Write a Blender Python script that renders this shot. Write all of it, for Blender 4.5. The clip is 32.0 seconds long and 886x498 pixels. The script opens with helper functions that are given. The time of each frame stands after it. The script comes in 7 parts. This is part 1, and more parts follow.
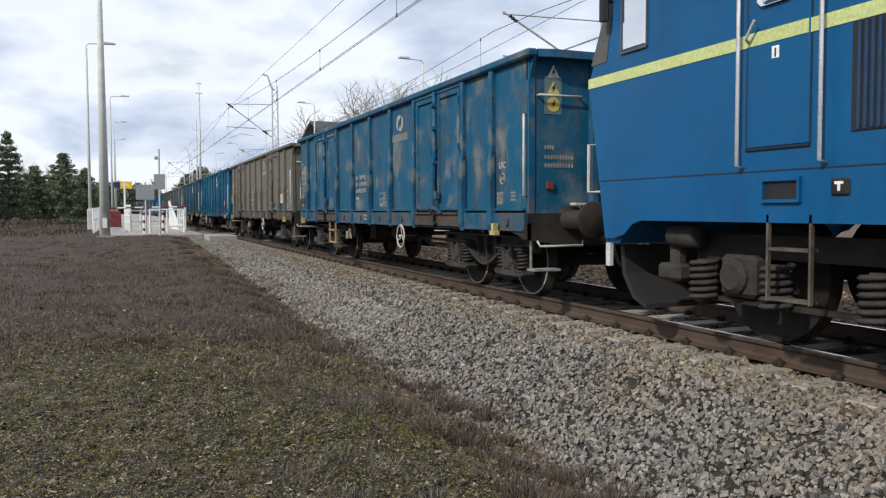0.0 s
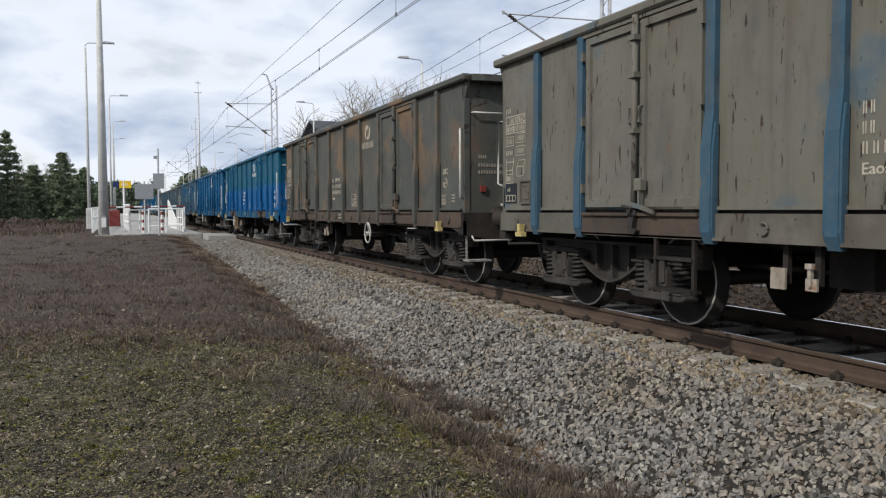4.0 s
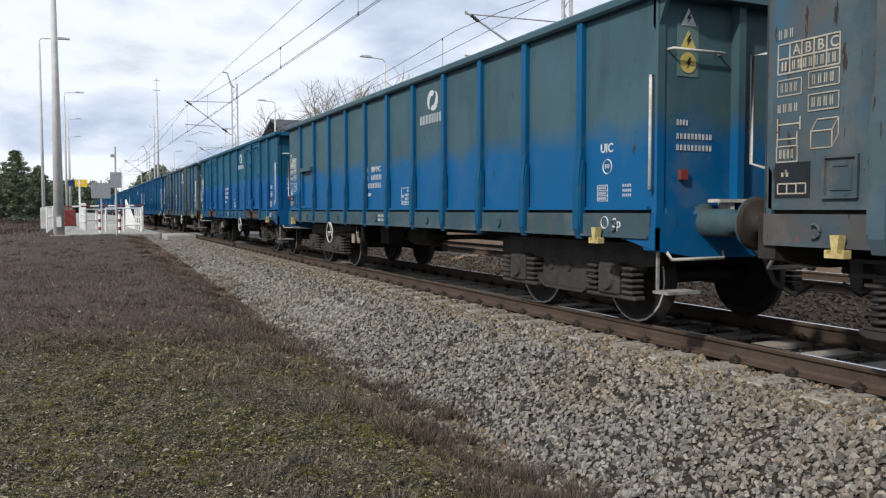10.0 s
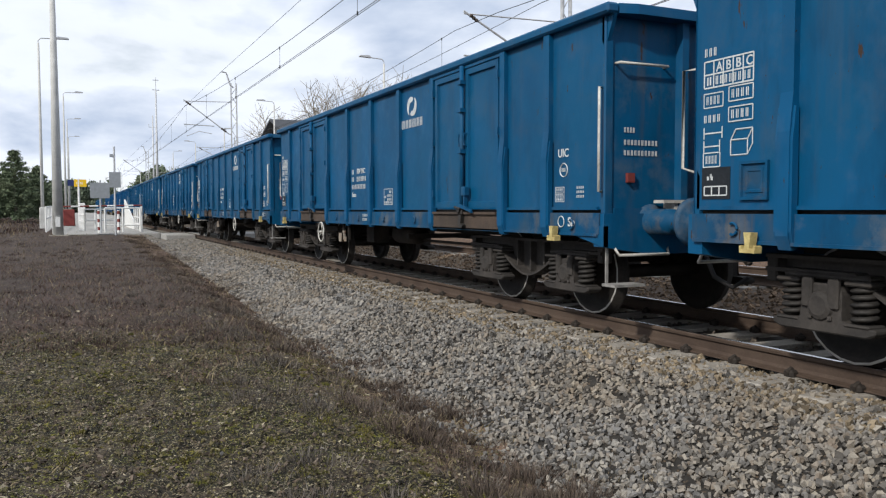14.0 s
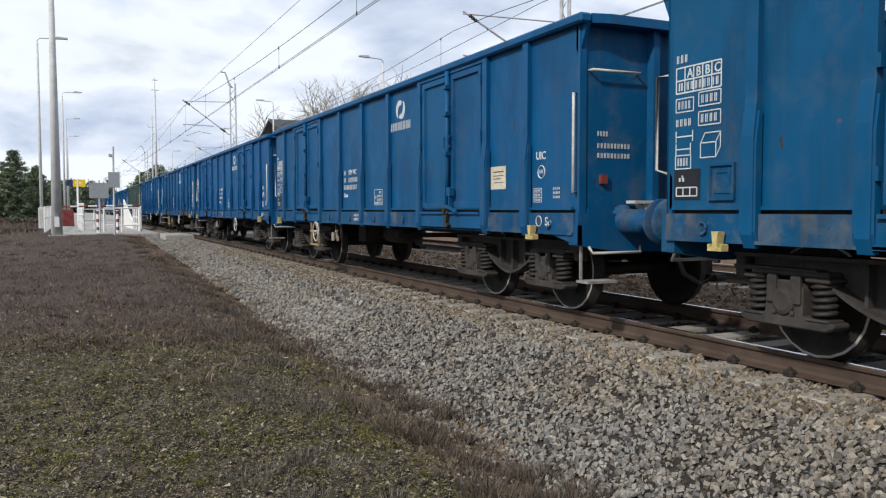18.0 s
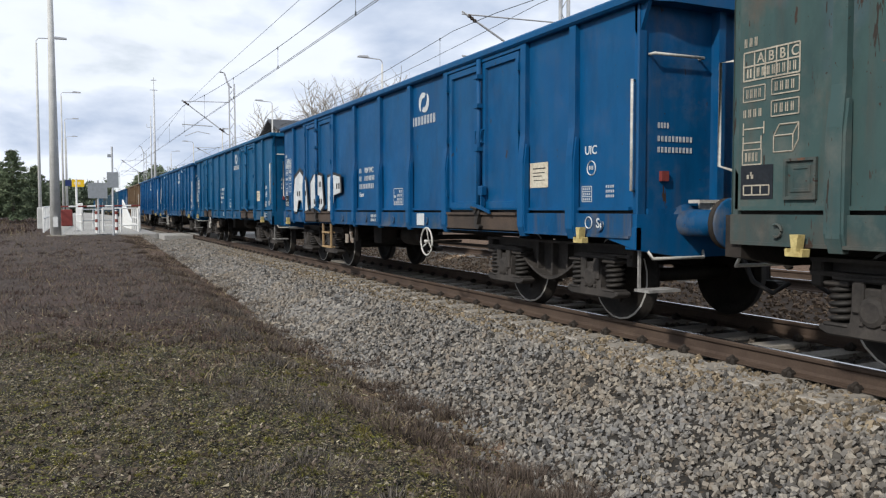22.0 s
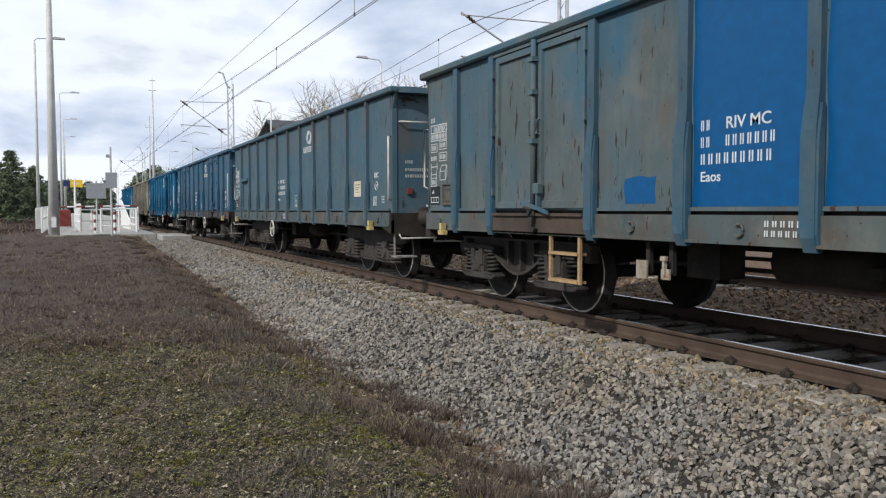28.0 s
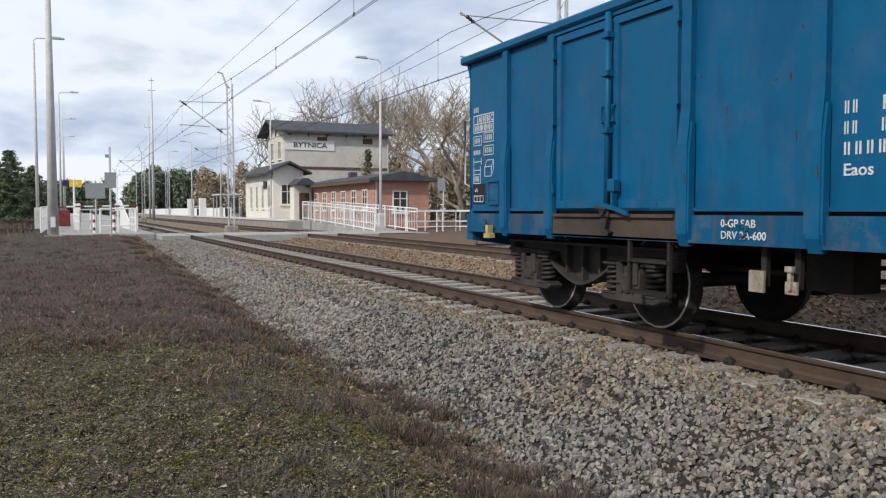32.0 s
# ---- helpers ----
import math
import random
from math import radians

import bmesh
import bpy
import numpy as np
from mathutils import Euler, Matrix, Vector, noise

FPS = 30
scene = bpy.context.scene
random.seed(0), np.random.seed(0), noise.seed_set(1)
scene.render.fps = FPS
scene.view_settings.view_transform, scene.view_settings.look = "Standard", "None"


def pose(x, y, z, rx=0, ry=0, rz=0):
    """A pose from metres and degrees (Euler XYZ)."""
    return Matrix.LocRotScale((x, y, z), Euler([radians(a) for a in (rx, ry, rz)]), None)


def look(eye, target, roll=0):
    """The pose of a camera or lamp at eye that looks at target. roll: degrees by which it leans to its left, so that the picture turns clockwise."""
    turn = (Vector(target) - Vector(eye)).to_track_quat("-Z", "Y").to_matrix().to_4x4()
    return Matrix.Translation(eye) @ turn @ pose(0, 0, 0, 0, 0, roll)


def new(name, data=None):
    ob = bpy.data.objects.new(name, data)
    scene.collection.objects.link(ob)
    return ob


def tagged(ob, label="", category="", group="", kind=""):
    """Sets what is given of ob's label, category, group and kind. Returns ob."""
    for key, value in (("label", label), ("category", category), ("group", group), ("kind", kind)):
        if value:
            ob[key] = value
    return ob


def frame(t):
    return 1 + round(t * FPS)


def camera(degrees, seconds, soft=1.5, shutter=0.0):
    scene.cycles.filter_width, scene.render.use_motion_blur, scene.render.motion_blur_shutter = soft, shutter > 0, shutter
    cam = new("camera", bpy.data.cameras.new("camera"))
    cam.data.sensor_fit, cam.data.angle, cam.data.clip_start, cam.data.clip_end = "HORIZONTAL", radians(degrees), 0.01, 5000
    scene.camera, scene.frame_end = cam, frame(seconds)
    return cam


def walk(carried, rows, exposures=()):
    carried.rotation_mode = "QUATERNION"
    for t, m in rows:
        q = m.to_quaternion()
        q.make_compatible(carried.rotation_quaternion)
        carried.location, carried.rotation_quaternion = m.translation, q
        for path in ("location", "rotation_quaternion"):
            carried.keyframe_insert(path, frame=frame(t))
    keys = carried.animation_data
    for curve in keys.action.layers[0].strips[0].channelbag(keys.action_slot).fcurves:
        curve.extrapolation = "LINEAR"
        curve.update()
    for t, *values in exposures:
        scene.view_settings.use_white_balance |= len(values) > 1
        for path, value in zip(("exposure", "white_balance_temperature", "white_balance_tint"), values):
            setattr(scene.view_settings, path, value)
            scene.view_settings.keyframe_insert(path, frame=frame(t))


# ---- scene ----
# camera on a steady stand beside the line; it pans a little and drifts
EYE = (0.0, 0.0, 1.164)


def aim(yaw, pitch, roll):
    """Camera pose: yaw to the right of +y, pitch up, roll, in degrees."""
    turn = pose(0, 0, 0, 0, 0, -yaw) @ pose(0, 0, 0, 90 + pitch, 0, 0) @ pose(0, 0, 0, 0, 0, roll)
    return Matrix.Translation(EYE) @ turn


cam = camera(58.4365, 32.0, soft=1.25)
walk(cam, [(t, aim(y, p, r)) for t, y, p, r in (
    (0.0, 22.24, -2.811, -0.214), (1.0, 22.247, -2.812, -0.225), (2.0, 22.261, -2.818, -0.205), (3.0, 22.272, -2.834, -0.205),
    (3.5, 22.295, -2.842, -0.187), (5.5, 22.306, -2.845, -0.174), (6.5, 22.312, -2.848, -0.164), (6.9, 22.33, -2.855, -0.166),
    (7.0, 22.41, -2.865, -0.169), (7.5, 23.674, -2.837, -0.157), (8.0, 24.54, -2.95, -0.08), (8.3, 24.955, -2.88, -0.12),
    (8.6, 24.97, -2.874, -0.125), (9.0, 24.976, -2.873, -0.122), (10.0, 24.99, -2.871, -0.117), (12.0, 25.015, -2.871, -0.1),
    (14.0, 25.051, -2.874, -0.104), (16.5, 25.078, -2.875, -0.095), (18.0, 25.11, -2.87, -0.1), (20.0, 25.154, -2.864, -0.09),
    (22.0, 25.186, -2.85, -0.07), (24.0, 25.224, -2.845, -0.06), (25.5, 25.257, -2.825, -0.035), (28.0, 25.285, -2.813, -0.04),
    (30.0, 25.298, -2.806, -0.03), (32.0, 25.338, -2.803, -0.003))],
     exposures=((0.0, -0.05), (1.0, -0.03), (2.0, -0.16), (7.0, -0.16), (8.0, -0.03), (30.0, -0.03), (31.0, -0.04), (32.0, -0.12)))

# ---- light: broken cloud, spring sun from behind and across the heath ----
SUN_FROM = Vector((-0.68, -0.32, 0.57)).normalized()
world = bpy.data.worlds.new("sky")
scene.world = world
world.use_nodes = True
wt = world.node_tree
wt.nodes.clear()
w_out = wt.nodes.new("ShaderNodeOutputWorld")
w_bg = wt.nodes.new("ShaderNodeBackground")
w_sky = wt.nodes.new("ShaderNodeTexSky")
w_sky.sky_type, w_sky.sun_disc = "NISHITA", False
w_sky.sun_elevation = math.asin(SUN_FROM.z)
w_sky.sun_rotation = math.atan2(SUN_FROM.x, SUN_FROM.y)
w_sky.dust_density, w_sky.air_density = 0.6, 1.0
w_tc = wt.nodes.new("ShaderNodeTexCoord")
w_sep = wt.nodes.new("ShaderNodeSeparateXYZ")
wt.links.new(w_tc.outputs["Generated"], w_sep.inputs[0])
# cloud sheet: direction projected on a flat layer, so that clouds flatten towards the horizon
w_z = wt.nodes.new("ShaderNodeMath")
w_z.operation, w_z.inputs[1].default_value = "MAXIMUM", 0.0
wt.links.new(w_sep.outputs[2], w_z.inputs[0])
w_z2 = wt.nodes.new("ShaderNodeMath")
w_z2.operation, w_z2.inputs[1].default_value = "ADD", 0.30
wt.links.new(w_z.outputs[0], w_z2.inputs[0])
w_comb = wt.nodes.new("ShaderNodeCombineXYZ")
for axis in (0, 1):
    d = wt.nodes.new("ShaderNodeMath")
    d.operation = "DIVIDE"
    wt.links.new(w_sep.outputs[axis], d.inputs[0])
    wt.links.new(w_z2.outputs[0], d.inputs[1])
    wt.links.new(d.outputs[0], w_comb.inputs[axis])
w_comb.inputs[2].default_value = 0.35
w_n1 = wt.nodes.new("ShaderNodeTexNoise")
w_n1.inputs["Scale"].default_value, w_n1.inputs["Detail"].default_value, w_n1.inputs["Roughness"].default_value = 1.9, 8, 0.52
w_n1.inputs["Distortion"].default_value = 0.15
wt.links.new(w_comb.outputs[0], w_n1.inputs["Vector"])
w_cover = wt.nodes.new("ShaderNodeMapRange")
w_cover.inputs[1].default_value, w_cover.inputs[2].default_value = 0.30, 0.48
w_cover.inputs[3].default_value = 0.40
wt.links.new(w_n1.outputs[0], w_cover.inputs[0])
w_shade = wt.nodes.new("ShaderNodeValToRGB")
w_shade.color_ramp.elements[0].position, w_shade.color_ramp.elements[0].color = 0.40, (13.7, 14.3, 15.3, 1)
w_shade.color_ramp.elements[1].position, w_shade.color_ramp.elements[1].color = 0.66, (6.2, 7.4, 9.6, 1)
wt.links.new(w_n1.outputs[0], w_shade.inputs[0])
w_mix = wt.nodes.new("ShaderNodeMix")
w_mix.data_type = "RGBA"
wt.links.new(w_cover.outputs[0], w_mix.inputs[0])
wt.links.new(w_sky.outputs[0], w_mix.inputs[6])
wt.links.new(w_shade.outputs[0], w_mix.inputs[7])
wt.links.new(w_mix.outputs[2], w_bg.inputs[0])
w_bg.inputs[1].default_value = 0.084
wt.links.new(w_bg.outputs[0], w_out.inputs[0])

sun = new("sun", bpy.data.lights.new("sun", "SUN"))
sun.data.energy, sun.data.angle, sun.data.color = 3.9, radians(2.5), (1.0, 0.96, 0.89)
sun.matrix_world = look(SUN_FROM * 60, (0, 0, 0))


# ---- materials ----
def shader(name, rough=0.7, metal=0.0):
    m = bpy.data.materials.new(name)
    m.use_nodes = True
    nt = m.node_tree
    b = nt.nodes["Principled BSDF"]
    b.inputs["Roughness"].default_value, b.inputs["Metallic"].default_value = rough, metal
    b.inputs["Specular IOR Level"].default_value = 0.25
    return m, nt, b


def node(nt, kind, *links, **values):
    n = nt.nodes.new("ShaderNode" + kind)
    for k, v in values.items():
        if k.startswith("i"):
            n.inputs[int(k[1:])].default_value = v
        elif k == "op":
            n.operation = v
        elif k == "type":
            n.data_type = v
        elif k == "blend":
            n.blend_type = v
    for i, s in links:
        nt.links.new(s, n.inputs[i])
    return n


def coords(nt, scale=(1, 1, 1), shift=(0, 0, 0)):
    tc = nt.nodes.new("ShaderNodeTexCoord")
    mp = nt.nodes.new("ShaderNodeMapping")
    mp.inputs[1].default_value, mp.inputs[3].default_value = shift, scale
    nt.links.new(tc.outputs["Object"], mp.inputs[0])
    return mp.outputs[0]


def noise_tex(nt, vec, scale, detail=4, rough=0.6):
    n = node(nt, "TexNoise", (0, vec))
    n.inputs["Scale"].default_value, n.inputs["Detail"].default_value, n.inputs["Roughness"].default_value = scale, detail, rough
    return n.outputs[0]


def step(nt, value, low, high):
    n = node(nt, "MapRange", (0, value), i1=low, i2=high)
    return n.outputs[0]


def blend(nt, fac, a, b, kind="MIX"):
    n = nt.nodes.new("ShaderNodeMix")
    n.data_type, n.blend_type = "RGBA", kind
    for i, v in ((0, fac), (6, a), (7, b)):
        if isinstance(v, (float, int)):
            n.inputs[i].default_value = v
        elif isinstance(v, tuple):
            n.inputs[i].default_value = (*v, 1)
        else:
            nt.links.new(v, n.inputs[i])
    return n.outputs[2]


def bump(nt, b, height, strength=0.3, distance=0.01):
    n = node(nt, "Bump", (2, height))
    n.inputs["Strength"].default_value, n.inputs["Distance"].default_value = strength, distance
    nt.links.new(n.outputs[0], b.inputs["Normal"])


def rough_mat(name, c1, c2, scale=4, fine=40, rough=0.85, metal=0.0, relief=0.3, depth=0.01, c3=None, island=False, lo=0.35, hi=0.65):
    """Two-scale mottled surface."""
    m, nt, b = shader(name, rough, metal)
    v = coords(nt)
    c = blend(nt, step(nt, noise_tex(nt, v, scale), lo, hi), c1, c2)
    f = noise_tex(nt, v, fine, 3, 0.7)
    c = blend(nt, step(nt, f, 0.3, 0.75), blend(nt, 1.0, c, (0.62, 0.62, 0.62), "MULTIPLY"), c)
    if c3:
        c = blend(nt, step(nt, noise_tex(nt, v, scale * 2.7, 5), 0.58, 0.68), c, c3)
    if island:
        g = nt.nodes.new("ShaderNodeNewGeometry")
        r = node(nt, "MapRange", (0, g.outputs["Random Per Island"]), i3=0.42, i4=1.5)
        h = node(nt, "HueSaturation", (4, c), (2, r.outputs[0]))
        c = h.outputs[0]
    nt.links.new(c, b.inputs["Base Color"])
    bump(nt, b, f, relief, depth)
    return m


def flat_mat(name, c, rough=0.6, metal=0.0, glow=0.0):
    m, nt, b = shader(name, rough, metal)
    v = coords(nt)
    f = noise_tex(nt, v, 9, 4)
    nt.links.new(blend(nt, step(nt, f, 0.35, 0.7), tuple(x * 0.8 for x in c), c), b.inputs["Base Color"])
    return m


def paint_mat(name, base, second=None, seed=0, size=0.9, share=0.5, soft=0.06, band=0.0, rust=0.25, dirt=0.5, splash=0.0, gloss=0.42, scratch=0.0):
    """Wagon paint: base colour, a second colour in blotches (or below the height band), rust scars, run-off dirt, scrapes."""
    m, nt, b = shader(name, gloss)
    b.inputs["Specular IOR Level"].default_value = 0.17
    v = coords(nt, shift=(seed * 3.7, seed * 5.3, 0))
    plain = coords(nt)
    c = blend(nt, step(nt, noise_tex(nt, v, 0.8, 3), 0.3, 0.7), tuple(x * 0.72 for x in base), tuple(min(1, x * 1.05) for x in base))
    # weathering drifts between a duller teal and the full colour, sheet by sheet and in clouds
    c = blend(nt, step(nt, noise_tex(nt, v, 0.45, 5, 0.65), 0.42, 0.62), c, (base[0] * 0.9, base[1] * 0.90, base[2] * 0.84))
    c = blend(nt, step(nt, noise_tex(nt, coords(nt, (2.2, 2.2, 0.7), (seed * 2.9, seed, 1)), 1.0, 5, 0.7), 0.5, 0.72), c, tuple(x * 0.62 for x in base))
    if second:
        n = noise_tex(nt, v, size, 3, 0.5)
        if band:
            z = node(nt, "SeparateXYZ", (0, plain))
            wob = node(nt, "Math", (0, n), op="MULTIPLY_ADD", i1=0.55, i2=-0.275)
            zz = node(nt, "Math", (0, z.outputs[2]), (1, wob.outputs[0]), op="ADD")
            f = step(nt, zz.outputs[0], band + soft, band - soft)
        else:
            f = step(nt, n, 1 - share - soft, 1 - share + soft)
        c = blend(nt, f, c, second)
    # vertical dirt runs
    runs = noise_tex(nt, coords(nt, (6, 7, 0.5), (seed, seed * 2.1, 0)), 1.0, 4, 0.65)
    c = blend(nt, step(nt, runs, 0.52, 0.78), c, blend(nt, dirt, c, (0.07, 0.06, 0.05)))
    grime = noise_tex(nt, v, 2.3, 6, 0.7)
    c = blend(nt, step(nt, grime, 0.5, 0.8), c, blend(nt, dirt * 0.8, c, (0.16, 0.15, 0.13)))
    # scrapes and rust scars
    sc = noise_tex(nt, coords(nt, (9, 11, 2.6), (seed * 1.3, seed, 0)), 1.0, 5, 0.62)
    c = blend(nt, step(nt, sc, 0.70 - 0.1 * rust, 0.72 - 0.1 * rust), c, (0.04, 0.026, 0.02))
    nick = noise_tex(nt, coords(nt, (20, 26, 17), (seed, seed * 1.7, 3)), 1.0, 3, 0.6)
    c = blend(nt, step(nt, nick, 0.735 - 0.07 * rust, 0.75 - 0.07 * rust), c, (0.035, 0.026, 0.022))
    rs = noise_tex(nt, coords(nt, (3, 3, 2), (seed * 2.3, seed, 4)), 1.0, 6, 0.7)
    c = blend(nt, step(nt, rs, 0.72 - 0.12 * rust, 0.8 - 0.12 * rust), c, (0.16, 0.06, 0.03))
    if scratch:
        smudge = noise_tex(nt, coords(nt, (1.5, 1.5, 1.1), (seed * 4.1, seed * 0.7, 8)), 1.0, 6, 0.65)
        c = blend(nt, step(nt, smudge, 0.55, 0.68), c, blend(nt, 0.5, c, (0.10, 0.072, 0.055)))
        # dark slanting gouges left by the loading grabs
        for turn, shift in ((0.5, 1.0), (-0.35, 6.0)):
            mp = nt.nodes.new("ShaderNodeMapping")
            mp.inputs[1].default_value, mp.inputs[2].default_value, mp.inputs[3].default_value = (0, shift + seed * 1.9, seed), (turn, 0, 0), (1, 15, 2.2)
            nt.links.new(plain, mp.inputs[0])
            g = noise_tex(nt, mp.outputs[0], 1.0, 4, 0.6)
            c = blend(nt, step(nt, g, 0.70 - 0.035 * scratch, 0.72 - 0.035 * scratch), c, (0.03, 0.024, 0.02))
    if splash:
        sp = noise_tex(nt, coords(nt, (30, 30, 6), (seed, 0, 0)), 1.0, 2, 0.5)
        c = blend(nt, step(nt, sp, 0.70, 0.715), c, (0.62, 0.65, 0.68))
    nt.links.new(c, b.inputs["Base Color"])
    r = node(nt, "MapRange", (0, grime), i1=0.3, i2=0.8, i3=gloss - 0.06, i4=gloss + 0.28)
    nt.links.new(r.outputs[0], b.inputs["Roughness"])
    wav = noise_tex(nt, coords(nt, (1, 1.6, 1.2), (seed, seed, seed)), 1.0, 2, 0.4)
    fine = noise_tex(nt, coords(nt, (9, 9, 5), (seed, 0, 2)), 1.0, 4, 0.6)
    mx = node(nt, "Math", (0, fine), (2, wav), op="MULTIPLY_ADD", i1=0.12)
    bump(nt, b, mx.outputs[0], 0.5, 0.03)
    return m


M_UNDER = rough_mat("running_gear_grime", (0.018, 0.016, 0.015), (0.042, 0.034, 0.028), 3, 30, 0.75, 0.1, 0.4)
M_WHEEL = rough_mat("wheel_steel_grimy", (0.014, 0.013, 0.012), (0.03, 0.025, 0.021), 5, 40, 0.7, 0.1, 0.2)
M_TREAD = flat_mat("worn_tread_steel", (0.42, 0.41, 0.39), 0.45, 0.2)
M_SPRING = rough_mat("spring_steel_dark", (0.028, 0.027, 0.027), (0.055, 0.05, 0.045), 8, 50, 0.6, 0.3, 0.2)
M_RAIL = rough_mat("rail_rust_brown", (0.066, 0.045, 0.034), (0.10, 0.07, 0.052), 2.5, 60, 0.75, 0.15, 0.25, 0.004)
M_RAILTOP = flat_mat("rail_head_polished", (0.5, 0.5, 0.52), 0.25, 1.0)
M_CONC = rough_mat("concrete_sleeper_grey", (0.25, 0.225, 0.19), (0.36, 0.33, 0.29), 3, 45, 0.9, 0, 0.3)
# near-black bed: shade in the gaps between loose stones put into the colour
M_BED_SHADE = rough_mat("ballast_bed_shade", (0.04, 0.036, 0.031), (0.02, 0.018, 0.016), 11, 38, 0.95, 0, 0.9, 0.03, (0.10, 0.07, 0.045))
M_BED_GREY = rough_mat("ballast_bed_grey", (0.22, 0.205, 0.18), (0.10, 0.094, 0.085), 14, 38, 0.95, 0, 0.9, 0.03, (0.28, 0.25, 0.205))
M_BED_BROWN = rough_mat("ballast_bed_brown", (0.12, 0.084, 0.058), (0.06, 0.044, 0.032), 14, 38, 0.95, 0, 0.9, 0.03, (0.17, 0.12, 0.08))
M_BED_TAN = rough_mat("ballast_bed_tan", (0.235, 0.175, 0.118), (0.12, 0.09, 0.064), 14, 38, 0.95, 0, 0.9, 0.03, (0.36, 0.29, 0.20))


def stone_mat(name, shades):
    """Broken stones, each of its own shade, with a little grain."""
    m, nt, b = shader(name, 0.92)
    g = nt.nodes.new("ShaderNodeNewGeometry")
    ramp = nt.nodes.new("ShaderNodeValToRGB")
    while len(ramp.color_ramp.elements) < len(shades):
        ramp.color_ramp.elements.new(0.5)
    for i, c in enumerate(shades):
        ramp.color_ramp.elements[i].position, ramp.color_ramp.elements[i].color = i / (len(shades) - 1), (*c, 1)
    nt.links.new(g.outputs["Random Per Island"], ramp.inputs[0])
    v = coords(nt)
    f = noise_tex(nt, v, 60, 3, 0.7)
    c = blend(nt, step(nt, f, 0.3, 0.75), blend(nt, 1.0, ramp.outputs[0], (0.66, 0.64, 0.62), "MULTIPLY"), ramp.outputs[0])
    c = blend(nt, step(nt, noise_tex(nt, v, 0.8, 4), 0.45, 0.7), c, blend(nt, 1.0, c, (0.96, 0.89, 0.79), "MULTIPLY"))
    nt.links.new(c, b.inputs["Base Color"])
    bump(nt, b, f, 0.4, 0.006)
    return m


M_STONE = stone_mat("ballast_stone_grey", ((0.06, 0.058, 0.056), (0.19, 0.185, 0.178), (0.29, 0.275, 0.25), (0.20, 0.172, 0.146), (0.34, 0.32, 0.285), (0.13, 0.13, 0.132), (0.25, 0.24, 0.228)))
M_STONE_BROWN = rough_mat("ballast_stone_rusty", (0.27, 0.185, 0.118), (0.17, 0.118, 0.08), 2.0, 60, 0.92, 0, 0.4, 0.006, (0.20, 0.14, 0.09), True)
# darker copy of the stones: shade between the rails put into the colour
M_STONE_SHADED = rough_mat("ballast_stone_shaded", (0.12, 0.098, 0.078), (0.07, 0.058, 0.048), 2.0, 60, 0.9, 0, 0.4, 0.006, (0.15, 0.11, 0.075), True)
M_STONE_OCHRE = rough_mat("ballast_stone_ochre", (0.225, 0.178, 0.118), (0.15, 0.118, 0.082), 2.0, 60, 0.92, 0, 0.4, 0.006, (0.30, 0.235, 0.15), True)
M_GALV = rough_mat("galvanised_steel_grey", (0.50, 0.51, 0.53), (0.62, 0.63, 0.64), 4, 60, 0.55, 0.2, 0.1)
M_POLE = rough_mat("concrete_pole_grey", (0.52, 0.52, 0.50), (0.64, 0.64, 0.62), 2, 30, 0.85, 0, 0.2)
M_WHITE = rough_mat("white_painted_steel", (0.80, 0.80, 0.78), (0.86, 0.86, 0.84), 3, 40, 0.5, 0, 0.05)
M_RED = flat_mat("faded_red_paint", (0.18, 0.038, 0.034), 0.6)
M_SIGN = flat_mat("faded_yellow_warning_enamel", (0.52, 0.42, 0.12), 0.55)
M_SIGNBACK = flat_mat("grey_green_sticker", (0.10, 0.17, 0.16), 0.6)
M_YELLOW = flat_mat("yellow_sign_enamel", (0.75, 0.48, 0.02), 0.45)
M_NAVY = flat_mat("navy_sign_enamel", (0.02, 0.035, 0.12), 0.45)
M_GREYSIGN = flat_mat("sign_back_grey", (0.30, 0.32, 0.34), 0.6, 0.2)
M_WIRE = flat_mat("weathered_copper_wire", (0.07, 0.075, 0.075), 0.6, 0.4)
M_LETTER = rough_mat("white_stencil_paint", (0.66, 0.68, 0.68), (0.50, 0.53, 0.55), 6, 80, 0.6, 0, 0.05)
M_LETTER_OLD = rough_mat("faded_cream_stencil_paint", (0.50, 0.45, 0.36), (0.30, 0.27, 0.22), 6, 60, 0.7, 0, 0.05)
M_PAPER = rough_mat("pale_paper_label", (0.62, 0.58, 0.48), (0.52, 0.45, 0.34), 3, 30, 0.9, 0, 0.05)
M_BLACK = flat_mat("black_enamel", (0.02, 0.02, 0.022), 0.5)
M_YELSTEEL = rough_mat("faded_orange_painted_steel", (0.44, 0.30, 0.15), (0.28, 0.19, 0.11), 6, 50, 0.6, 0, 0.1)
M_GRAB = rough_mat("white_painted_grab_iron", (0.62, 0.61, 0.57), (0.45, 0.43, 0.39), 6, 50, 0.55, 0, 0.1)
M_RUSTSILL = rough_mat("rusty_sill_steel", (0.10, 0.072, 0.055), (0.058, 0.047, 0.04), 2.5, 40, 0.85, 0.1, 0.3)
M_PLATE = rough_mat("rust_stained_white_plate", (0.36, 0.32, 0.27), (0.22, 0.18, 0.14), 6, 40, 0.7, 0, 0.1, 0.01, (0.22, 0.10, 0.05))
M_HOSE = flat_mat("rubber_hose_black", (0.025, 0.024, 0.024), 0.7)
M_INSIDE = rough_mat("wagon_inside_rust", (0.12, 0.07, 0.045), (0.07, 0.05, 0.04), 2, 30, 0.9, 0, 0.3)
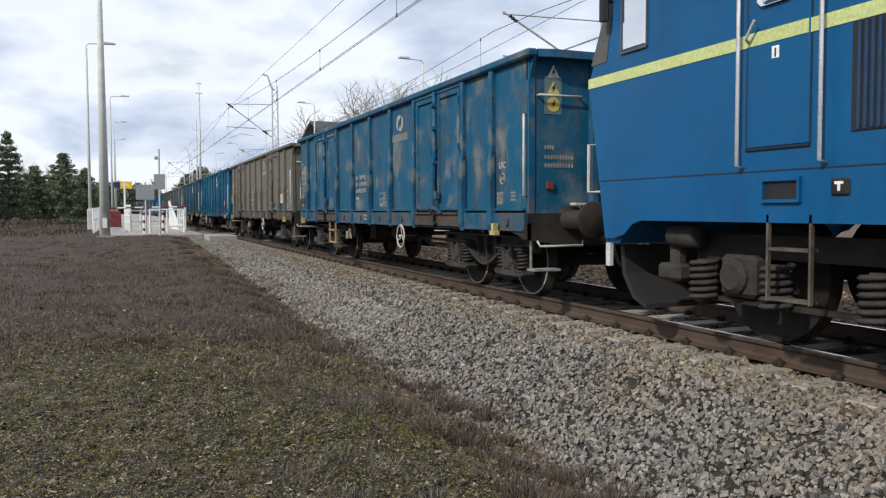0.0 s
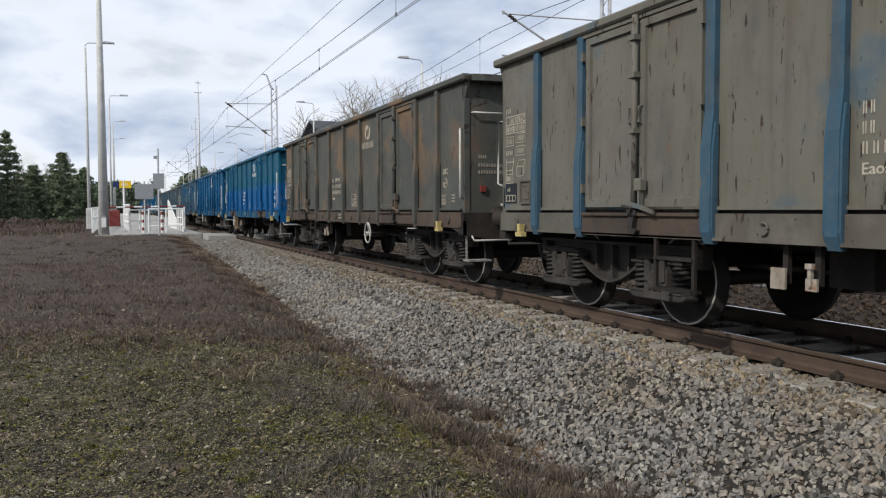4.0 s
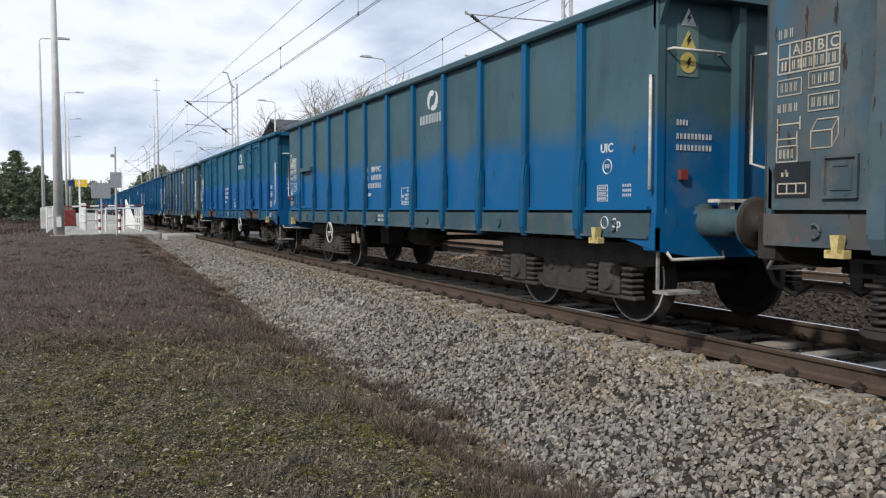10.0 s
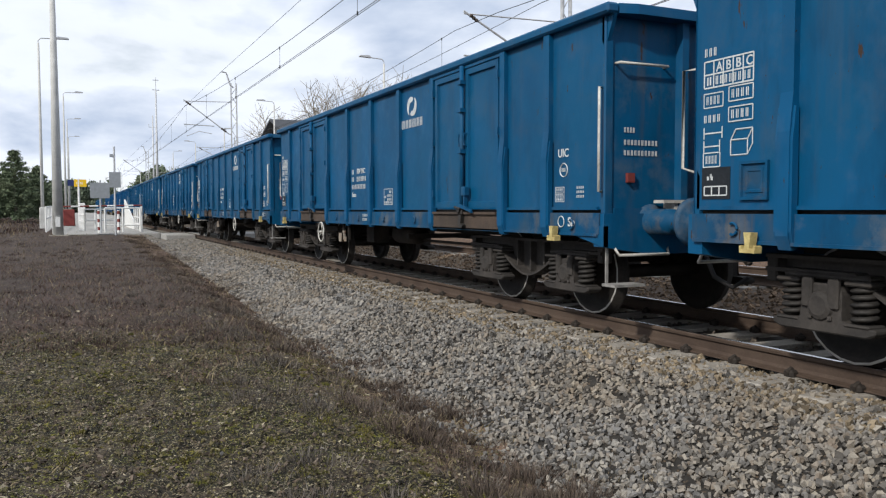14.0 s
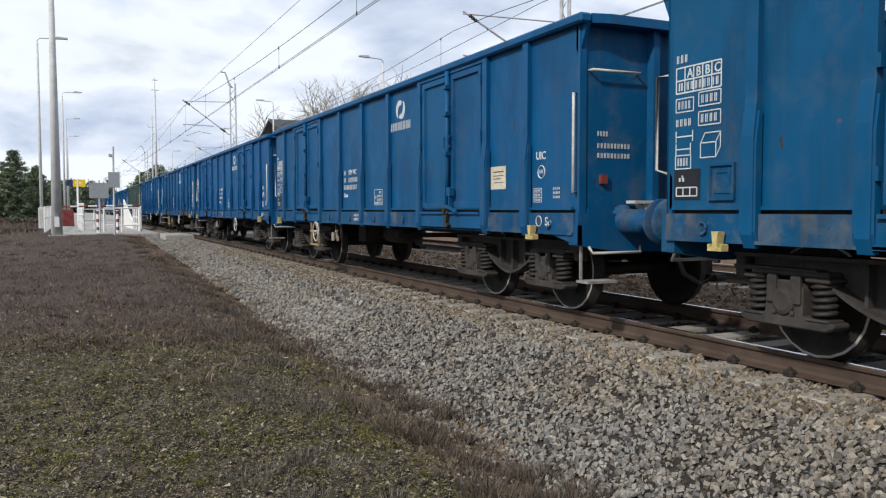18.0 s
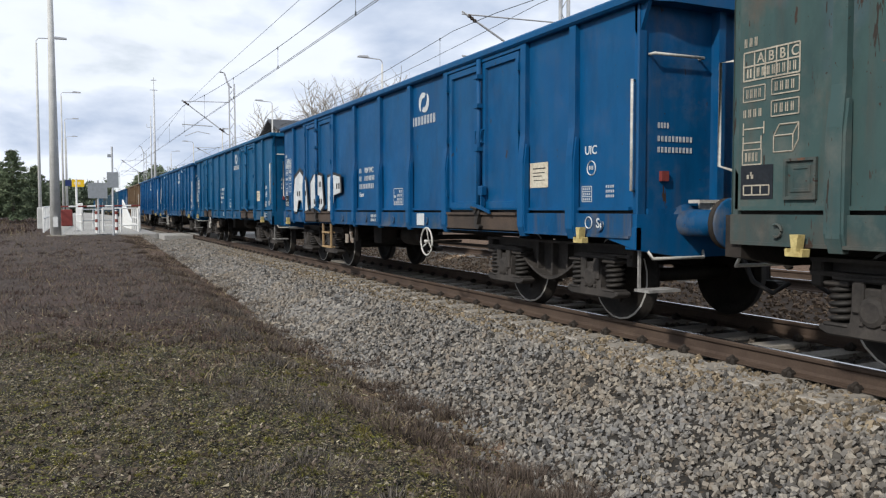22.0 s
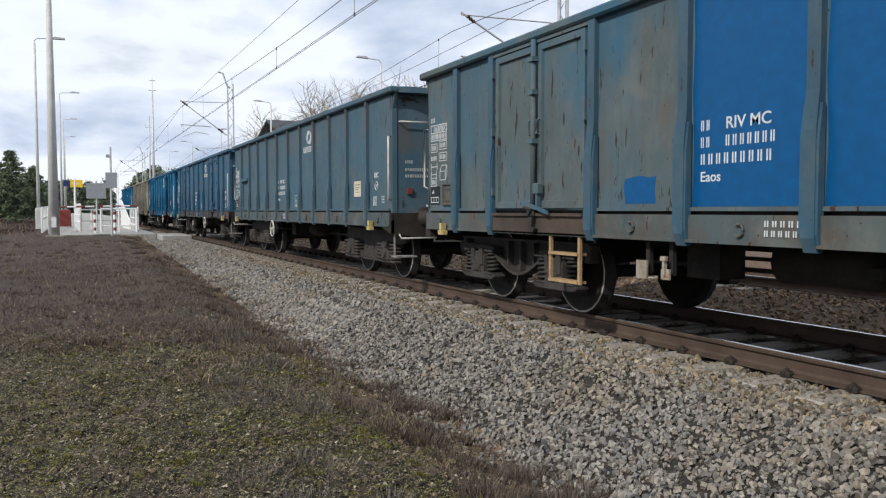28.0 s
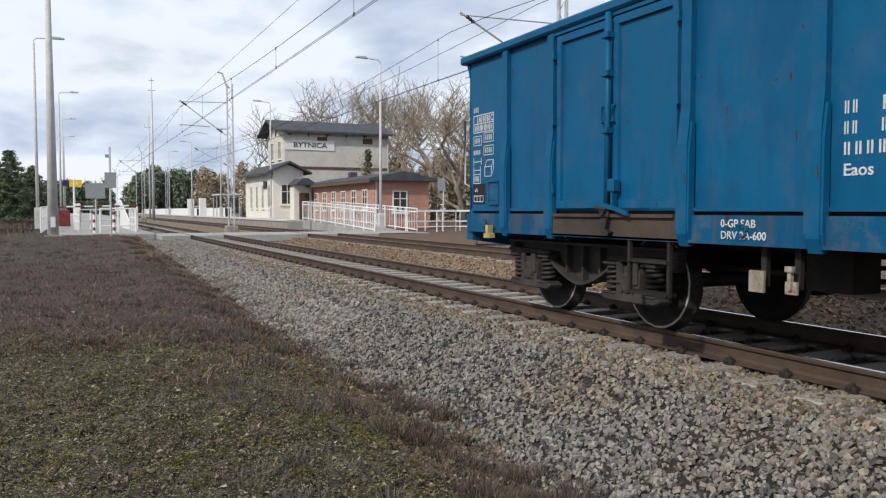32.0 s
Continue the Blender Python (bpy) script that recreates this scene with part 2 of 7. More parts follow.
M_PAINT = paint_mat("wagon_paint", (0.018, 0.10, 0.24))


# ---- mesh helpers ----
def mesh_ob(name, bm, material, smooth=False):
    me = bpy.data.meshes.new(name)
    bmesh.ops.recalc_face_normals(bm, faces=bm.faces)
    bm.to_mesh(me)
    bm.free()
    for mm in (material if isinstance(material, (list, tuple)) else [material]):
        me.materials.append(mm)
    if smooth:
        for p in me.polygons:
            p.use_smooth = True
    return new(name, me)


def part(name, bm, material, parent, label="", smooth=False):
    ob = mesh_ob(name, bm, material, smooth)
    ob.parent = parent
    if label:
        ob["label"] = label
    return ob


def again(ob, parent, m):
    """One more part on the same mesh, at the pose m."""
    o = new(ob.name.split(".")[0], ob.data)
    o.parent = parent
    o.matrix_basis = m
    if "label" in ob:
        o["label"] = ob["label"]
    return o


def box(bm, x0, x1, y0, y1, z0, z1, mi=0):
    vs = [bm.verts.new((x, y, z)) for x in (x0, x1) for y in (y0, y1) for z in (z0, z1)]
    for q in ((0, 1, 3, 2), (4, 6, 7, 5), (0, 4, 5, 1), (2, 3, 7, 6), (0, 2, 6, 4), (1, 5, 7, 3)):
        bm.faces.new([vs[i] for i in q]).material_index = mi
    return bm


def bevel_box(bm, x0, x1, y0, y1, z0, z1, r=0.01):
    """A box with its edges broken."""
    b = bmesh.new()
    box(b, x0, x1, y0, y1, z0, z1)
    bmesh.ops.bevel(b, geom=b.edges, offset=r, segments=1, affect="EDGES")
    join(bm, b)
    return bm


def join(bm, other, m=None):
    me = bpy.data.meshes.new("tmp")
    if m is not None:
        bmesh.ops.transform(other, matrix=m, verts=other.verts)
    other.to_mesh(me)
    other.free()
    bm.from_mesh(me)
    bpy.data.meshes.remove(me)
    return bm


def prism(bm, pts, axis, a, b, mi=0):
    """The polygon pts (in the two other axes, in x y z order) swept along axis from a to b."""
    def put(p, s):
        q = list(p)
        q.insert(axis, s)
        return bm.verts.new(q)
    r0, r1 = [put(p, a) for p in pts], [put(p, b) for p in pts]
    n = len(pts)
    for i in range(n):
        bm.faces.new((r0[i], r0[(i + 1) % n], r1[(i + 1) % n], r1[i])).material_index = mi
    bm.faces.new(r0[::-1]).material_index = mi
    bm.faces.new(r1).material_index = mi
    return bm


def tube(bm, pts, r, seg=8, closed=False, r_end=None):
    """A round bar through pts."""
    pts = [Vector(p) for p in pts]
    rings = []
    n = len(pts)
    for i, p in enumerate(pts):
        a = pts[(i - 1) % n] if closed or i else p
        c = pts[(i + 1) % n] if closed or i < n - 1 else p
        d = (c - a).normalized()
        u = d.orthogonal().normalized() if abs(d.z) > 0.95 else d.cross(Vector((0, 0, 1))).normalized()
        w = d.cross(u)
        rr = r if r_end is None else r + (r_end - r) * i / (n - 1)
        rings.append([bm.verts.new(p + (u * math.cos(2 * math.pi * k / seg) + w * math.sin(2 * math.pi * k / seg)) * rr) for k in range(seg)])
    for i in range(n if closed else n - 1):
        A, Bq = rings[i], rings[(i + 1) % n]
        for k in range(seg):
            bm.faces.new((A[k], A[(k + 1) % seg], Bq[(k + 1) % seg], Bq[k]))
    if not closed:
        bm.faces.new(rings[0][::-1])
        bm.faces.new(rings[-1])
    return bm


def lathe(bm, prof, axis_pos, seg=28, mi=None):
    """Profile of (x along the axis, radius) turned about the x axis through axis_pos."""
    ax = Vector(axis_pos)
    rings = [[bm.verts.new(ax + Vector((x, r * math.cos(2 * math.pi * k / seg), r * math.sin(2 * math.pi * k / seg)))) for k in range(seg)] for x, r in prof]
    for i in range(len(prof) - 1):
        for k in range(seg):
            f = bm.faces.new((rings[i][k], rings[i][(k + 1) % seg], rings[i + 1][(k + 1) % seg], rings[i + 1][k]))
            if mi:
                f.material_index = mi[i]
    bm.faces.new(rings[0])
    bm.faces.new(rings[-1][::-1])
    return bm


def lettering(text, size, depth=0.002):
    """A mesh of text in the x-y plane."""
    cu = bpy.data.curves.new("lettering", "FONT")
    cu.body, cu.size, cu.extrude, cu.resolution_u, cu.offset = text, size, depth, 3, size * 0.012
    ob = bpy.data.objects.new("lettering", cu)
    scene.collection.objects.link(ob)
    dg = bpy.context.evaluated_depsgraph_get()
    me = bpy.data.meshes.new_from_object(ob.evaluated_get(dg))
    bpy.data.objects.remove(ob)
    bm = bmesh.new()
    bm.from_mesh(me)
    bpy.data.meshes.remove(me)
    return bm


def thing(name, m, label, category, group="", kind=""):
    e = new(name)
    e.empty_display_size = 0.2
    e.matrix_basis = m
    return tagged(e, label, category, group, kind)


def structure(ob, label="", category=""):
    return tagged(ob, label, category, "", "structure")


NEAR = 6.025     # centre line of the track with the train
FAR = 11.65      # centre line of the second track
# ---- open wagons ----
HALF, SIDE, TOP = 6.4, 1.42, 3.085
POSTS_A = (0.93, 1.88, 3.88, 5.14, 6.40, 7.66, 8.92, 10.92, 11.87)
DOORS_A = ((1.88, 3.88), (8.92, 10.92))
POSTS_B = tuple(12.8 / 12 * i for i in range(1, 12))


def post_mesh(w=0.055, notch=1.98, low=0.87):
    bm = bmesh.new()
    prism(bm, [(-SIDE + 0.005, 3.01), (-SIDE - 0.055, 3.01), (-SIDE - 0.055, notch), (-SIDE - 0.085, notch - 0.28), (-SIDE - 0.085, 0.97), (-SIDE - 0.05, low), (-SIDE + 0.005, low)], 1, -w, w)
    # wider foot of the post
    prism(bm, [(-SIDE - 0.05, notch - 0.10), (-SIDE - 0.078, notch - 0.34), (-SIDE - 0.078, 1.0), (-SIDE - 0.05, low + 0.03), (-SIDE - 0.02, low + 0.03), (-SIDE - 0.02, notch - 0.10)], 1, -w - 0.022, w + 0.022)
    return bm


def panel_bm(y0, y1):
    """A pressed side sheet, slightly dished, with a bottom lip."""
    bm = bmesh.new()
    ny, nz = 5, 6
    rng = random.Random(int(y0 * 100))
    grid = []
    for i in range(ny + 1):
        col = []
        for j in range(nz + 1):
            u, v = i / ny, j / nz
            inner = math.sin(math.pi * u) * math.sin(math.pi * v)
            col.append(bm.verts.new((-SIDE + 0.004 * inner * rng.uniform(0.3, 1.2), y0 + (y1 - y0) * u, 1.165 + (3.02 - 1.165) * v)))
        grid.append(col)
    for i in range(ny):
        for j in range(nz):
            bm.faces.new((grid[i][j], grid[i + 1][j], grid[i + 1][j + 1], grid[i][j + 1])).smooth = True
    box(bm, -SIDE - 0.03, -SIDE + 0.01, y0 + 0.06, y1 - 0.06, 1.155, 1.185)
    box(bm, -SIDE + 0.025, -SIDE + 0.035, y0, y1, 1.165, 3.02)
    return bm


def door_bm(y0, y1):
    """One leaf in one piece: a raised frame round a sheet that lies back."""
    bm = bmesh.new()
    z0, z1, f = 1.185, 2.93, 0.07
    y0, y1 = y0 + 0.02, y1 - 0.02
    rings = []
    for x, d in ((-SIDE + 0.03, 0.0), (-SIDE - 0.045, 0.0), (-SIDE - 0.045, f), (-SIDE - 0.014, f + 0.008)):
        rings.append([bm.verts.new((x, y, z)) for y, z in ((y0 + d, z0 + d), (y1 - d, z0 + d), (y1 - d, z1 - d), (y0 + d, z1 - d))])
    for a, b in zip(rings, rings[1:]):
        for i in range(4):
            bm.faces.new((a[i], a[(i + 1) % 4], b[(i + 1) % 4], b[i]))
    bm.faces.new(rings[-1])
    bm.faces.new(rings[0][::-1])
    return bm


def coil_bm(r=0.082, wire=0.021, z0=0.375, z1=0.625, turns=5):
    """Coil spring; a slimmer inner coil shows as a dark core."""
    bm = bmesh.new()
    tube(bm, [(0, 0, z0), (0, 0, z1)], r * 0.55, 8)
    n = turns * 8
    tube(bm, [(r * math.cos(math.pi * i / 4), r * math.sin(math.pi * i / 4), z0 + (z1 - z0) * i / n) for i in range(n + 1)], wire, 4)
    return bm


def wheelset_bm():
    bm = bmesh.new()
    for s in (-1, 1):
        x = s * 0.75
        prof = [(x + s * 0.075, 0.08), (x + s * 0.075, 0.13), (x + s * 0.02, 0.17), (x + s * 0.015, 0.36), (x + s * 0.055, 0.39), (x + s * 0.065, 0.432), (x + s * 0.062, 0.452),
                (x - s * 0.035, 0.46), (x - s * 0.04, 0.488), (x - s * 0.065, 0.486), (x - s * 0.07, 0.38), (x - s * 0.01, 0.36), (x - s * 0.01, 0.17), (x - s * 0.07, 0.10)]
        lathe(bm, prof, (0, 0, 0), 22, [0, 0, 0, 0, 0, 1, 0, 0, 0, 0, 0, 0, 0])
        for k in range(3):
            a = 2 * math.pi * k / 3
            box(bm, x + s * 0.018, x + s * 0.03, 0.25 * math.cos(a) - 0.025, 0.25 * math.cos(a) + 0.025, 0.25 * math.sin(a) - 0.025, 0.25 * math.sin(a) + 0.025)
    lathe(bm, [(-1.05, 0.06), (-0.8, 0.075), (0.8, 0.075), (1.05, 0.06)], (0, 0, 0), 12)
    return bm


def side_frame_bm(heavy):
    bm = bmesh.new()
    for s in (-1, 1):
        x0, x1 = sorted((s * 0.95, s * 1.02))
        if heavy:   # plate frame with round openings
            pts = [(-1.5, 0.80), (-1.5, 0.62), (-1.28, 0.60), (-1.2, 0.52), (-0.62, 0.50), (-0.5, 0.34), (-0.36, 0.27), (0.36, 0.27), (0.5, 0.34), (0.62, 0.50), (1.2, 0.52), (1.28, 0.60), (1.5, 0.62), (1.5, 0.80)]
            prism(bm, pts, 0, x0, x1)
            for a, b in zip(pts[3:10], pts[4:11]):
                prism(bm, [a, b, (b[0], b[1] + 0.03), (a[0], a[1] + 0.03)], 0, *sorted((s * 1.0, s * 1.10)))
            for y in (-0.9, 0.9):
                bevel_box(bm, s * 1.09 - 0.08, s * 1.09 + 0.08, y - 0.17, y + 0.17, 0.30, 0.63, 0.03)
                bevel_box(bm, s * 1.07 - 0.07, s * 1.07 + 0.07, y - 0.40, y + 0.40, 0.27, 0.315, 0.012)
                lathe(bm, [(s * 1.17, 0.12), (s * 1.2, 0.10)], (0, y, 0.46), 14)
                for d in (-0.29, 0.29):
                    for i in range(5):
                        bevel_box(bm, s * 1.08 - 0.085, s * 1.08 + 0.085, y + d - 0.09, y + d + 0.09, 0.325 + 0.058 * i, 0.365 + 0.058 * i, 0.018)
            for y in (-0.35, 0.0, 0.35):
                lathe(bm, [(s * 1.02, 0.06), (s * 1.035, 0.05)], (0, y, 0.52), 12)
            box(bm, s * 0.93 - 0.1, s * 0.93 + 0.12, -1.35, 1.35, 0.77, 0.83)
        else:
            # bow-bellied frame: a set-back web between a flat top flange and a swept lower one
            n = 16
            low = [(-0.68 + 1.36 * i / n, 0.37 + 0.31 * min(1.0, abs(-0.68 + 1.36 * i / n) / 0.68) ** 1.7) for i in range(n + 1)]
            web0, web1 = sorted((s * 0.96, s * 0.99))
            prism(bm, [(-1.46, 0.69), *low, (1.46, 0.69), (1.46, 0.80), (-1.46, 0.80)], 0, web0, web1)
            lo, hi = sorted((s * 0.95, s * 1.12))
            sweep = [(-1.46, 0.685), *low, (1.46, 0.685)]
            for a, b in zip(sweep, sweep[1:]):
                prism(bm, [a, b, (b[0], b[1] + 0.032), (a[0], a[1] + 0.032)], 0, lo, hi)
            box(bm, lo, hi, -1.46, 1.46, 0.785, 0.815)
            for y in (-0.3, 0.0, 0.3):
                box(bm, *sorted((s * 0.98, s * 1.07)), y - 0.014, y + 0.014, 0.42, 0.785)
            for y in (-0.9, 0.9):
                bevel_box(bm, *sorted((s * 0.97, s * 1.15)), y - 0.36, y + 0.36, 0.655, 0.70, 0.015)
                for d in (-0.29, 0.29):
                    bevel_box(bm, *sorted((s * 0.99, s * 1.19)), y + d - 0.105, y + d + 0.105, 0.625, 0.66, 0.012)
            for y in (-1.42, 1.42):
                bevel_box(bm, *sorted((s * 0.97, s * 1.10)), y - 0.05, y + 0.05, 0.60, 0.80, 0.012)
    bevel_box(bm, -0.95, 0.95, -0.2, 0.2, 0.5, 0.82, 0.03)      # bolster
    box(bm, -0.72, 0.72, -0.55, -0.45, 0.36, 0.46)                # brake beams
    box(bm, -0.72, 0.72, 0.45, 0.55, 0.36, 0.46)
    return bm


def axle_box_bm():
    """Cast box with its spring trays, guide horns, friction caps and cover bolts, in one piece."""
    bm = bmesh.new()
    prism(bm, [(-0.43, -0.165), (-0.36, -0.195), (0.36, -0.195), (0.43, -0.165), (0.43, -0.125), (0.165, -0.105), (0.165, 0.10), (0.135, 0.16), (-0.135, 0.16), (-0.165, 0.10), (-0.165, -0.105), (-0.43, -0.125)], 0, -0.10, 0.08)
    bmesh.ops.bevel(bm, geom=bm.edges, offset=0.012, segments=1, affect="EDGES")
    for d in (-0.29, 0.29):
        bevel_box(bm, -0.11, 0.07, d - 0.10, d + 0.10, -0.13, -0.105, 0.01)
    for y in (-0.11, 0.11):
        bevel_box(bm, -0.125, -0.08, y - 0.045, y + 0.045, -0.02, 0.20, 0.012)
        for z in (-0.085, 0.085):
            bevel_box(bm, -0.12, -0.09, y * 0.75 - 0.016, y * 0.75 + 0.016, z - 0.016, z + 0.016, 0.005)
    return bm


def axle_cover_bm():
    return lathe(bmesh.new(), [(-0.135, 0.07), (-0.12, 0.10), (-0.09, 0.115)], (0, 0, 0), 14)


M_HOOK = rough_mat("pale_yellow_hook_paint", (0.56, 0.46, 0.20), (0.42, 0.33, 0.13), 9, 50, 0.6, 0, 0.1)


M_STEP = rough_mat("scuffed_step_steel", (0.36, 0.35, 0.33), (0.20, 0.19, 0.18), 9, 50, 0.6, 0.1, 0.2)


class Kit:
    """Meshes shared by all wagons."""
    data = {}


def kit(name, maker, mats, smooth=False):
    if name not in Kit.data:
        me = bpy.data.meshes.new(name)
        bm = maker()
        bmesh.ops.recalc_face_normals(bm, faces=bm.faces)
        bm.to_mesh(me)
        bm.free()
        for mm in (mats if isinstance(mats, (list, tuple)) else [mats]):
            me.materials.append(mm)
        if smooth:
            for p in me.polygons:
                p.use_smooth = True
        Kit.data[name] = me
    return Kit.data[name]


def put(name, me, parent, m=None, label="", paint=None):
    o = new(name, me)
    o.parent = parent
    if m is not None:
        o.matrix_basis = m
    if label:
        o["label"] = label
    if paint is not None:
        o.material_slots[0].link = "OBJECT"
        o.material_slots[0].material = paint
    return o


def boxes(*rows):
    def make():
        bm = bmesh.new()
        for r in rows:
            box(bm, *r)
        return bm
    return make


def rods(r, *lines):
    def make():
        bm = bmesh.new()
        for ln in lines:
            tube(bm, ln, r, 6)
        return bm
    return make


def on_side(y, z, x=-SIDE - 0.001):
    """Pose that lays the x-y plane of a text on the near side, reading towards the front."""
    return Matrix.Translation((x, y, z)) @ Matrix(((0, 0, -1, 0), (-1, 0, 0, 0), (0, 1, 0, 0), (0, 0, 0, 1)))


def on_end(x, z, y):
    return Matrix.Translation((x, y, z)) @ Matrix(((1, 0, 0, 0), (0, 0, -1, 0), (0, 1, 0, 0), (0, 0, 0, 1)))


def bars_bm(rows, h=0.06, t=0.003):
    """Rows of short plain bars, standing for writing: each row is (x, y, width, count)."""
    bm = bmesh.new()
    for x, y, w, n in rows:
        step_w = w / n
        for i in range(n):
            for a in (0.08, 0.42):
                box(bm, x + (i + a) * step_w, x + (i + a + 0.17) * step_w, y, y + h, 0, t)
    return bm


def frame_bm(w, h, line=0.012, rows=0, cols=0, t=0.003):
    bm = bmesh.new()
    for j in range(rows + 2):
        y = h * j / (rows + 1)
        box(bm, 0, w, y - line / 2, y + line / 2, 0, t)
    for i in range(cols + 2):
        x = w * i / (cols + 1)
        box(bm, x - line / 2, x + line / 2, 0, h, 0, t * 0.9)
    return bm


def swirl_bm(r=0.16):
    """Two facing crescents, point-symmetric about the middle."""
    bm = bmesh.new()
    for s in (1, -1):
        out, inn = [], []
        for i in range(15):
            a = math.radians(-100 + 13 * i)
            out.append((s * (0.025 + r * 0.95 * math.cos(a)), s * (0.015 + 0.90 * r * math.sin(a))))
            inn.append((s * (0.03 + r * 0.36 * math.cos(a)), s * (0.04 + 0.62 * r * math.sin(a))))
        prism(bm, out + inn[::-1], 2, 0, 0.003)
    bmesh.ops.rotate(bm, cent=(0, 0, 0), matrix=Matrix.Rotation(radians(-28), 3, "Z"), verts=bm.verts)
    return bm


def number_bm():
    """The running-number block: type words kept, the number itself as bars."""
    bm = bars_bm([(0, 0.36, 0.1, 2), (0, 0.24, 0.1, 2), (0.22, 0.24, 0.42, 7), (0, 0.12, 0.62, 9)], 0.075)
    join(bm, lettering("RIV MC", 0.115), pose(0.22, 0.36, 0))
    join(bm, lettering("Eaos", 0.10), pose(0.0, 0.0, 0))
    return bm


def table_bm():
    """Load table with its letters, tare, length and volume frames."""
    bm = frame_bm(0.42, 0.16, 0.009, 1, 4)
    for i, ch in enumerate("ABBC"):
        join(bm, lettering(ch, 0.08), pose(0.105 + 0.084 * i, 0.092, 0))
    join(bm, bars_bm([(0.02, 0.015, 0.07, 1), (0.1, 0.015, 0.31, 8), (0.0, 0.19, 0.12, 3)], 0.05))
    for x, y, w in ((0.0, -0.12, 0.17), (0.22, -0.10, 0.2), (0.22, -0.22, 0.2), (0.0, -0.48, 0.15)):
        join(bm, frame_bm(w, 0.085, 0.007), pose(x, y, 0))
        join(bm, bars_bm([(x + 0.02, y + 0.018, w - 0.04, 4)], 0.05))
    join(bm, bars_bm([(0.0, -0.21, 0.16, 4), (0.0, -0.57, 0.17, 4)], 0.045))
    for y, w in ((-0.28, 0.17), (-0.36, 0.15)):
        join(bm, boxes((0, w, y, y + 0.008, 0, 0.003), (0, 0.008, y - 0.03, y + 0.04, 0.0002, 0.0032), (w - 0.008, w, y - 0.03, y + 0.04, 0.0002, 0.0032))())
    b = bmesh.new()
    for a, c in (((0.24, -0.42), (0.38, -0.42)), ((0.24, -0.33), (0.38, -0.33)), ((0.24, -0.42), (0.24, -0.33)), ((0.38, -0.42), (0.38, -0.33)), ((0.28, -0.27), (0.42, -0.27)), ((0.24, -0.33), (0.28, -0.27)), ((0.38, -0.33), (0.42, -0.27)), ((0.42, -0.27), (0.42, -0.36)), ((0.38, -0.42), (0.42, -0.36))):
        tube(b, [(*a, 0.0), (*c, 0.0)], 0.0045, 4)
    return join(bm, b)


def holder_bm():
    """Waybill clip: a shallow tray pressed from one sheet, its rim proud and its floor set back."""
    bm = bmesh.new()
    rings = []
    for z, d in ((0.0, 0.0), (0.025, 0.0), (0.025, 0.02), (0.005, 0.025), (0.005, 0.05), (0.013, 0.055), (0.013, 0.075), (0.006, 0.08)):
        rings.append([bm.verts.new((x, y, z)) for x, y in ((d, d), (0.27 - d, d), (0.27 - d, 0.29 - d), (d, 0.29 - d))])
    for a, b in zip(rings, rings[1:]):
        for i in range(4):
            bm.faces.new((a[i], a[(i + 1) % 4], b[(i + 1) % 4], b[i]))
    bm.faces.new(rings[-1])
    bm.faces.new(rings[0][::-1])
    return bm


def brake_wheel_bm():
    bm = bmesh.new()
    n = 24
    tube(bm, [(0, 0.19 * math.cos(2 * math.pi * i / n), 0.19 * math.sin(2 * math.pi * i / n)) for i in range(n)], 0.013, 6, closed=True)
    for k in range(3):
        a = math.radians(90 + 120 * k)
        tube(bm, [(0.03, 0, 0), (0, 0.19 * math.cos(a), 0.19 * math.sin(a))], 0.010, 5)
    tube(bm, [(-0.03, 0, 0), (0.06, 0, 0)], 0.024, 8)
    return bm


def text_on(name, maker, mat_, parent, m, label="", key=""):
    o = put(name, kit(name + "_" + mat_.name + key, maker, mat_), parent, m, label)
    if name.endswith("marks") or name == "scrawl_stroke" or name in ("end_stencil", "sill_stencil", "inspection_stencil", "number_block", "panel_sign", "sill_mark", "load_table", "grid_mark", "company_name"):
        tagged(o, label, kind="stuff")
    return o


def rust_row():
    return bars_bm([(0, 0.07, 0.5, 7), (0, 0.0, 0.38, 6)], 0.045)


def grid_mark():
    bm = frame_bm(0.37, 0.25, 0.009)
    return join(bm, bars_bm([(0.22, 0.185, 0.12, 2), (0.13, 0.125, 0.21, 4), (0.13, 0.065, 0.21, 4), (0.02, 0.015, 0.33, 6), (0.02, 0.105, 0.08, 2)], 0.04))


def brand_bm():
    """A row of plain upright bars of the size of the company name."""
    bm = bmesh.new()
    for i in range(8):
        for d in (0.0, 0.045):
            box(bm, i * 0.107 + d, i * 0.107 + d + 0.02, 0, 0.125, 0, 0.003)
    return bm


def ring_uic():
    bm = lettering("UIC", 0.15)
    b = bmesh.new()
    tube(b, [(0.14 + 0.085 * math.cos(a * math.pi / 10), -0.17 + 0.085 * math.sin(a * math.pi / 10), 0.001) for a in range(20)], 0.008, 4, closed=True)
    join(b, bars_bm([(0.09, -0.19, 0.1, 3)], 0.05))
    return join(bm, b)


def end_text():
    return bars_bm([(0, 0.22, 0.14, 4), (0, 0.10, 0.42, 10), (0, 0.0, 0.42, 10)], 0.05)


def sign_tri(s=0.14):
    def make():
        bm = bmesh.new()
        prism(bm, [(-s, -s * 0.8), (s, -s * 0.8), (0, s)], 2, 0, 0.004)
        return bm
    return make


def zig_bm():
    """Small dark pictogram: a bolt shape."""
    return prism(bmesh.new(), [(0.012, 0.05), (-0.028, -0.008), (-0.002, -0.008), (-0.018, -0.05), (0.03, 0.012), (0.004, 0.012), (0.026, 0.045)], 2, 0, 0.003)


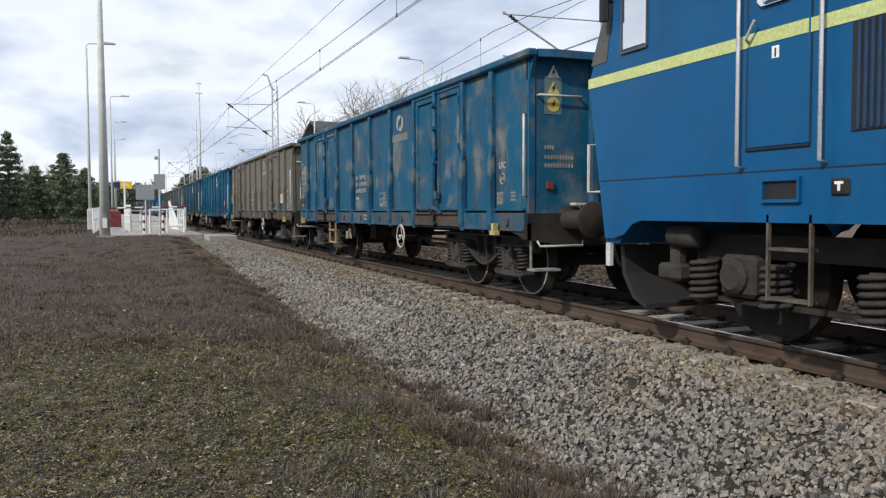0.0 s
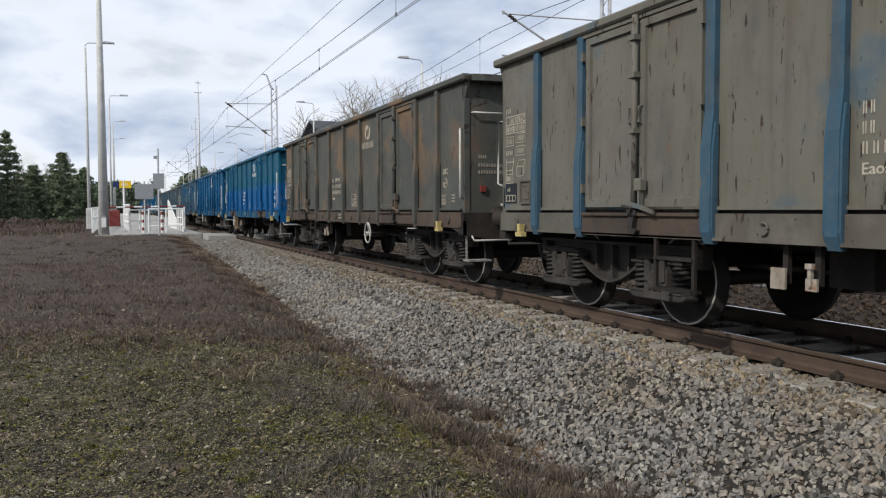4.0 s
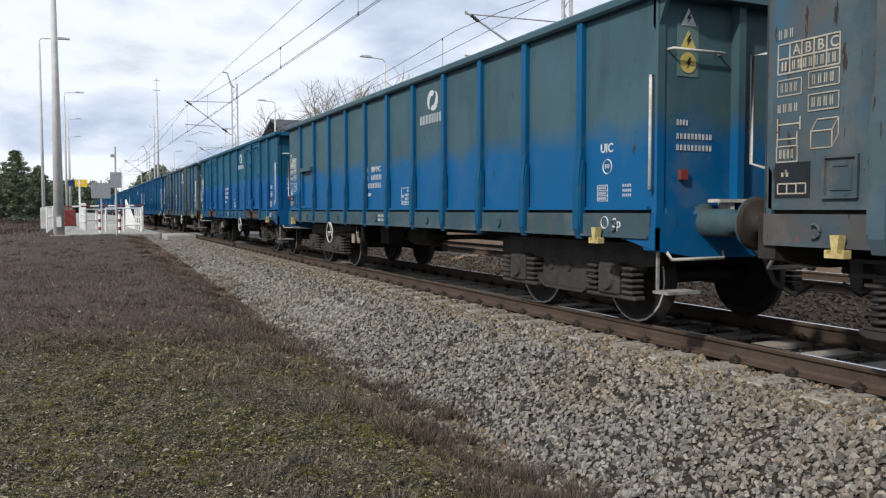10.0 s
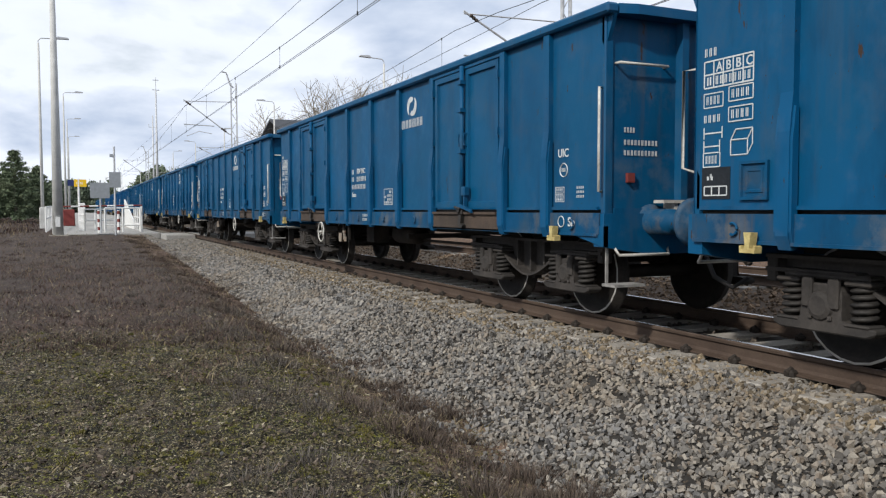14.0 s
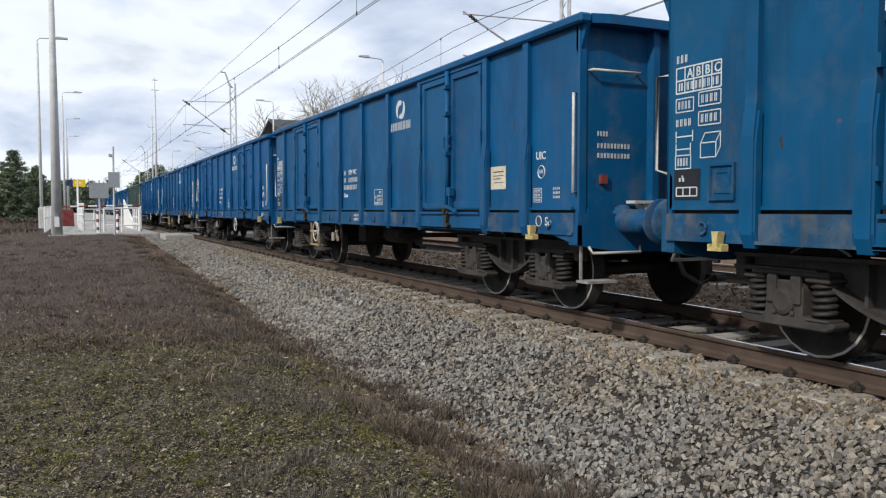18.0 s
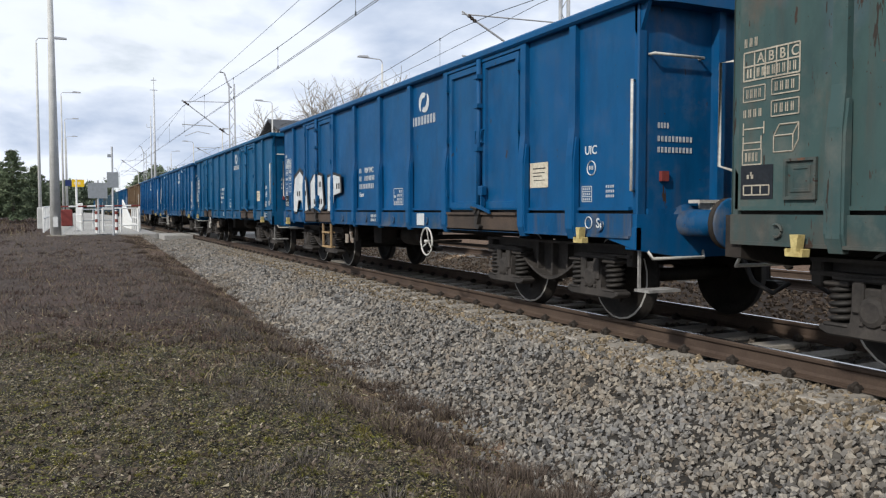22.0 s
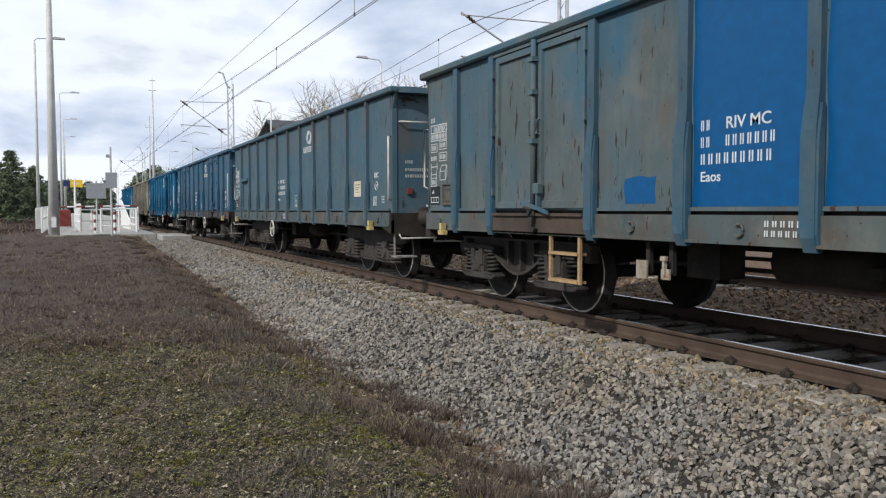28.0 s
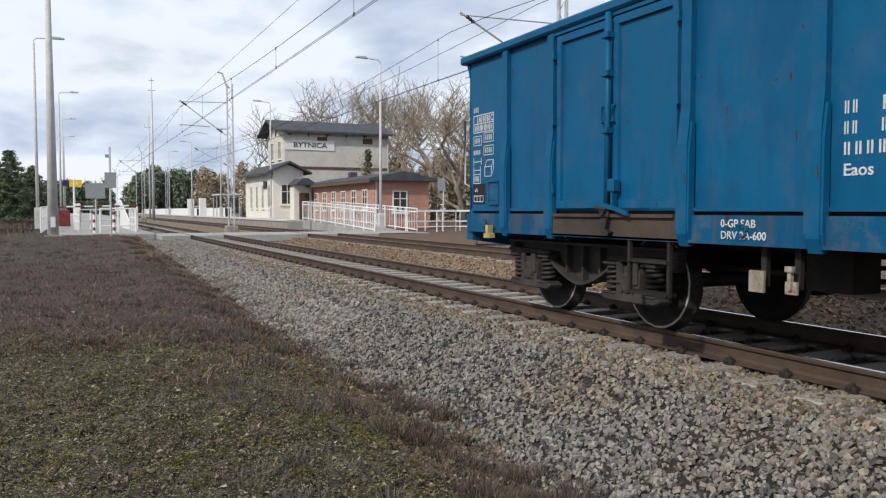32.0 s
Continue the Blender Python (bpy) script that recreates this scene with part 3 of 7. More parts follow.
def disc(r):
    def make():
        bm = bmesh.new()
        prism(bm, [(r * math.cos(i * math.pi / 10), r * math.sin(i * math.pi / 10)) for i in range(20)], 2, 0, 0.004)
        return bm
    return make


def plate(w, h, t=0.004):
    def make():
        bm = bmesh.new()
        box(bm, 0, w, 0, h, 0, t)
        return bm
    return make


def lock_bm():
    """Hub, locking hook and pivot at the foot of the door bar."""
    bm = bmesh.new()
    bevel_box(bm, -0.03, 0.04, -0.065, 0.06, 1.09, 1.21, 0.015)
    prism(bm, [(-0.05, 1.09), (0.04, 1.09), (0.05, 0.98), (0.02, 0.93), (-0.06, 0.925), (-0.085, 0.96), (-0.05, 0.975), (-0.02, 0.985)], 0, -0.025, 0.03)
    tube(bm, [(-0.04, -0.06, 1.17), (-0.04, 0.10, 1.19)], 0.018, 6)
    tube(bm, [(-0.05, 0.0, 1.15), (0.03, 0.0, 1.15)], 0.035, 8)
    return bm


def lever_bm():
    """Hand lever slanting down from a bracket beside the bar."""
    bm = bmesh.new()
    bevel_box(bm, -0.03, 0.05, -0.15, -0.05, 1.33, 1.45, 0.01)
    box(bm, -0.02, 0.03, -0.13, -0.10, 1.2, 1.33)
    prism(bm, [(0.02, 1.235), (-0.16, 1.205), (-0.36, 1.15), (-0.365, 1.115), (-0.16, 1.165), (0.02, 1.19)], 0, -0.045, -0.02)
    return bm


def ring_hook_bm():
    """Open lashing ring welded to the sill."""
    bm = bmesh.new()
    tube(bm, [(0, 0.045 * math.cos(a), 0.045 * math.sin(a)) for a in [math.radians(60 + 24 * i) for i in range(11)]], 0.011, 5)
    return bm


M_BOGIE = rough_mat("brown_cast_bogie_steel", (0.036, 0.033, 0.031), (0.066, 0.058, 0.052), 3, 30, 0.8, 0.05, 0.4)


def build_bogie(parent, y, heavy):
    tag = "heavy" if heavy else "light"
    b = put("bogie", kit("bogie_" + tag, lambda: side_frame_bm(heavy), M_BOGIE), parent, pose(0, y, 0), "soot-brown cast steel bogie frame")
    for a in (-0.9, 0.9):
        ws = put("wheelset", kit("wheelset", wheelset_bm, [M_WHEEL, M_TREAD], True), b, pose(0, a, 0.46), "grimy wheelset with a bright worn tread")
        WHEELS.append(ws)
        if not heavy:
            for s in (-1, 1):
                put("axle_box", kit("axle_box", axle_box_bm, M_BOGIE), b, pose(s * 1.08, a, 0.47, 0, 0, 0 if s < 0 else 180))
            put("axle_cover", kit("axle_cover", axle_cover_bm, M_BOGIE), b, pose(-1.08, a, 0.47))
            for d in (-0.29, 0.29):
                put("coil_spring", kit("coil", coil_bm, M_SPRING, True), b, pose(-1.09, a + d, 0))
    for a in (-0.36, 0.36):
        put("brake_shoe", kit("brake_shoe", boxes((-0.80, -0.70, -0.03, 0.03, 0.3, 0.6)), M_UNDER), b, pose(0, a, 0))
    return b


WHEELS = []      # filled wagon by wagon: four a wagon


M_BLACKOLD = rough_mat("scuffed_black_panel", (0.010, 0.014, 0.020), (0.018, 0.022, 0.028), 5, 40, 0.7, 0, 0.1)


def build_wagon(k, kind, paint, label, old=False, grab=M_GRAB, wheel_at=-2.05, wheel_mat=None, step_mat=None, marks=M_LETTER, paper=False, rusty=True, signs=True, patches=(), trim=None, ladder_at=2.97, soot=None, sill=None):
    """One four-axle open wagon; its origin lies on the rail top under its middle, its front towards -y."""
    w = thing("open_wagon", pose(NEAR, 0, 0), label, "freight wagon", "wagons of the coal train")
    posts = POSTS_A if kind == "A" else POSTS_B
    doors = DOORS_A if kind == "A" else ()
    cuts = [0.0, *posts, 12.8]
    me = kit("post" if kind == "A" else "post_b", (lambda: post_mesh()) if kind == "A" else (lambda: post_mesh(0.045, 1.75)), M_PAINT)
    for p in posts:
        put("side_post", me, w, pose(0, p - HALF, 0), "", trim or paint)
    for y0, y1 in zip(cuts, cuts[1:]):
        if (y0, y1) in doors:
            mid = (y0 + y1) / 2
            for a, b_ in ((y0 + 0.09, mid - 0.02), (mid + 0.02, y1 - 0.09)):
                d = put("door", kit("door%d" % (a * 100), lambda: door_bm(a - HALF, b_ - HALF), M_PAINT), w, None, "framed steel door leaf, shut", paint)
                hs = 1 if a < mid else -1
                yh = (a if a > mid - 0.2 else b_) - HALF + (0.055 if a > mid else -0.055)
                put("door_handle", kit("door_handle", rods(0.013, [(0.0, 0, 0.09), (-0.055, 0, 0.07), (-0.055, 0, -0.07), (0.0, 0, -0.09)]), M_PAINT), d, pose(-SIDE - 0.03, yh, 2.05), "", paint)
            put("lock_bar", kit("lock_bar", rods(0.032, [(0, 0, 1.10), (0, 0, 2.98)]), M_PAINT, True), w, pose(-SIDE - 0.075, mid - HALF, 0), "", paint)
            put("door_lock", kit("door_lock", lock_bm, M_SPRING), w, pose(-SIDE - 0.09, mid - HALF, 0), "dark cranked lock at the foot of the bar")
            put("lock_lever", kit("lock_lever", lever_bm, M_PAINT), w, pose(-SIDE - 0.09, mid - HALF, 0), "", paint)
            for z in (1.9, 2.42, 2.77):
                put("bar_clamp", kit("bar_clamp", boxes((-0.05, 0.04, -0.055, 0.055, -0.025, 0.025)), M_PAINT), w, pose(-SIDE - 0.075, mid - HALF, z), "", paint)
            put("door_lintel", kit("lintel", boxes((-SIDE - 0.05, -SIDE + 0.03, -0.95, 0.95, 2.945, 3.015)), M_PAINT), w, pose(0, mid - HALF, 0), "", paint)
            put("door_threshold", kit("threshold", boxes((-SIDE - 0.06, -SIDE + 0.02, -0.95, 0.95, 0.905, 1.10), (-SIDE - 0.09, -SIDE, -0.9, 0.9, 1.10, 1.13)), M_RUSTSILL), w, pose(0, mid - HALF, 0), "rusty door threshold beam", None if rusty else paint)
            for s in (-1, 1):
                for z in (1.38, 2.08, 2.75):
                    put("hinge", kit("hinge", boxes((-0.06, 0.0, -0.018, 0.018, -0.045, 0.045)), M_PAINT), w, pose(-SIDE - 0.02, mid - HALF + s * 0.92, z), "", paint)
        else:
            put("side_panel", kit("panel_%s_%d" % (kind, y0 * 100), lambda: panel_bm(y0 - HALF, y1 - HALF), M_PAINT), w, None, "", paint)
    if kind == "B":
        put("hatch", kit("hatch", boxes((-SIDE - 0.05, -SIDE - 0.004, -0.44, 0.44, 1.2, 1.24), (-SIDE - 0.05, -SIDE - 0.004, -0.44, -0.38, 1.24, 1.98), (-SIDE - 0.05, -SIDE - 0.004, 0.38, 0.44, 1.24, 1.98), (-SIDE - 0.09, -SIDE - 0.004, -0.46, 0.46, 1.98, 2.06)), M_PAINT), w, pose(0, 10.67 - HALF - 0.53 + 1.06, 0), "low framed hatch", paint)
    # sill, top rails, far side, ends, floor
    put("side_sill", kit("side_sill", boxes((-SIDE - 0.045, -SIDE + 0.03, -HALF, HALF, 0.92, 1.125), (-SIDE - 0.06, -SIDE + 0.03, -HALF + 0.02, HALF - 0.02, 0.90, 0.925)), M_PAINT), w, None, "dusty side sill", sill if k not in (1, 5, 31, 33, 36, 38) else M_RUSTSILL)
    for y in ((0.45, 4.5, 5.77, 7.03, 8.3, 12.35) if kind == "A" else (0.5, 2.7, 4.8, 6.9, 9.0, 11.2)):
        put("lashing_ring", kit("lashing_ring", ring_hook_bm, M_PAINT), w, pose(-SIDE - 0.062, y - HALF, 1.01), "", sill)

    def rail_bm():
        bm = bmesh.new()
        for s in (-1, 1):
            bevel_box(bm, *sorted((s * (SIDE + 0.085), s * (SIDE - 0.06))), -HALF - 0.16, HALF + 0.16, 2.985, TOP, 0.022)
        return bm

    def end_rail_bm():
        bm = bmesh.new()
        prism(bm, [(-SIDE + 0.06, -0.15), (-SIDE + 0.25, -0.20), (SIDE - 0.25, -0.20), (SIDE - 0.06, -0.15), (SIDE - 0.06, 0.06), (-SIDE + 0.06, 0.06)], 2, 2.99, TOP - 0.003)
        for x in (-SIDE + 0.03, SIDE - 0.03):
            prism(bm, [(-0.02, 2.72), (-0.14, 2.99), (-0.02, 2.99)], 0, x - 0.02, x + 0.02)
        return bm

    def end_bm():
        bm = bmesh.new()
        box(bm, -SIDE, SIDE, -0.02, 0.03, 1.12, 3.0)
        return bm

    def end_post_bm(d):
        return lambda: prism(bmesh.new(), [(-0.05, -0.022), (-0.04, d), (0.04, d), (0.05, -0.022)], 2, 0.95, 3.0)

    def head_bm():
        bm = bmesh.new()
        prism(bm, [(-SIDE - 0.03, 1.12), (-SIDE - 0.03, 0.80), (-0.9, 0.72), (0.9, 0.72), (SIDE + 0.03, 0.80), (SIDE + 0.03, 1.12)], 1, -0.06, 0.10)
        prism(bm, [(-0.06, 0.80), (0.42, 0.90), (0.42, 1.0), (-0.06, 1.0)], 0, -SIDE - 0.04, -SIDE + 0.02)
        return bm
    put("top_rail", kit("top_rail", rail_bm, M_PAINT), w, None, "", paint)
    for s, turn in ((-1, 0), (1, 180)):
        e = put("end_wall", kit("end_wall", end_bm, M_PAINT), w, pose(0, s * HALF, 0, 0, 0, turn), "", soot or paint)
        for x in (-SIDE + 0.04, -0.52, 0.52, SIDE - 0.04):
            inner = abs(x) < 1
            put("end_post", kit("end_post_%d" % inner, end_post_bm(-0.11 if inner else -0.035), M_PAINT), e, pose(x, 0, 0), "", paint)
        put("end_rib", kit("end_rib", boxes((-SIDE + 0.1, SIDE - 0.1, -0.05, -0.022, 1.12, 1.17)), M_PAINT), e, None, "", paint)
        put("end_rail", kit("end_rail", end_rail_bm, M_PAINT), w, pose(0, s * HALF, 0, 0, 0, turn), "", paint)
        put("headstock", kit("headstock", head_bm, M_PAINT), w, pose(0, s * HALF, 0, 0, 0, turn), "", paint if not old else M_UNDER)
    put("far_side_wall", kit("far_side", boxes((SIDE - 0.03, SIDE, -HALF, HALF, 1.1, 3.0), *[(SIDE, SIDE + 0.06, p - HALF - 0.05, p - HALF + 0.05, 0.9, 3.0) for p in POSTS_A], (SIDE - 0.03, SIDE + 0.05, -HALF, HALF, 0.9, 1.1)), M_PAINT), w, None, "", paint)
    put("floor", kit("wagon_floor", boxes((-SIDE + 0.04, SIDE - 0.04, -HALF + 0.03, HALF - 0.03, 1.08, 1.16), (-0.3, -0.15, -HALF, HALF, 0.78, 1.08), (0.15, 0.3, -HALF, HALF, 0.78, 1.08), *[(-SIDE + 0.05, SIDE - 0.05, y - 0.05, y + 0.05, 0.92, 1.08) for y in (-5.2, -3.9, -2.6, -1.3, 0, 1.3, 2.6, 3.9, 5.2)]), M_UNDER), w, None, "dark steel floor and underframe")
    # buffers, draw gear, hoses
    for s, turn in ((-1, 0), (1, 180)):
        for x in (-0.875, 0.875):
            def buf():
                bm = bmesh.new()
                lathe(bm, [(0.0, 0.17), (0.03, 0.17), (0.04, 0.125), (0.36, 0.12), (0.37, 0.09), (0.56, 0.09), (0.575, 0.19), (0.60, 0.225), (0.615, 0.21)], (0, 0, 0), 20)
                return bm
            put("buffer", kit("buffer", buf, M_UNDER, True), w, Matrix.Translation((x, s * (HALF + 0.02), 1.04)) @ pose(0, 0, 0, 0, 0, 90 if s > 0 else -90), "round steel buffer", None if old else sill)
        put("coupling", kit("coupling", rods(0.035, [(0, 0, 1.03), (0, -0.28, 1.03), (0, -0.34, 1.08)], [(0.06, -0.30, 1.0), (0.05, -0.4, 0.72), (0, -0.46, 0.62)], [(-0.06, -0.30, 1.0), (-0.05, -0.4, 0.72), (0, -0.46, 0.62)]), M_UNDER), w, pose(0, s * HALF, 0, 0, 0, turn))
        put("brake_hose", kit("brake_hose", rods(0.024, [(-0.3, 0.02, 0.85), (-0.32, -0.2, 0.72), (-0.34, -0.35, 0.5), (-0.25, -0.5, 0.4), (-0.15, -0.6, 0.5)]), M_HOSE, True), w, pose(0, s * HALF, 0, 0, 0, turn))
        if s < 0:
            put("step_board", kit("step_board%d" % s, boxes((-SIDE - 0.02, -SIDE + 0.34, min(0.02 * s, 0.22 * s), max(0.02 * s, 0.22 * s), 0.425, 0.45), (-SIDE + 0.03, -SIDE + 0.055, min(0.0, 0.02 * s), max(0.0, 0.02 * s), 0.45, 0.95)), M_STEP), w, pose(0, s * HALF, 0))
        put("tow_hook", kit("tow_hook", lambda: prism(bmesh.new(), [(-0.035, 0.99), (0.035, 0.99), (0.022, 0.90), (0.025, 0.875), (0.055, 0.865), (0.06, 0.895), (0.075, 0.89), (0.072, 0.84), (-0.072, 0.84), (-0.075, 0.89), (-0.06, 0.895), (-0.055, 0.865), (-0.025, 0.875), (-0.022, 0.90)], 0, -0.10, -0.03), M_HOOK), w, pose(-SIDE - 0.05, s * 5.72, 0), "pale yellow rope hook")
    for s, turn in ((-1, 0), (1, 180)):
        put("shunter_handle", kit("shunter", rods(0.016, [(-SIDE + 0.1, -0.02, 0.82), (-SIDE + 0.12, -0.1, 0.72), (-0.7, -0.1, 0.72), (-0.66, -0.02, 0.82)]), M_GRAB, True), w, pose(0, s * HALF, 0) @ Matrix.Diagonal((1, -s, 1, 1)))
    # grab irons
    put("grab_iron", kit("grab_side", rods(0.014, [(-SIDE + 0.01, 0.03, 1.33), (-SIDE - 0.06, -0.01, 1.33), (-SIDE - 0.06, -0.01, 2.32), (-SIDE + 0.01, 0.03, 2.32)]), M_GRAB, True), w, pose(0, -HALF, 0), "white-painted grab iron", grab)
    put("grab_iron", kit("grab_end", rods(0.014, [(-1.3, -0.02, 2.55), (-1.3, -0.09, 2.55), (-0.72, -0.09, 2.55), (-0.72, -0.02, 2.55)]), M_GRAB, True), w, pose(0, -HALF, 0), "white-painted grab iron", grab)
    put("grab_iron", kit("grab_bent", rods(0.017, [(0.5, -0.1, 2.3), (0.1, -0.3, 2.34), (0.02, -0.3, 2.2), (0.08, -0.3, 1.5), (0.2, -0.3, 1.42), (0.5, -0.1, 1.44)]), M_GRAB, True), w, pose(0, -HALF, 0), "bent white grab iron", grab)
    put("grab_iron", kit("grab_rear", rods(0.014, [(-1.38, 0.02, 2.3), (-1.42, 0.17, 2.3), (-1.42, 0.17, 1.5), (-1.38, 0.02, 1.45)]), M_GRAB, True), w, pose(0, HALF, 0), "white-painted grab iron", grab)
    put("end_step", kit("end_step", boxes((-0.85, -0.5, -0.2, -0.05, 1.22, 1.25), (-0.7, -0.66, -0.18, -0.02, 1.12, 1.22)), M_GRAB), w, pose(0, -HALF, 0))
    put("lamp_bracket", kit("lamp_bracket", boxes((-1.17, -1.09, -0.06, -0.02, 1.42, 1.51)), M_RED), w, pose(0, -HALF, 0), "red lamp bracket")
    # under the floor
    heavy = kind == "B"
    for y in (-4.5, 4.5):
        build_bogie(w, y, heavy)
    put("air_tank", kit("air_tank", lambda: lathe(bmesh.new(), [(-0.5, 0.1), (-0.45, 0.18), (0.45, 0.18), (0.5, 0.1)], (0, 0, 0), 14), M_UNDER, True), w, Matrix.Translation((-0.5, 0.6, 0.72)) @ pose(0, 0, 0, 0, 0, 90), "black air reservoir")
    put("brake_gear", kit("brake_gear", boxes((-0.9, -0.6, 1.4, 1.8, 0.55, 0.95), (-0.8, 0.8, -0.06, 0.06, 0.66, 0.74), (-0.45, -0.40, -3.4, 3.4, 0.60, 0.64), (0.35, 0.40, -3.4, 3.4, 0.64, 0.68), (-1.38, -1.34, 1.75, 1.8, 0.6, 0.92), (-1.38, -1.34, 1.45, 1.5, 0.6, 0.92)), M_UNDER), w, None, "brake rigging of dark steel")
    put("change_over_plate", kit("change_over", boxes((-SIDE - 0.02, -SIDE + 0.0, 1.72, 1.86, 0.56, 0.72)), M_PLATE), w, None, "stained white change-over plate")
    put("change_over_lever", kit("lever", boxes((-SIDE - 0.03, -SIDE - 0.01, 1.42, 1.52, 0.57, 0.66), (-SIDE - 0.05, -SIDE - 0.02, 1.455, 1.485, 0.60, 0.74), (-SIDE - 0.06, -SIDE - 0.024, 1.44, 1.50, 0.73, 0.77)), M_PLATE), w, None)
    if wheel_at is not None:
        put("brake_wheel", kit("brake_wheel", brake_wheel_bm, M_GRAB, True), w, pose(-SIDE - 0.12, wheel_at, 0.72), "", wheel_mat or grab)
        put("brake_spindle", kit("brake_spindle", rods(0.02, [(0, 0, 0), (0.5, 0, 0)]), M_UNDER), w, pose(-SIDE - 0.08, wheel_at, 0.72))
    if kind == "A":
        put("foot_ladder", kit("foot_ladder", lambda: ladder_bm(), M_UNDER), w, pose(-SIDE - 0.03, ladder_at, 0), "", step_mat)
    # writing
    y_num, z_num = 1.1 + (0.12 if k in (3, 9, 24) else 0.0), 1.47 - (0.2 if k in (3, 9, 24) else 0.08)
    mk = marks
    text_on("number_block", number_bm, mk, w, on_side(y_num, z_num) @ Matrix.Diagonal((1.2, 1.12, 1, 1)), "white stencilled number block")
    text_on("grid_mark", grid_mark, mk, w, on_side(-0.53, 1.24), "white stencilled table")
    text_on("company_mark", swirl_bm, mk, w, on_side(-1.70, 2.69), "white two-crescent emblem")
    text_on("company_name", brand_bm, mk, w, on_side(-1.27, 2.38), "row of plain white bars")
    text_on("load_table", table_bm, mk, w, on_side(6.33, 2.12) @ Matrix.Diagonal((1.2, 1.3, 1, 1)), "white load table")
    text_on("class_mark", ring_uic, mk, w, on_side(-5.62, 1.70) @ Matrix.Diagonal((0.8, 0.8, 1, 1)), "white UIC mark with ring")
    text_on("inspection_stencil", lambda: join(frame_bm(0.2, 0.2, 0.008, 2, 0), bars_bm([(0.02, 0.015, 0.16, 4), (0.02, 0.082, 0.16, 4), (0.02, 0.15, 0.16, 4), (0.48, 0.05, 0.17, 5), (0.48, 0.11, 0.17, 5), (0.48, 0.17, 0.17, 4)], 0.035)), mk, w, on_side(-5.58, 1.24) @ Matrix.Diagonal((0.8, 0.75, 1, 1)), "white framed inspection dates")
    text_on("sill_stencil", rust_row, mk, w, on_side(0.4, 0.97, -SIDE - 0.05))
    text_on("black_panel", plate(0.30, 0.25), M_BLACKOLD, w, on_side(6.34, 1.24))
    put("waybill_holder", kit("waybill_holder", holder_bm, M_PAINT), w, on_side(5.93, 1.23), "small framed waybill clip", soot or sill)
    text_on("panel_sign", lambda_marks, mk, w, on_side(6.31, 1.27, -SIDE - 0.006))
    text_on("end_stencil", end_text, mk, w, on_end(-1.2, 1.68, -HALF - 0.025), "white stencilled dates")
    if signs and k in (0, 1, 12, 25, 30, 37):
        text_on("sticker", plate(0.24, 0.46), M_SIGNBACK, w, on_end(-1.20, 2.33, -HALF - 0.022), "grey-green sticker panel")
        for nm, z, mm, mk_ in (("warning_triangle", 2.84, M_LETTER, sign_tri(0.085)), ("warning_triangle", 2.645, M_SIGN, sign_tri(0.085)), ("warning_disc", 2.45, M_SIGN, disc(0.09))):
            text_on(nm, mk_, mm, w, on_end(-1.08, z, -HALF - 0.028), "faded warning pictogram")
            text_on("sign_symbol", zig_bm, M_BLACK, w, on_end(-1.08, z, -HALF - 0.034))
    if "scrawl" in label:
        text_on("scrawl", scrawl_bm(), M_LETTER, w, on_side(5.5, 1.14, -SIDE - 0.060) @ Matrix.Diagonal((1.9, 1.15, 1, 1)), "white spray-painted shapes")
        text_on("scrawl_outline", scrawl_bm(0.16), M_BLACK, w, on_side(5.5, 1.14, -SIDE - 0.055) @ Matrix.Diagonal((1.9, 1.15, 1, 1)), "black outline of the sprayed shapes")
        text_on("scrawl_stroke", lambda: bars_bm([(0.2, 0.28, 0.5, 2), (0.9, 0.12, 0.4, 2), (0.95, 0.42, 0.3, 2), (1.5, 0.36, 0.4, 2)], 0.09), M_BLACK, w, on_side(5.5, 1.14, -SIDE - 0.066) @ Matrix.Diagonal((1.9, 1.15, 1, 1)))
        text_on("white_plate", plate(0.26, 0.17), M_LETTER, w, on_side(-1.55, 0.94, -SIDE - 0.05), "white plate on the sill")
    if not old:
        text_on("sill_mark", lambda: join(lettering("Sp", 0.13), lathe_ring(), pose(-0.12, 0.045, 0)), mk, w, on_side(-5.88, 0.99, -SIDE - 0.05))
    if k in (25, 39):
        text_on("brake_words", brake_words, mk, w, on_side(2.12, 1.035, -SIDE - 0.05), "white brake lettering on the sill")
    if paper:
        text_on("paper_label", plate(0.36, 0.27), M_PAPER, w, on_side(-4.6, 1.40), "pale paper label")
        text_on("label_marks", lambda: boxes((0.06, 0.31, 0.20, 0.212, 0, 0.002), (0.06, 0.30, 0.155, 0.164, 0, 0.002), (0.06, 0.24, 0.12, 0.129, 0, 0.002), (0.08, 0.3, 0.075, 0.083, 0, 0.002))(), M_BLACKOLD, w, on_side(-4.6, 1.40, -SIDE - 0.0045))
    for i, (y, z, pw, ph, pm) in enumerate(patches):
        text_on("paint_patch", brushed(pw, ph), pm, w, on_side(y, z, -SIDE + 0.0015), "touch-up of fresh paint with a brushed edge", "%d" % (pw * 1000 + ph * 10))
    return w


def brushed(w, h):
    """A roller-painted patch: straight along the bottom, uneven at the top and the sides."""
    def make():
        rng = random.Random(int(w * 1000 + h * 77))
        n = max(5, int(w / 0.09))
        top = [(w * i / n, h * (1 + rng.uniform(-0.10, 0.05))) for i in range(n + 1)]
        side = [(rng.uniform(-0.02, 0.03), h * f) for f in (0.75, 0.5, 0.25)]
        return prism(bmesh.new(), [(0, 0), (w, 0), (w + rng.uniform(-0.03, 0.02), h * 0.5), *top[::-1], *side], 2, 0, 0.003)
    return make


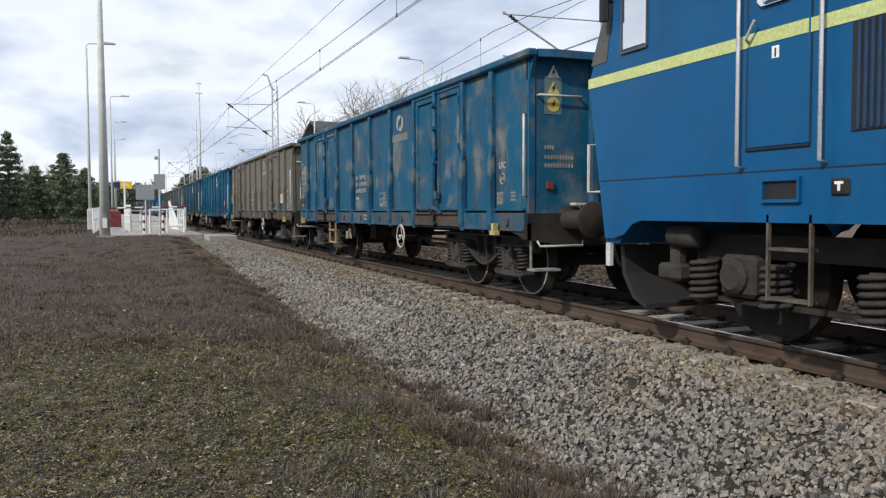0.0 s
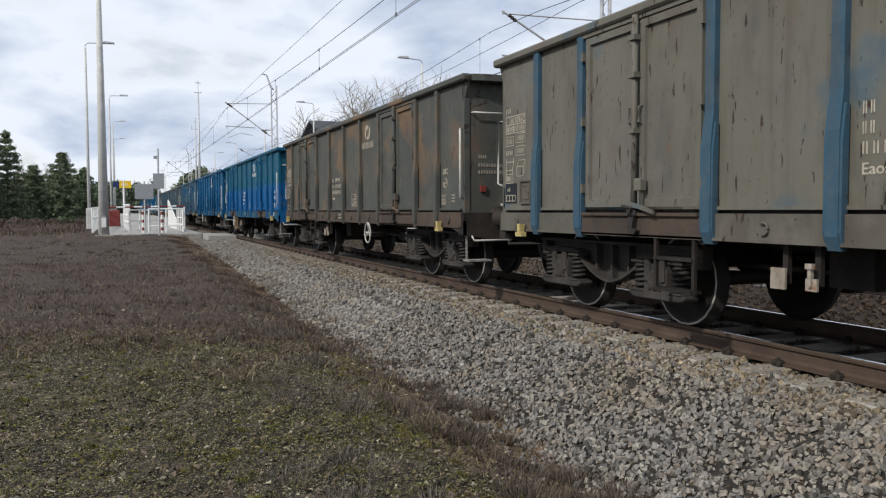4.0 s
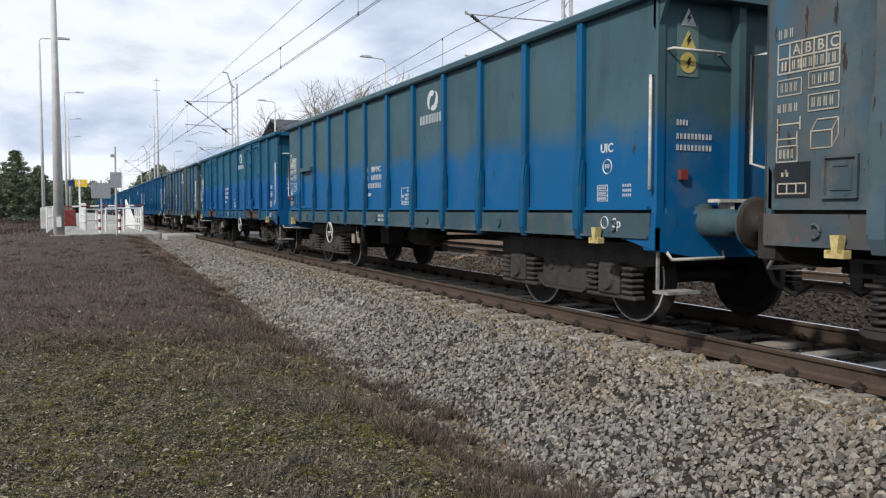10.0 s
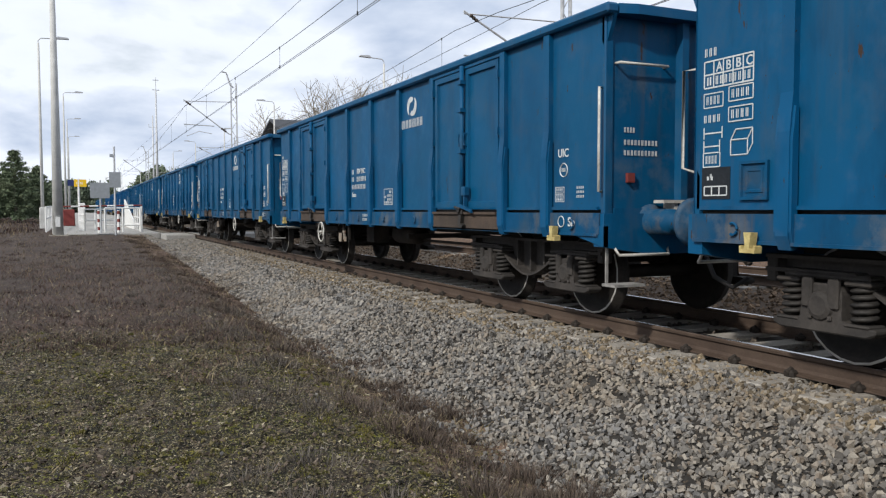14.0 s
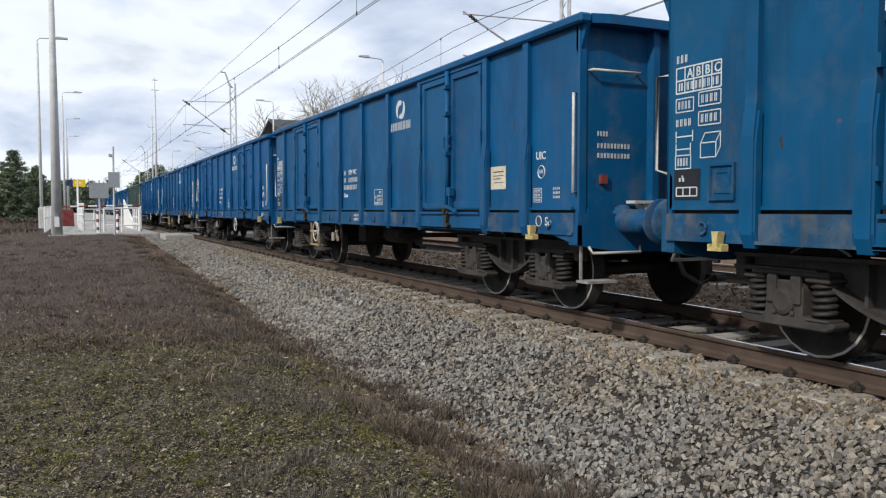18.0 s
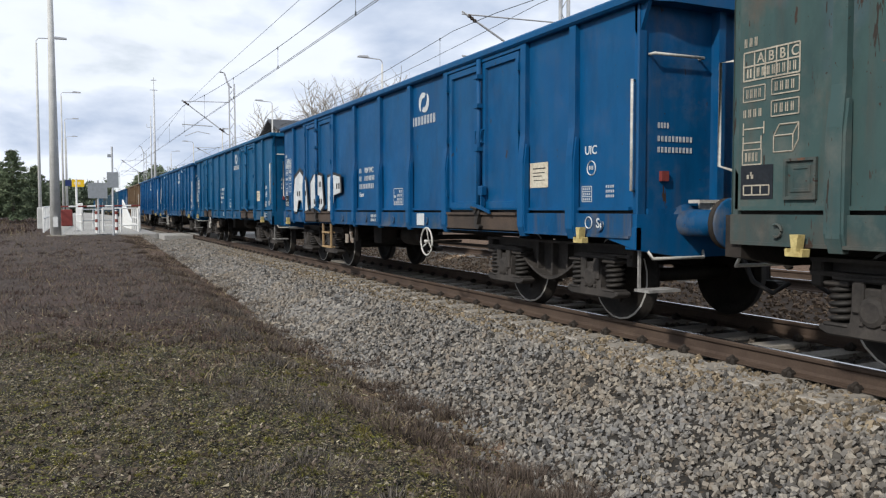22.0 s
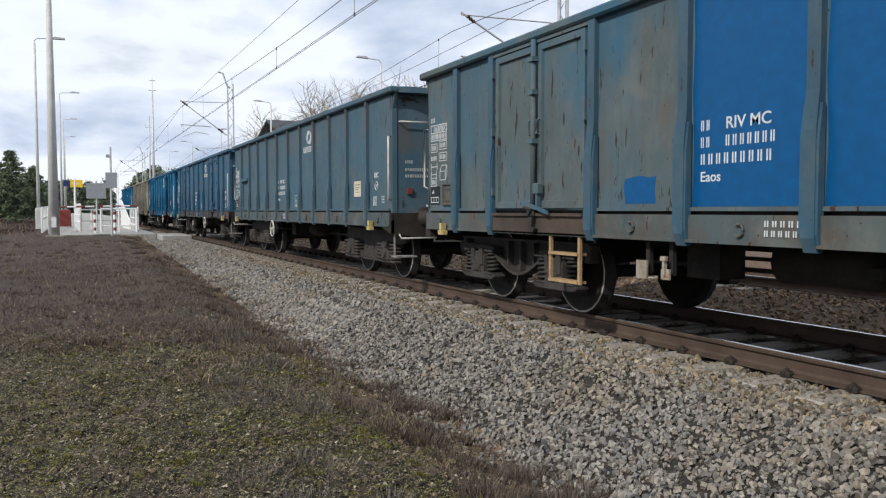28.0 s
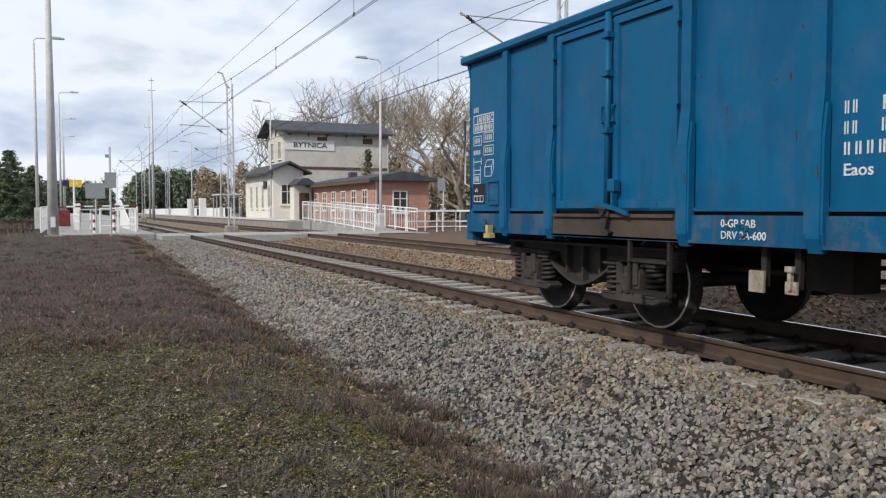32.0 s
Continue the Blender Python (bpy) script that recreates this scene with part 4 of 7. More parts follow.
def lambda_marks():
    bm = frame_bm(0.24, 0.07, 0.01, 0, 2)
    join(bm, bars_bm([(0.02, 0.12, 0.12, 1), (0.06, 0.14, 0.03, 1)], 0.03))
    return bm


def lathe_ring():
    bm = bmesh.new()
    tube(bm, [(0.055 * math.cos(a * math.pi / 9), 0.055 * math.sin(a * math.pi / 9), 0.001) for a in range(18)], 0.006, 4, closed=True)
    return bm


def brake_words():
    bm = lettering("0-GP SAB", 0.085)
    join(bm, lettering("DRV 2A-600", 0.085), pose(0, -0.0, 0) @ Matrix.Translation((0, -0.09, 0)))
    return bm


def scrawl_bm(grow=0.0):
    """Three fat sprayed shapes without any letters in them."""
    def make():
        bm = bmesh.new()
        for shape in (((0.0, 0.0), (0.12, 0.62), (0.34, 0.74), (0.58, 0.55), (0.66, 0.02), (0.46, -0.02), (0.40, 0.2), (0.26, 0.2), (0.2, -0.02)),
                      ((0.80, 0.05), (0.78, 0.5), (0.95, 0.66), (1.2, 0.6), (1.26, 0.1), (1.1, -0.04)),
                      ((1.42, 0.0), (1.42, 0.56), (1.6, 0.6), (1.82, 0.55), (1.84, 0.3), (1.62, 0.26), (1.6, 0.0))):
            cx, cy = sum(p[0] for p in shape) / len(shape), sum(p[1] for p in shape) / len(shape)
            pts = [(cx + (x - cx) * (1 + grow), cy + (y - cy) * (1 + grow)) for x, y in shape]
            prism(bm, pts, 2, 0, 0.003)
        return bm
    return make


def ladder_bm():
    bm = bmesh.new()
    for y in (-0.26, 0.26):
        box(bm, -0.016, 0.016, y - 0.018, y + 0.018, 0.42, 0.93)
    for z in (0.44, 0.72):
        box(bm, -0.035, 0.08, -0.26, 0.26, z - 0.014, z + 0.014)
    return bm


BLUE = (0.0005, 0.068, 0.166)
BRIGHT = (0.0005, 0.069, 0.200)
TEAL = (0.003, 0.076, 0.140)
FADED = (0.038, 0.090, 0.138)
BEIGE = (0.128, 0.122, 0.105)
GREYGREEN = (0.060, 0.092, 0.113)
GREEN = (0.046, 0.084, 0.086)
BROWN = (0.135, 0.088, 0.052)
GREY = (0.168, 0.158, 0.134)
DARK = (0.07, 0.075, 0.07)

# one row a wagon, from the first behind the engine: kind, base, second colour, blotch or band, wear, words
ROWS = [
    ("A", (0.005, 0.080, 0.160), (0.15, 0.155, 0.132), dict(share=0.36, size=1.7, soft=0.08, dirt=0.6), "blue open wagon with peeling beige blotches", dict(old=True, marks=M_LETTER_OLD, step_mat=M_YELSTEEL)),
    ("A", BEIGE, FADED, dict(share=0.3, size=0.7), "faded beige-grey open wagon with a blue smear", dict(old=True, marks=M_LETTER_OLD, paper=True, patches=((-4.1, 1.19, 0.9, 0.3, "TEAL"),))),
    ("A", TEAL, BLUE, dict(share=0.4), "teal-blue open wagon with a paper label", dict(paper=True, wheel_at=2.6)),
    ("A", (0.034, 0.072, 0.098), (0.012, 0.066, 0.115), dict(share=0.5, soft=0.15, dirt=0.75), "faded grey-blue open wagon with scratched doors", dict(old=True, trim=(0.015, 0.064, 0.105), step_mat=M_YELSTEEL)),
    ("A", BEIGE, TEAL, dict(share=0.33, size=0.8), "beige-grey open wagon with blue patches", dict(old=True, trim=FADED, marks=M_LETTER_OLD)),
    ("A", DARK, BROWN, dict(share=0.4, size=0.9), "dark open wagon with rusty red streaks", dict(old=True, marks=M_LETTER_OLD)),
    ("A", TEAL, BRIGHT, dict(band=2.0), "teal open wagon repainted bright blue along the bottom", dict(step_mat=M_YELSTEEL, wheel_at=3.0)),
    ("A", BLUE, None, dict(rust=0.1, dirt=0.2), "freshly painted blue open wagon", dict(grab=M_GRAB, rusty=False, wheel_at=2.1)),
    ("A", BLUE, FADED, dict(share=0.52, size=1.2), "blue open wagon with faded grey blotches", dict(old=True, wheel_at=2.5, step_mat=M_GRAB)),
    ("A", (0.105, 0.108, 0.104), (0.02, 0.085, 0.14), dict(band=1.6, soft=0.35), "grey-green open wagon turning teal along the bottom", dict(old=True, trim=FADED, marks=M_LETTER_OLD, wheel_mat=M_GRAB)),
    ("A", GREYGREEN, BEIGE, dict(share=0.35, soft=0.2), "grey-green open wagon with a blue repair patch", dict(old=True, trim=FADED, marks=M_LETTER_OLD, patches=((5.40, 1.2, 0.86, 0.46, "BRIGHT"), (3.4, 1.2, 0.7, 0.2, "BRIGHT")))),
    ("A", GREYGREEN, FADED, dict(share=0.4), "dull grey-green open wagon", dict(old=True, marks=M_LETTER_OLD)),
    ("B", (0.045, 0.095, 0.120), (0.001, 0.078, 0.205), dict(band=1.9, soft=0.12, size=1.5), "close-ribbed open wagon, grey-green above and bright blue below", dict(wheel_at=2.9, trim=(0.001, 0.076, 0.18))),
    ("A", TEAL, BRIGHT, dict(band=2.0), "teal open wagon with a bright blue lower half", dict()),
    ("A", GREYGREEN, TEAL, dict(share=0.34, size=0.6, soft=0.12), "grey open wagon with blue posts", dict(old=True, trim=BLUE, patches=((2.2, 1.3, 0.3, 0.25, "BRIGHT"),))),
    ("B", BLUE, None, dict(rust=0.15, dirt=0.2), "close-ribbed blue open wagon", dict(wheel_at=None)),
    ("A", BLUE, None, dict(rust=0.15, dirt=0.2), "plain blue open wagon", dict(rusty=True)),
    ("A", BLUE, None, dict(rust=0.12, dirt=0.2), "plain blue open wagon with clean lettering", dict(wheel_at=2.7)),
    ("A", BLUE, None, dict(rust=0.15, dirt=0.2), "plain blue open wagon", dict()),
    ("A", BLUE, None, dict(rust=0.2, dirt=0.2), "plain blue open wagon with rusty thresholds", dict()),
    ("A", BLUE, None, dict(rust=0.12, dirt=0.2), "plain blue open wagon with a cream foot ladder", dict(step_mat=M_PAPER, wheel_at=1.9, ladder_at=3.95, rusty=False)),
    ("A", BLUE, None, dict(rust=0.12, dirt=0.2), "plain blue open wagon", dict(step_mat=M_YELSTEEL, wheel_at=2.5, rusty=False)),
    ("A", (0.0005, 0.069, 0.185), None, dict(rust=0.12, dirt=0.2), "blue open wagon with a white label", dict(paper=True, wheel_at=2.6, rusty=False, step_mat=M_YELSTEEL)),
    ("A", BRIGHT, None, dict(rust=0.08, dirt=0.2), "bright blue open wagon, newly painted", dict(rusty=False, wheel_at=-2.35)),
    ("A", (0.0005, 0.068, 0.190), None, dict(rust=0.2, dirt=0.2), "bright blue open wagon with rusty thresholds", dict(step_mat=M_YELSTEEL)),
    ("A", BRIGHT, None, dict(rust=0.08, dirt=0.2), "bright blue open wagon with a white label", dict(paper=True, rusty=False, step_mat=M_PAINT)),
    ("A", GREEN, GREYGREEN, dict(share=0.3), "dark green open wagon with faded lettering", dict(old=True, marks=M_LETTER_OLD, step_mat=M_YELSTEEL, wheel_at=2.7)),
    ("A", (0.0005, 0.068, 0.190), None, dict(rust=0.1, dirt=0.2), "blue open wagon with a spray-painted scrawl", dict(paper=True, step_mat=M_YELSTEEL)),
    ("A", (0.0005, 0.073, 0.176), None, dict(rust=0.12, dirt=0.2), "blue open wagon with a paper label", dict(paper=True, wheel_at=2.7)),
    ("A", (0.0005, 0.069, 0.185), None, dict(rust=0.1, dirt=0.2, splash=1), "blue open wagon splashed with white paint", dict(step_mat=M_GRAB, wheel_at=2.35)),
    ("A", BRIGHT, None, dict(rust=0.08, dirt=0.2), "bright blue open wagon with an orange foot ladder", dict(paper=True, step_mat=M_YELSTEEL)),
    ("A", BROWN, GREYGREEN, dict(share=0.25), "rusty brown open wagon", dict(old=True, marks=M_LETTER_OLD, step_mat=M_YELSTEEL, wheel_at=2.8, patches=((4.5, 1.35, 0.5, 0.3, "TEAL"),))),
    ("A", (0.0005, 0.069, 0.185), None, dict(rust=0.12, dirt=0.2), "plain blue open wagon with rusty thresholds", dict()),
    ("A", TEAL, FADED, dict(share=0.5), "weathered teal open wagon with orange stencils", dict(old=True, marks=M_LETTER_OLD)),
    ("A", (0.085, 0.112, 0.118), (0.028, 0.09, 0.145), dict(share=0.42, size=0.9, soft=0.18), "patchwork open wagon, grey-green and bright blue", dict(old=True, trim=FADED, step_mat=M_YELSTEEL, wheel_at=None, patches=((1.19, 1.19, 1.12, 1.8, "BRIGHT"), (-0.07, 1.19, 1.12, 1.8, "BRIGHT"), (2.05, 1.22, 0.42, 0.24, "BRIGHT"), (-1.4, 1.19, 0.6, 1.1, "BRIGHT")))),
    ("B", (0.062, 0.104, 0.128), (0.04, 0.09, 0.13), dict(share=0.5, soft=0.2), "close-ribbed faded teal open wagon", dict(old=True, paper=True, wheel_at=1.2)),
    ("A", (0.022, 0.085, 0.155), FADED, dict(share=0.4, rust=0.7, soft=0.15), "worn blue open wagon with scraped paint", dict(old=True, patches=((-5.1, 1.9, 0.3, 0.6, "BRIGHT"),))),
    ("A", (0.001, 0.082, 0.175), None, dict(rust=0.1, dirt=0.2), "clean blue open wagon with a paper label", dict(paper=True)),
    ("A", GREY, BEIGE, dict(share=0.4, rust=0.7), "scraped grey open wagon with a red brake wheel", dict(old=True, marks=M_LETTER_OLD, wheel_at=2.3, wheel_mat=M_RED)),
    ("A", (0.001, 0.084, 0.195), None, dict(rust=0.25, dirt=0.2), "blue open wagon, last of the train", dict(paper=True)),
]
PATCH = {"BRIGHT": flat_mat("fresh_bright_blue_paint", BRIGHT, 0.45), "TEAL": flat_mat("fresh_teal_paint", TEAL, 0.45)}
WAGONS = []
for k, (kind, base, second, look_, words_, opts) in enumerate(ROWS):
    opts = dict(opts)
    if "patches" in opts:
        opts["patches"] = tuple((*p[:4], PATCH[p[4]]) for p in opts["patches"])
    args = dict(rust=0.45 if opts.get("old") else 0.2, dirt=0.6 if opts.get("old") else 0.2, gloss=0.6 if opts.get("old") else 0.48)
    args.update(look_)
    if "trim" in opts:
        opts["trim"] = paint_mat("post_paint_%s" % words_.split(" open")[0].replace(" ", "_"), opts["trim"], None, seed=k + 51, rust=0.3, dirt=0.5, gloss=0.5)
    if k in (0, 1, 6, 7, 10, 12, 15, 17, 22, 24, 25, 27, 29, 30, 31, 36, 37, 39):
        dirty = dict(args, dirt=max(0.45, args["dirt"]), rust=args["rust"] + 0.15)
        opts["soot"] = paint_mat("sooty_end_paint", base, second, seed=k + 131, **dirty)
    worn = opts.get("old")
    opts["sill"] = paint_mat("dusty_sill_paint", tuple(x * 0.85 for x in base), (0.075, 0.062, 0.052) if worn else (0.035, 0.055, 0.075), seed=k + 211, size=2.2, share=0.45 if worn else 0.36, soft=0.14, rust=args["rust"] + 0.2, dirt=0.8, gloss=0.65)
    args["scratch"] = 1.0 if worn else 0.0
    WAGONS.append(build_wagon(k, kind, paint_mat("wagon_paint_%s" % words_.split(" open")[0].replace(" ", "_").replace(",", ""), base, second, seed=k + 1, **args), words_, **opts))


# ---- ground ----
def hill(x, y):
    """Height of the ground beside the line."""
    lo = -0.47 + 0.05 * noise.noise((x * 0.7, y * 0.5, 1.0)) + 0.025 * noise.noise((x * 2.3, y * 2.1, 4.0))
    rise = min(1.0, max(0.0, (y - 12) / 26.0))
    lo = lo * (1 - rise) + rise * (-0.02 + 0.04 * noise.noise((x * 0.4, y * 0.3, 2.0)))
    if x < -3:
        lo += min(0.75, (-3 - x) * 0.022) * min(1, max(0, (y - 5) / 20))
    # shallow ditch at the foot of the ballast
    d = math.exp(-((x - 3.05) / 0.75) ** 2) * (1 - rise * 0.75)
    z = lo - 0.27 * d
    if x > 3.3:
        e = min(1.0, (x - 3.3) / 0.5)
        z = z * (1 - e) + e * (-0.62 if x < 13.5 else -0.62 + min(1, (x - 13.5) / 1.0) * 0.57)
    return z


def steps(start, stop, first, growth):
    """Coordinates from start outwards, each step longer than the last."""
    out, d = [], first
    v = start
    while abs(v - stop) > d:
        v += d if stop > start else -d
        out.append(v)
        d *= growth
    return out + [stop]


def lumps(x, y):
    """Clumpy moss close to the path."""
    if not (-8 < x < 3.2 and 1 < y < 18):
        return 0.0
    return min(1.0, (18 - y) / 6) * (0.032 * noise.noise((x * 4.1, y * 4.1, 9.0)) + 0.03 * noise.noise((x * 9.5, y * 9.5, 3.0)) + 0.022 * noise.noise((x * 17, y * 17, 6.0)))


def build_ground():
    bm = bmesh.new()
    xs = sorted(steps(-6.0, -420, 0.12, 1.09) + [-6 + 0.10 * i for i in range(30)] + [-3.0 + 0.04 * i for i in range(174)] + steps(3.94, 420, 0.3, 1.25) + [13.0, 13.3, 13.6, 14.05, 14.5, 15.2, 18.0, 20.5])
    ys = sorted(steps(2.0, -60, 0.5, 1.3) + [2 + 0.04 * i for i in range(150)] + [8.0 + 0.08 * i for i in range(56)] + steps(12.43, 1500, 0.09, 1.035))
    g = [[bm.verts.new((x, y, hill(x, y) + lumps(x, y))) for y in ys] for x in xs]
    for i in range(len(xs) - 1):
        for j in range(len(ys) - 1):
            bm.faces.new((g[i][j], g[i + 1][j], g[i + 1][j + 1], g[i][j + 1]))
    m, nt, b = shader("moss_and_dry_heath", 0.95)
    v = coords(nt)
    sep = node(nt, "SeparateXYZ", (0, v))
    wob = node(nt, "Math", (0, noise_tex(nt, v, 0.5, 4)), op="MULTIPLY_ADD", i1=7.0, i2=-3.5)
    yy = node(nt, "Math", (0, sep.outputs[1]), (1, wob.outputs[0]), op="ADD")
    # moss base kept near-black: shade between the cushions put into the colour
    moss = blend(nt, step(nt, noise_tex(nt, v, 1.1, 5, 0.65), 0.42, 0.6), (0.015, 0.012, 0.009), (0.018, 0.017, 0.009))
    heath = blend(nt, step(nt, noise_tex(nt, v, 0.6, 6, 0.7), 0.44, 0.56), (0.034, 0.023, 0.019), (0.058, 0.040, 0.033))
    far = step(nt, yy.outputs[0], 9.4, 11.2)
    c = blend(nt, far, moss, heath)
    c = blend(nt, step(nt, noise_tex(nt, v, 2.6, 6, 0.7), 0.50, 0.62), c, (0.062, 0.048, 0.036))
    # brown strip along the foot of the ballast
    wx = node(nt, "Math", (0, noise_tex(nt, v, 1.3, 4)), (1, sep.outputs[0]), op="ADD")
    c = blend(nt, step(nt, wx.outputs[0], 2.45, 2.95), c, (0.12, 0.078, 0.054))
    # fine grain: leaf tips; shade of holes between the cushions painted near-black
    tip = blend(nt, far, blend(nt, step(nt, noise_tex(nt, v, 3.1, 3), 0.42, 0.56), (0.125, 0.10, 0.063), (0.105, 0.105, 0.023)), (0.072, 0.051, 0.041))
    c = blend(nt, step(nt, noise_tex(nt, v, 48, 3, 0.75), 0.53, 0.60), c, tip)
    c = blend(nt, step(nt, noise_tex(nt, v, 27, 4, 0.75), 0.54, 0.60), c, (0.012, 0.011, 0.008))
    near = node(nt, "Math", (1, far), op="SUBTRACT", i0=1.0)
    speck = node(nt, "Math", (0, step(nt, noise_tex(nt, coords(nt, (1, 1, 1), (7, 3, 1)), 60, 2, 0.7), 0.61, 0.65)), (1, near.outputs[0]), op="MULTIPLY")
    c = blend(nt, speck.outputs[0], c, (0.29, 0.25, 0.165))
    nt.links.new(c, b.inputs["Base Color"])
    bump(nt, b, noise_tex(nt, v, 30, 6, 0.8), 1.0, 0.05)
    ob = mesh_ob("ground", bm, m, True)
    structure(ob, "mossy heath with dry grass beside the railway", "ground")


build_ground()


# ---- railway ----
def rail_profile(cx):
    half = [(0.075, -0.172), (0.075, -0.160), (0.02, -0.145), (0.0085, -0.12), (0.0085, -0.05), (0.032, -0.035), (0.036, -0.012), (0.026, 0.0)]
    return [(cx + x, z) for x, z in half] + [(cx - x, z) for x, z in half[::-1]]


def build_track(cx, name):
    top = thing(name, pose(0, 0, 0), "railway track with concrete sleepers and rusty rails", "railway track", "", "structure")
    for s, nm in ((-1, "rail"), (1, "rail")):
        bm = bmesh.new()
        prism(bm, rail_profile(cx + s * 0.7525), 1, -40, 700)
        part("rail", bm, M_RAIL, top, "rust-brown steel rail")
        bm = bmesh.new()
        box(bm, cx + s * 0.7525 - 0.022, cx + s * 0.7525 + 0.022, -40, 700, -0.004, 0.0012)
        part("rail_head", bm, M_RAILTOP, top, "polished running surface")
    return top


def build_bed():
    bm = bmesh.new()
    prof = [(3.05, -0.78), (3.35, -0.66), (4.25, -0.25), (4.6, -0.222), (7.45, -0.222), (8.0, -0.32), (8.8, -0.42), (9.6, -0.32), (10.2, -0.215), (13.1, -0.215), (13.4, -0.3), (14.4, -0.75)]
    ys = [-40, -10, -4, 0, 2, 4, 6, 8, 10, 13, 16, 20, 25, 30, 36, 43, 60, 90, 140, 300, 700]
    g = []
    for x, z in prof:
        row = []
        for y in ys:
            rise = min(1.0, max(0.0, (y - 12) / 26.0))
            zz = z + (0.42 * rise if x < 3.2 else 0.3 * rise if x < 3.5 else 0.0)
            row.append(bm.verts.new((x, y, zz)))
        g.append(row)
    for i in range(len(prof) - 1):
        for j in range(len(ys) - 1):
            bm.faces.new((g[i][j], g[i + 1][j], g[i + 1][j + 1], g[i][j + 1]))
    for f in bm.faces:
        c = f.calc_center_median()
        # near faces get the darkened beds, far ones the plain tan and grey
        f.material_index = (1 if c.y > 13 else 3) if c.x > 7 else 2 if c.y > 26 else 0
    ob = mesh_ob("ballast_bed", bm, [M_BED_SHADE, M_BED_TAN, M_BED_GREY, M_BED_BROWN])
    structure(ob, "bed of crushed grey stone under the rails", "ballast")


build_bed()
TRACKS = [build_track(NEAR, "track_1"), build_track(FAR, "track_2")]


def bed_z(x, y=0):
    prof = [(3.05, -0.78), (3.35, -0.66), (4.25, -0.25), (4.6, -0.222), (7.45, -0.222), (8.0, -0.32), (8.8, -0.42), (9.6, -0.32), (10.2, -0.215), (13.1, -0.215), (13.4, -0.3)]
    rise = min(1.0, max(0.0, (y - 12) / 26.0))
    lift = (0.42 * rise, 0.3 * rise)
    return float(np.interp(x, [p[0] for p in prof], [p[1] + (lift[i] if i < 2 else 0.0) for i, p in enumerate(prof)]))


def scatter_stones(name, n, area, size, material, seed, lift=0.0, dense=None, level=bed_z):
    """Broken stones: an eight-sided lump each, squashed and turned at random."""
    rng = np.random.default_rng(seed)
    v = np.array([(-1, -1, -0.6), (1, -0.9, -0.7), (0.9, 1, -0.6), (-0.9, 0.8, -0.7), (-0.8, -0.7, 0.6), (0.7, -0.9, 0.7), (0.8, 0.7, 0.55), (-0.6, 0.9, 0.7)])
    f = np.array([(0, 2, 1), (0, 3, 2), (4, 5, 6), (4, 6, 7), (0, 1, 5), (0, 5, 4), (1, 2, 6), (1, 6, 5), (2, 3, 7), (2, 7, 6), (3, 0, 4), (3, 4, 7)])
    x0, x1, y0, y1 = area
    xs = rng.uniform(x0, x1, n)
    ys = y0 + (y1 - y0) * rng.uniform(0, 1, n) ** (dense or 1.0)
    zs = np.array([level(a, b) for a, b in zip(xs, ys)]) + rng.uniform(-0.026, 0.024, n) + lift
    sc = rng.uniform(size[0], size[1], (n, 1, 1)) * rng.uniform(0.55, 1.25, (n, 1, 3)) * rng.uniform(0.6, 1.2, (n, 8, 3))
    p = v[None] * sc
    a = rng.uniform(0, 2 * np.pi, (n, 3))
    for i, (u, w) in enumerate(((0, 1), (1, 2), (0, 2))):
        c, s = np.cos(a[:, i])[:, None], np.sin(a[:, i])[:, None]
        pu, pw = p[:, :, u] * c - p[:, :, w] * s, p[:, :, u] * s + p[:, :, w] * c
        p[:, :, u], p[:, :, w] = pu, pw
    p += np.stack([xs, ys, zs], 1)[:, None, :]
    me = bpy.data.meshes.new(name)
    nv, nf = n * 8, n * 12
    me.vertices.add(nv)
    me.vertices.foreach_set("co", p.reshape(-1).astype(np.float32))
    idx = (f[None] + (np.arange(n) * 8)[:, None, None]).reshape(-1).astype(np.int32)
    me.loops.add(nf * 3)
    me.loops.foreach_set("vertex_index", idx)
    me.polygons.add(nf)
    me.polygons.foreach_set("loop_start", np.arange(0, nf * 3, 3, dtype=np.int32))
    me.polygons.foreach_set("loop_total", np.full(nf, 3, dtype=np.int32))
    me.polygons.foreach_set("use_smooth", np.zeros(nf, dtype=bool))
    me.update(calc_edges=True)
    me.materials.append(material)
    ob = new(name, me)
    return tagged(ob, "loose crushed stones of the ballast", "ballast stones", "", "stuff")


scatter_stones("ballast_stones", 22500, (3.0, 5.12, 1.5, 11), (0.013, 0.0265), M_STONE, 1, 0.008, 1.25)
scatter_stones("ballast_stones", 8000, (2.95, 4.9, 26, 62), (0.03, 0.05), M_STONE, 9, 0.012, 1.1, lambda a, b: max(bed_z(a, b), hill(a, b)))
scatter_stones("ballast_stones", 11000, (2.95, 3.95, 11, 44), (0.026, 0.045), M_STONE, 8, 0.012, 1.2, lambda a, b: max(bed_z(a, b), hill(a, b)))
scatter_stones("ballast_stones", 20000, (3.3, 5.12, 11, 42), (0.02, 0.036), M_STONE, 2, 0, 1.15)
scatter_stones("ballast_stones", 9000, (4.35, 5.18, 1.5, 30), (0.014, 0.029), M_STONE_OCHRE, 3, 0.011, 1.2)
scatter_stones("ballast_stones", 9000, (5.32, 6.72, 2, 40), (0.014, 0.03), M_STONE_SHADED, 4, -0.012, 1.3)
scatter_stones("ballast_stones", 16000, (6.9, 10.9, 4, 40), (0.02, 0.038), M_STONE_BROWN, 5, 0.004, 1.35)
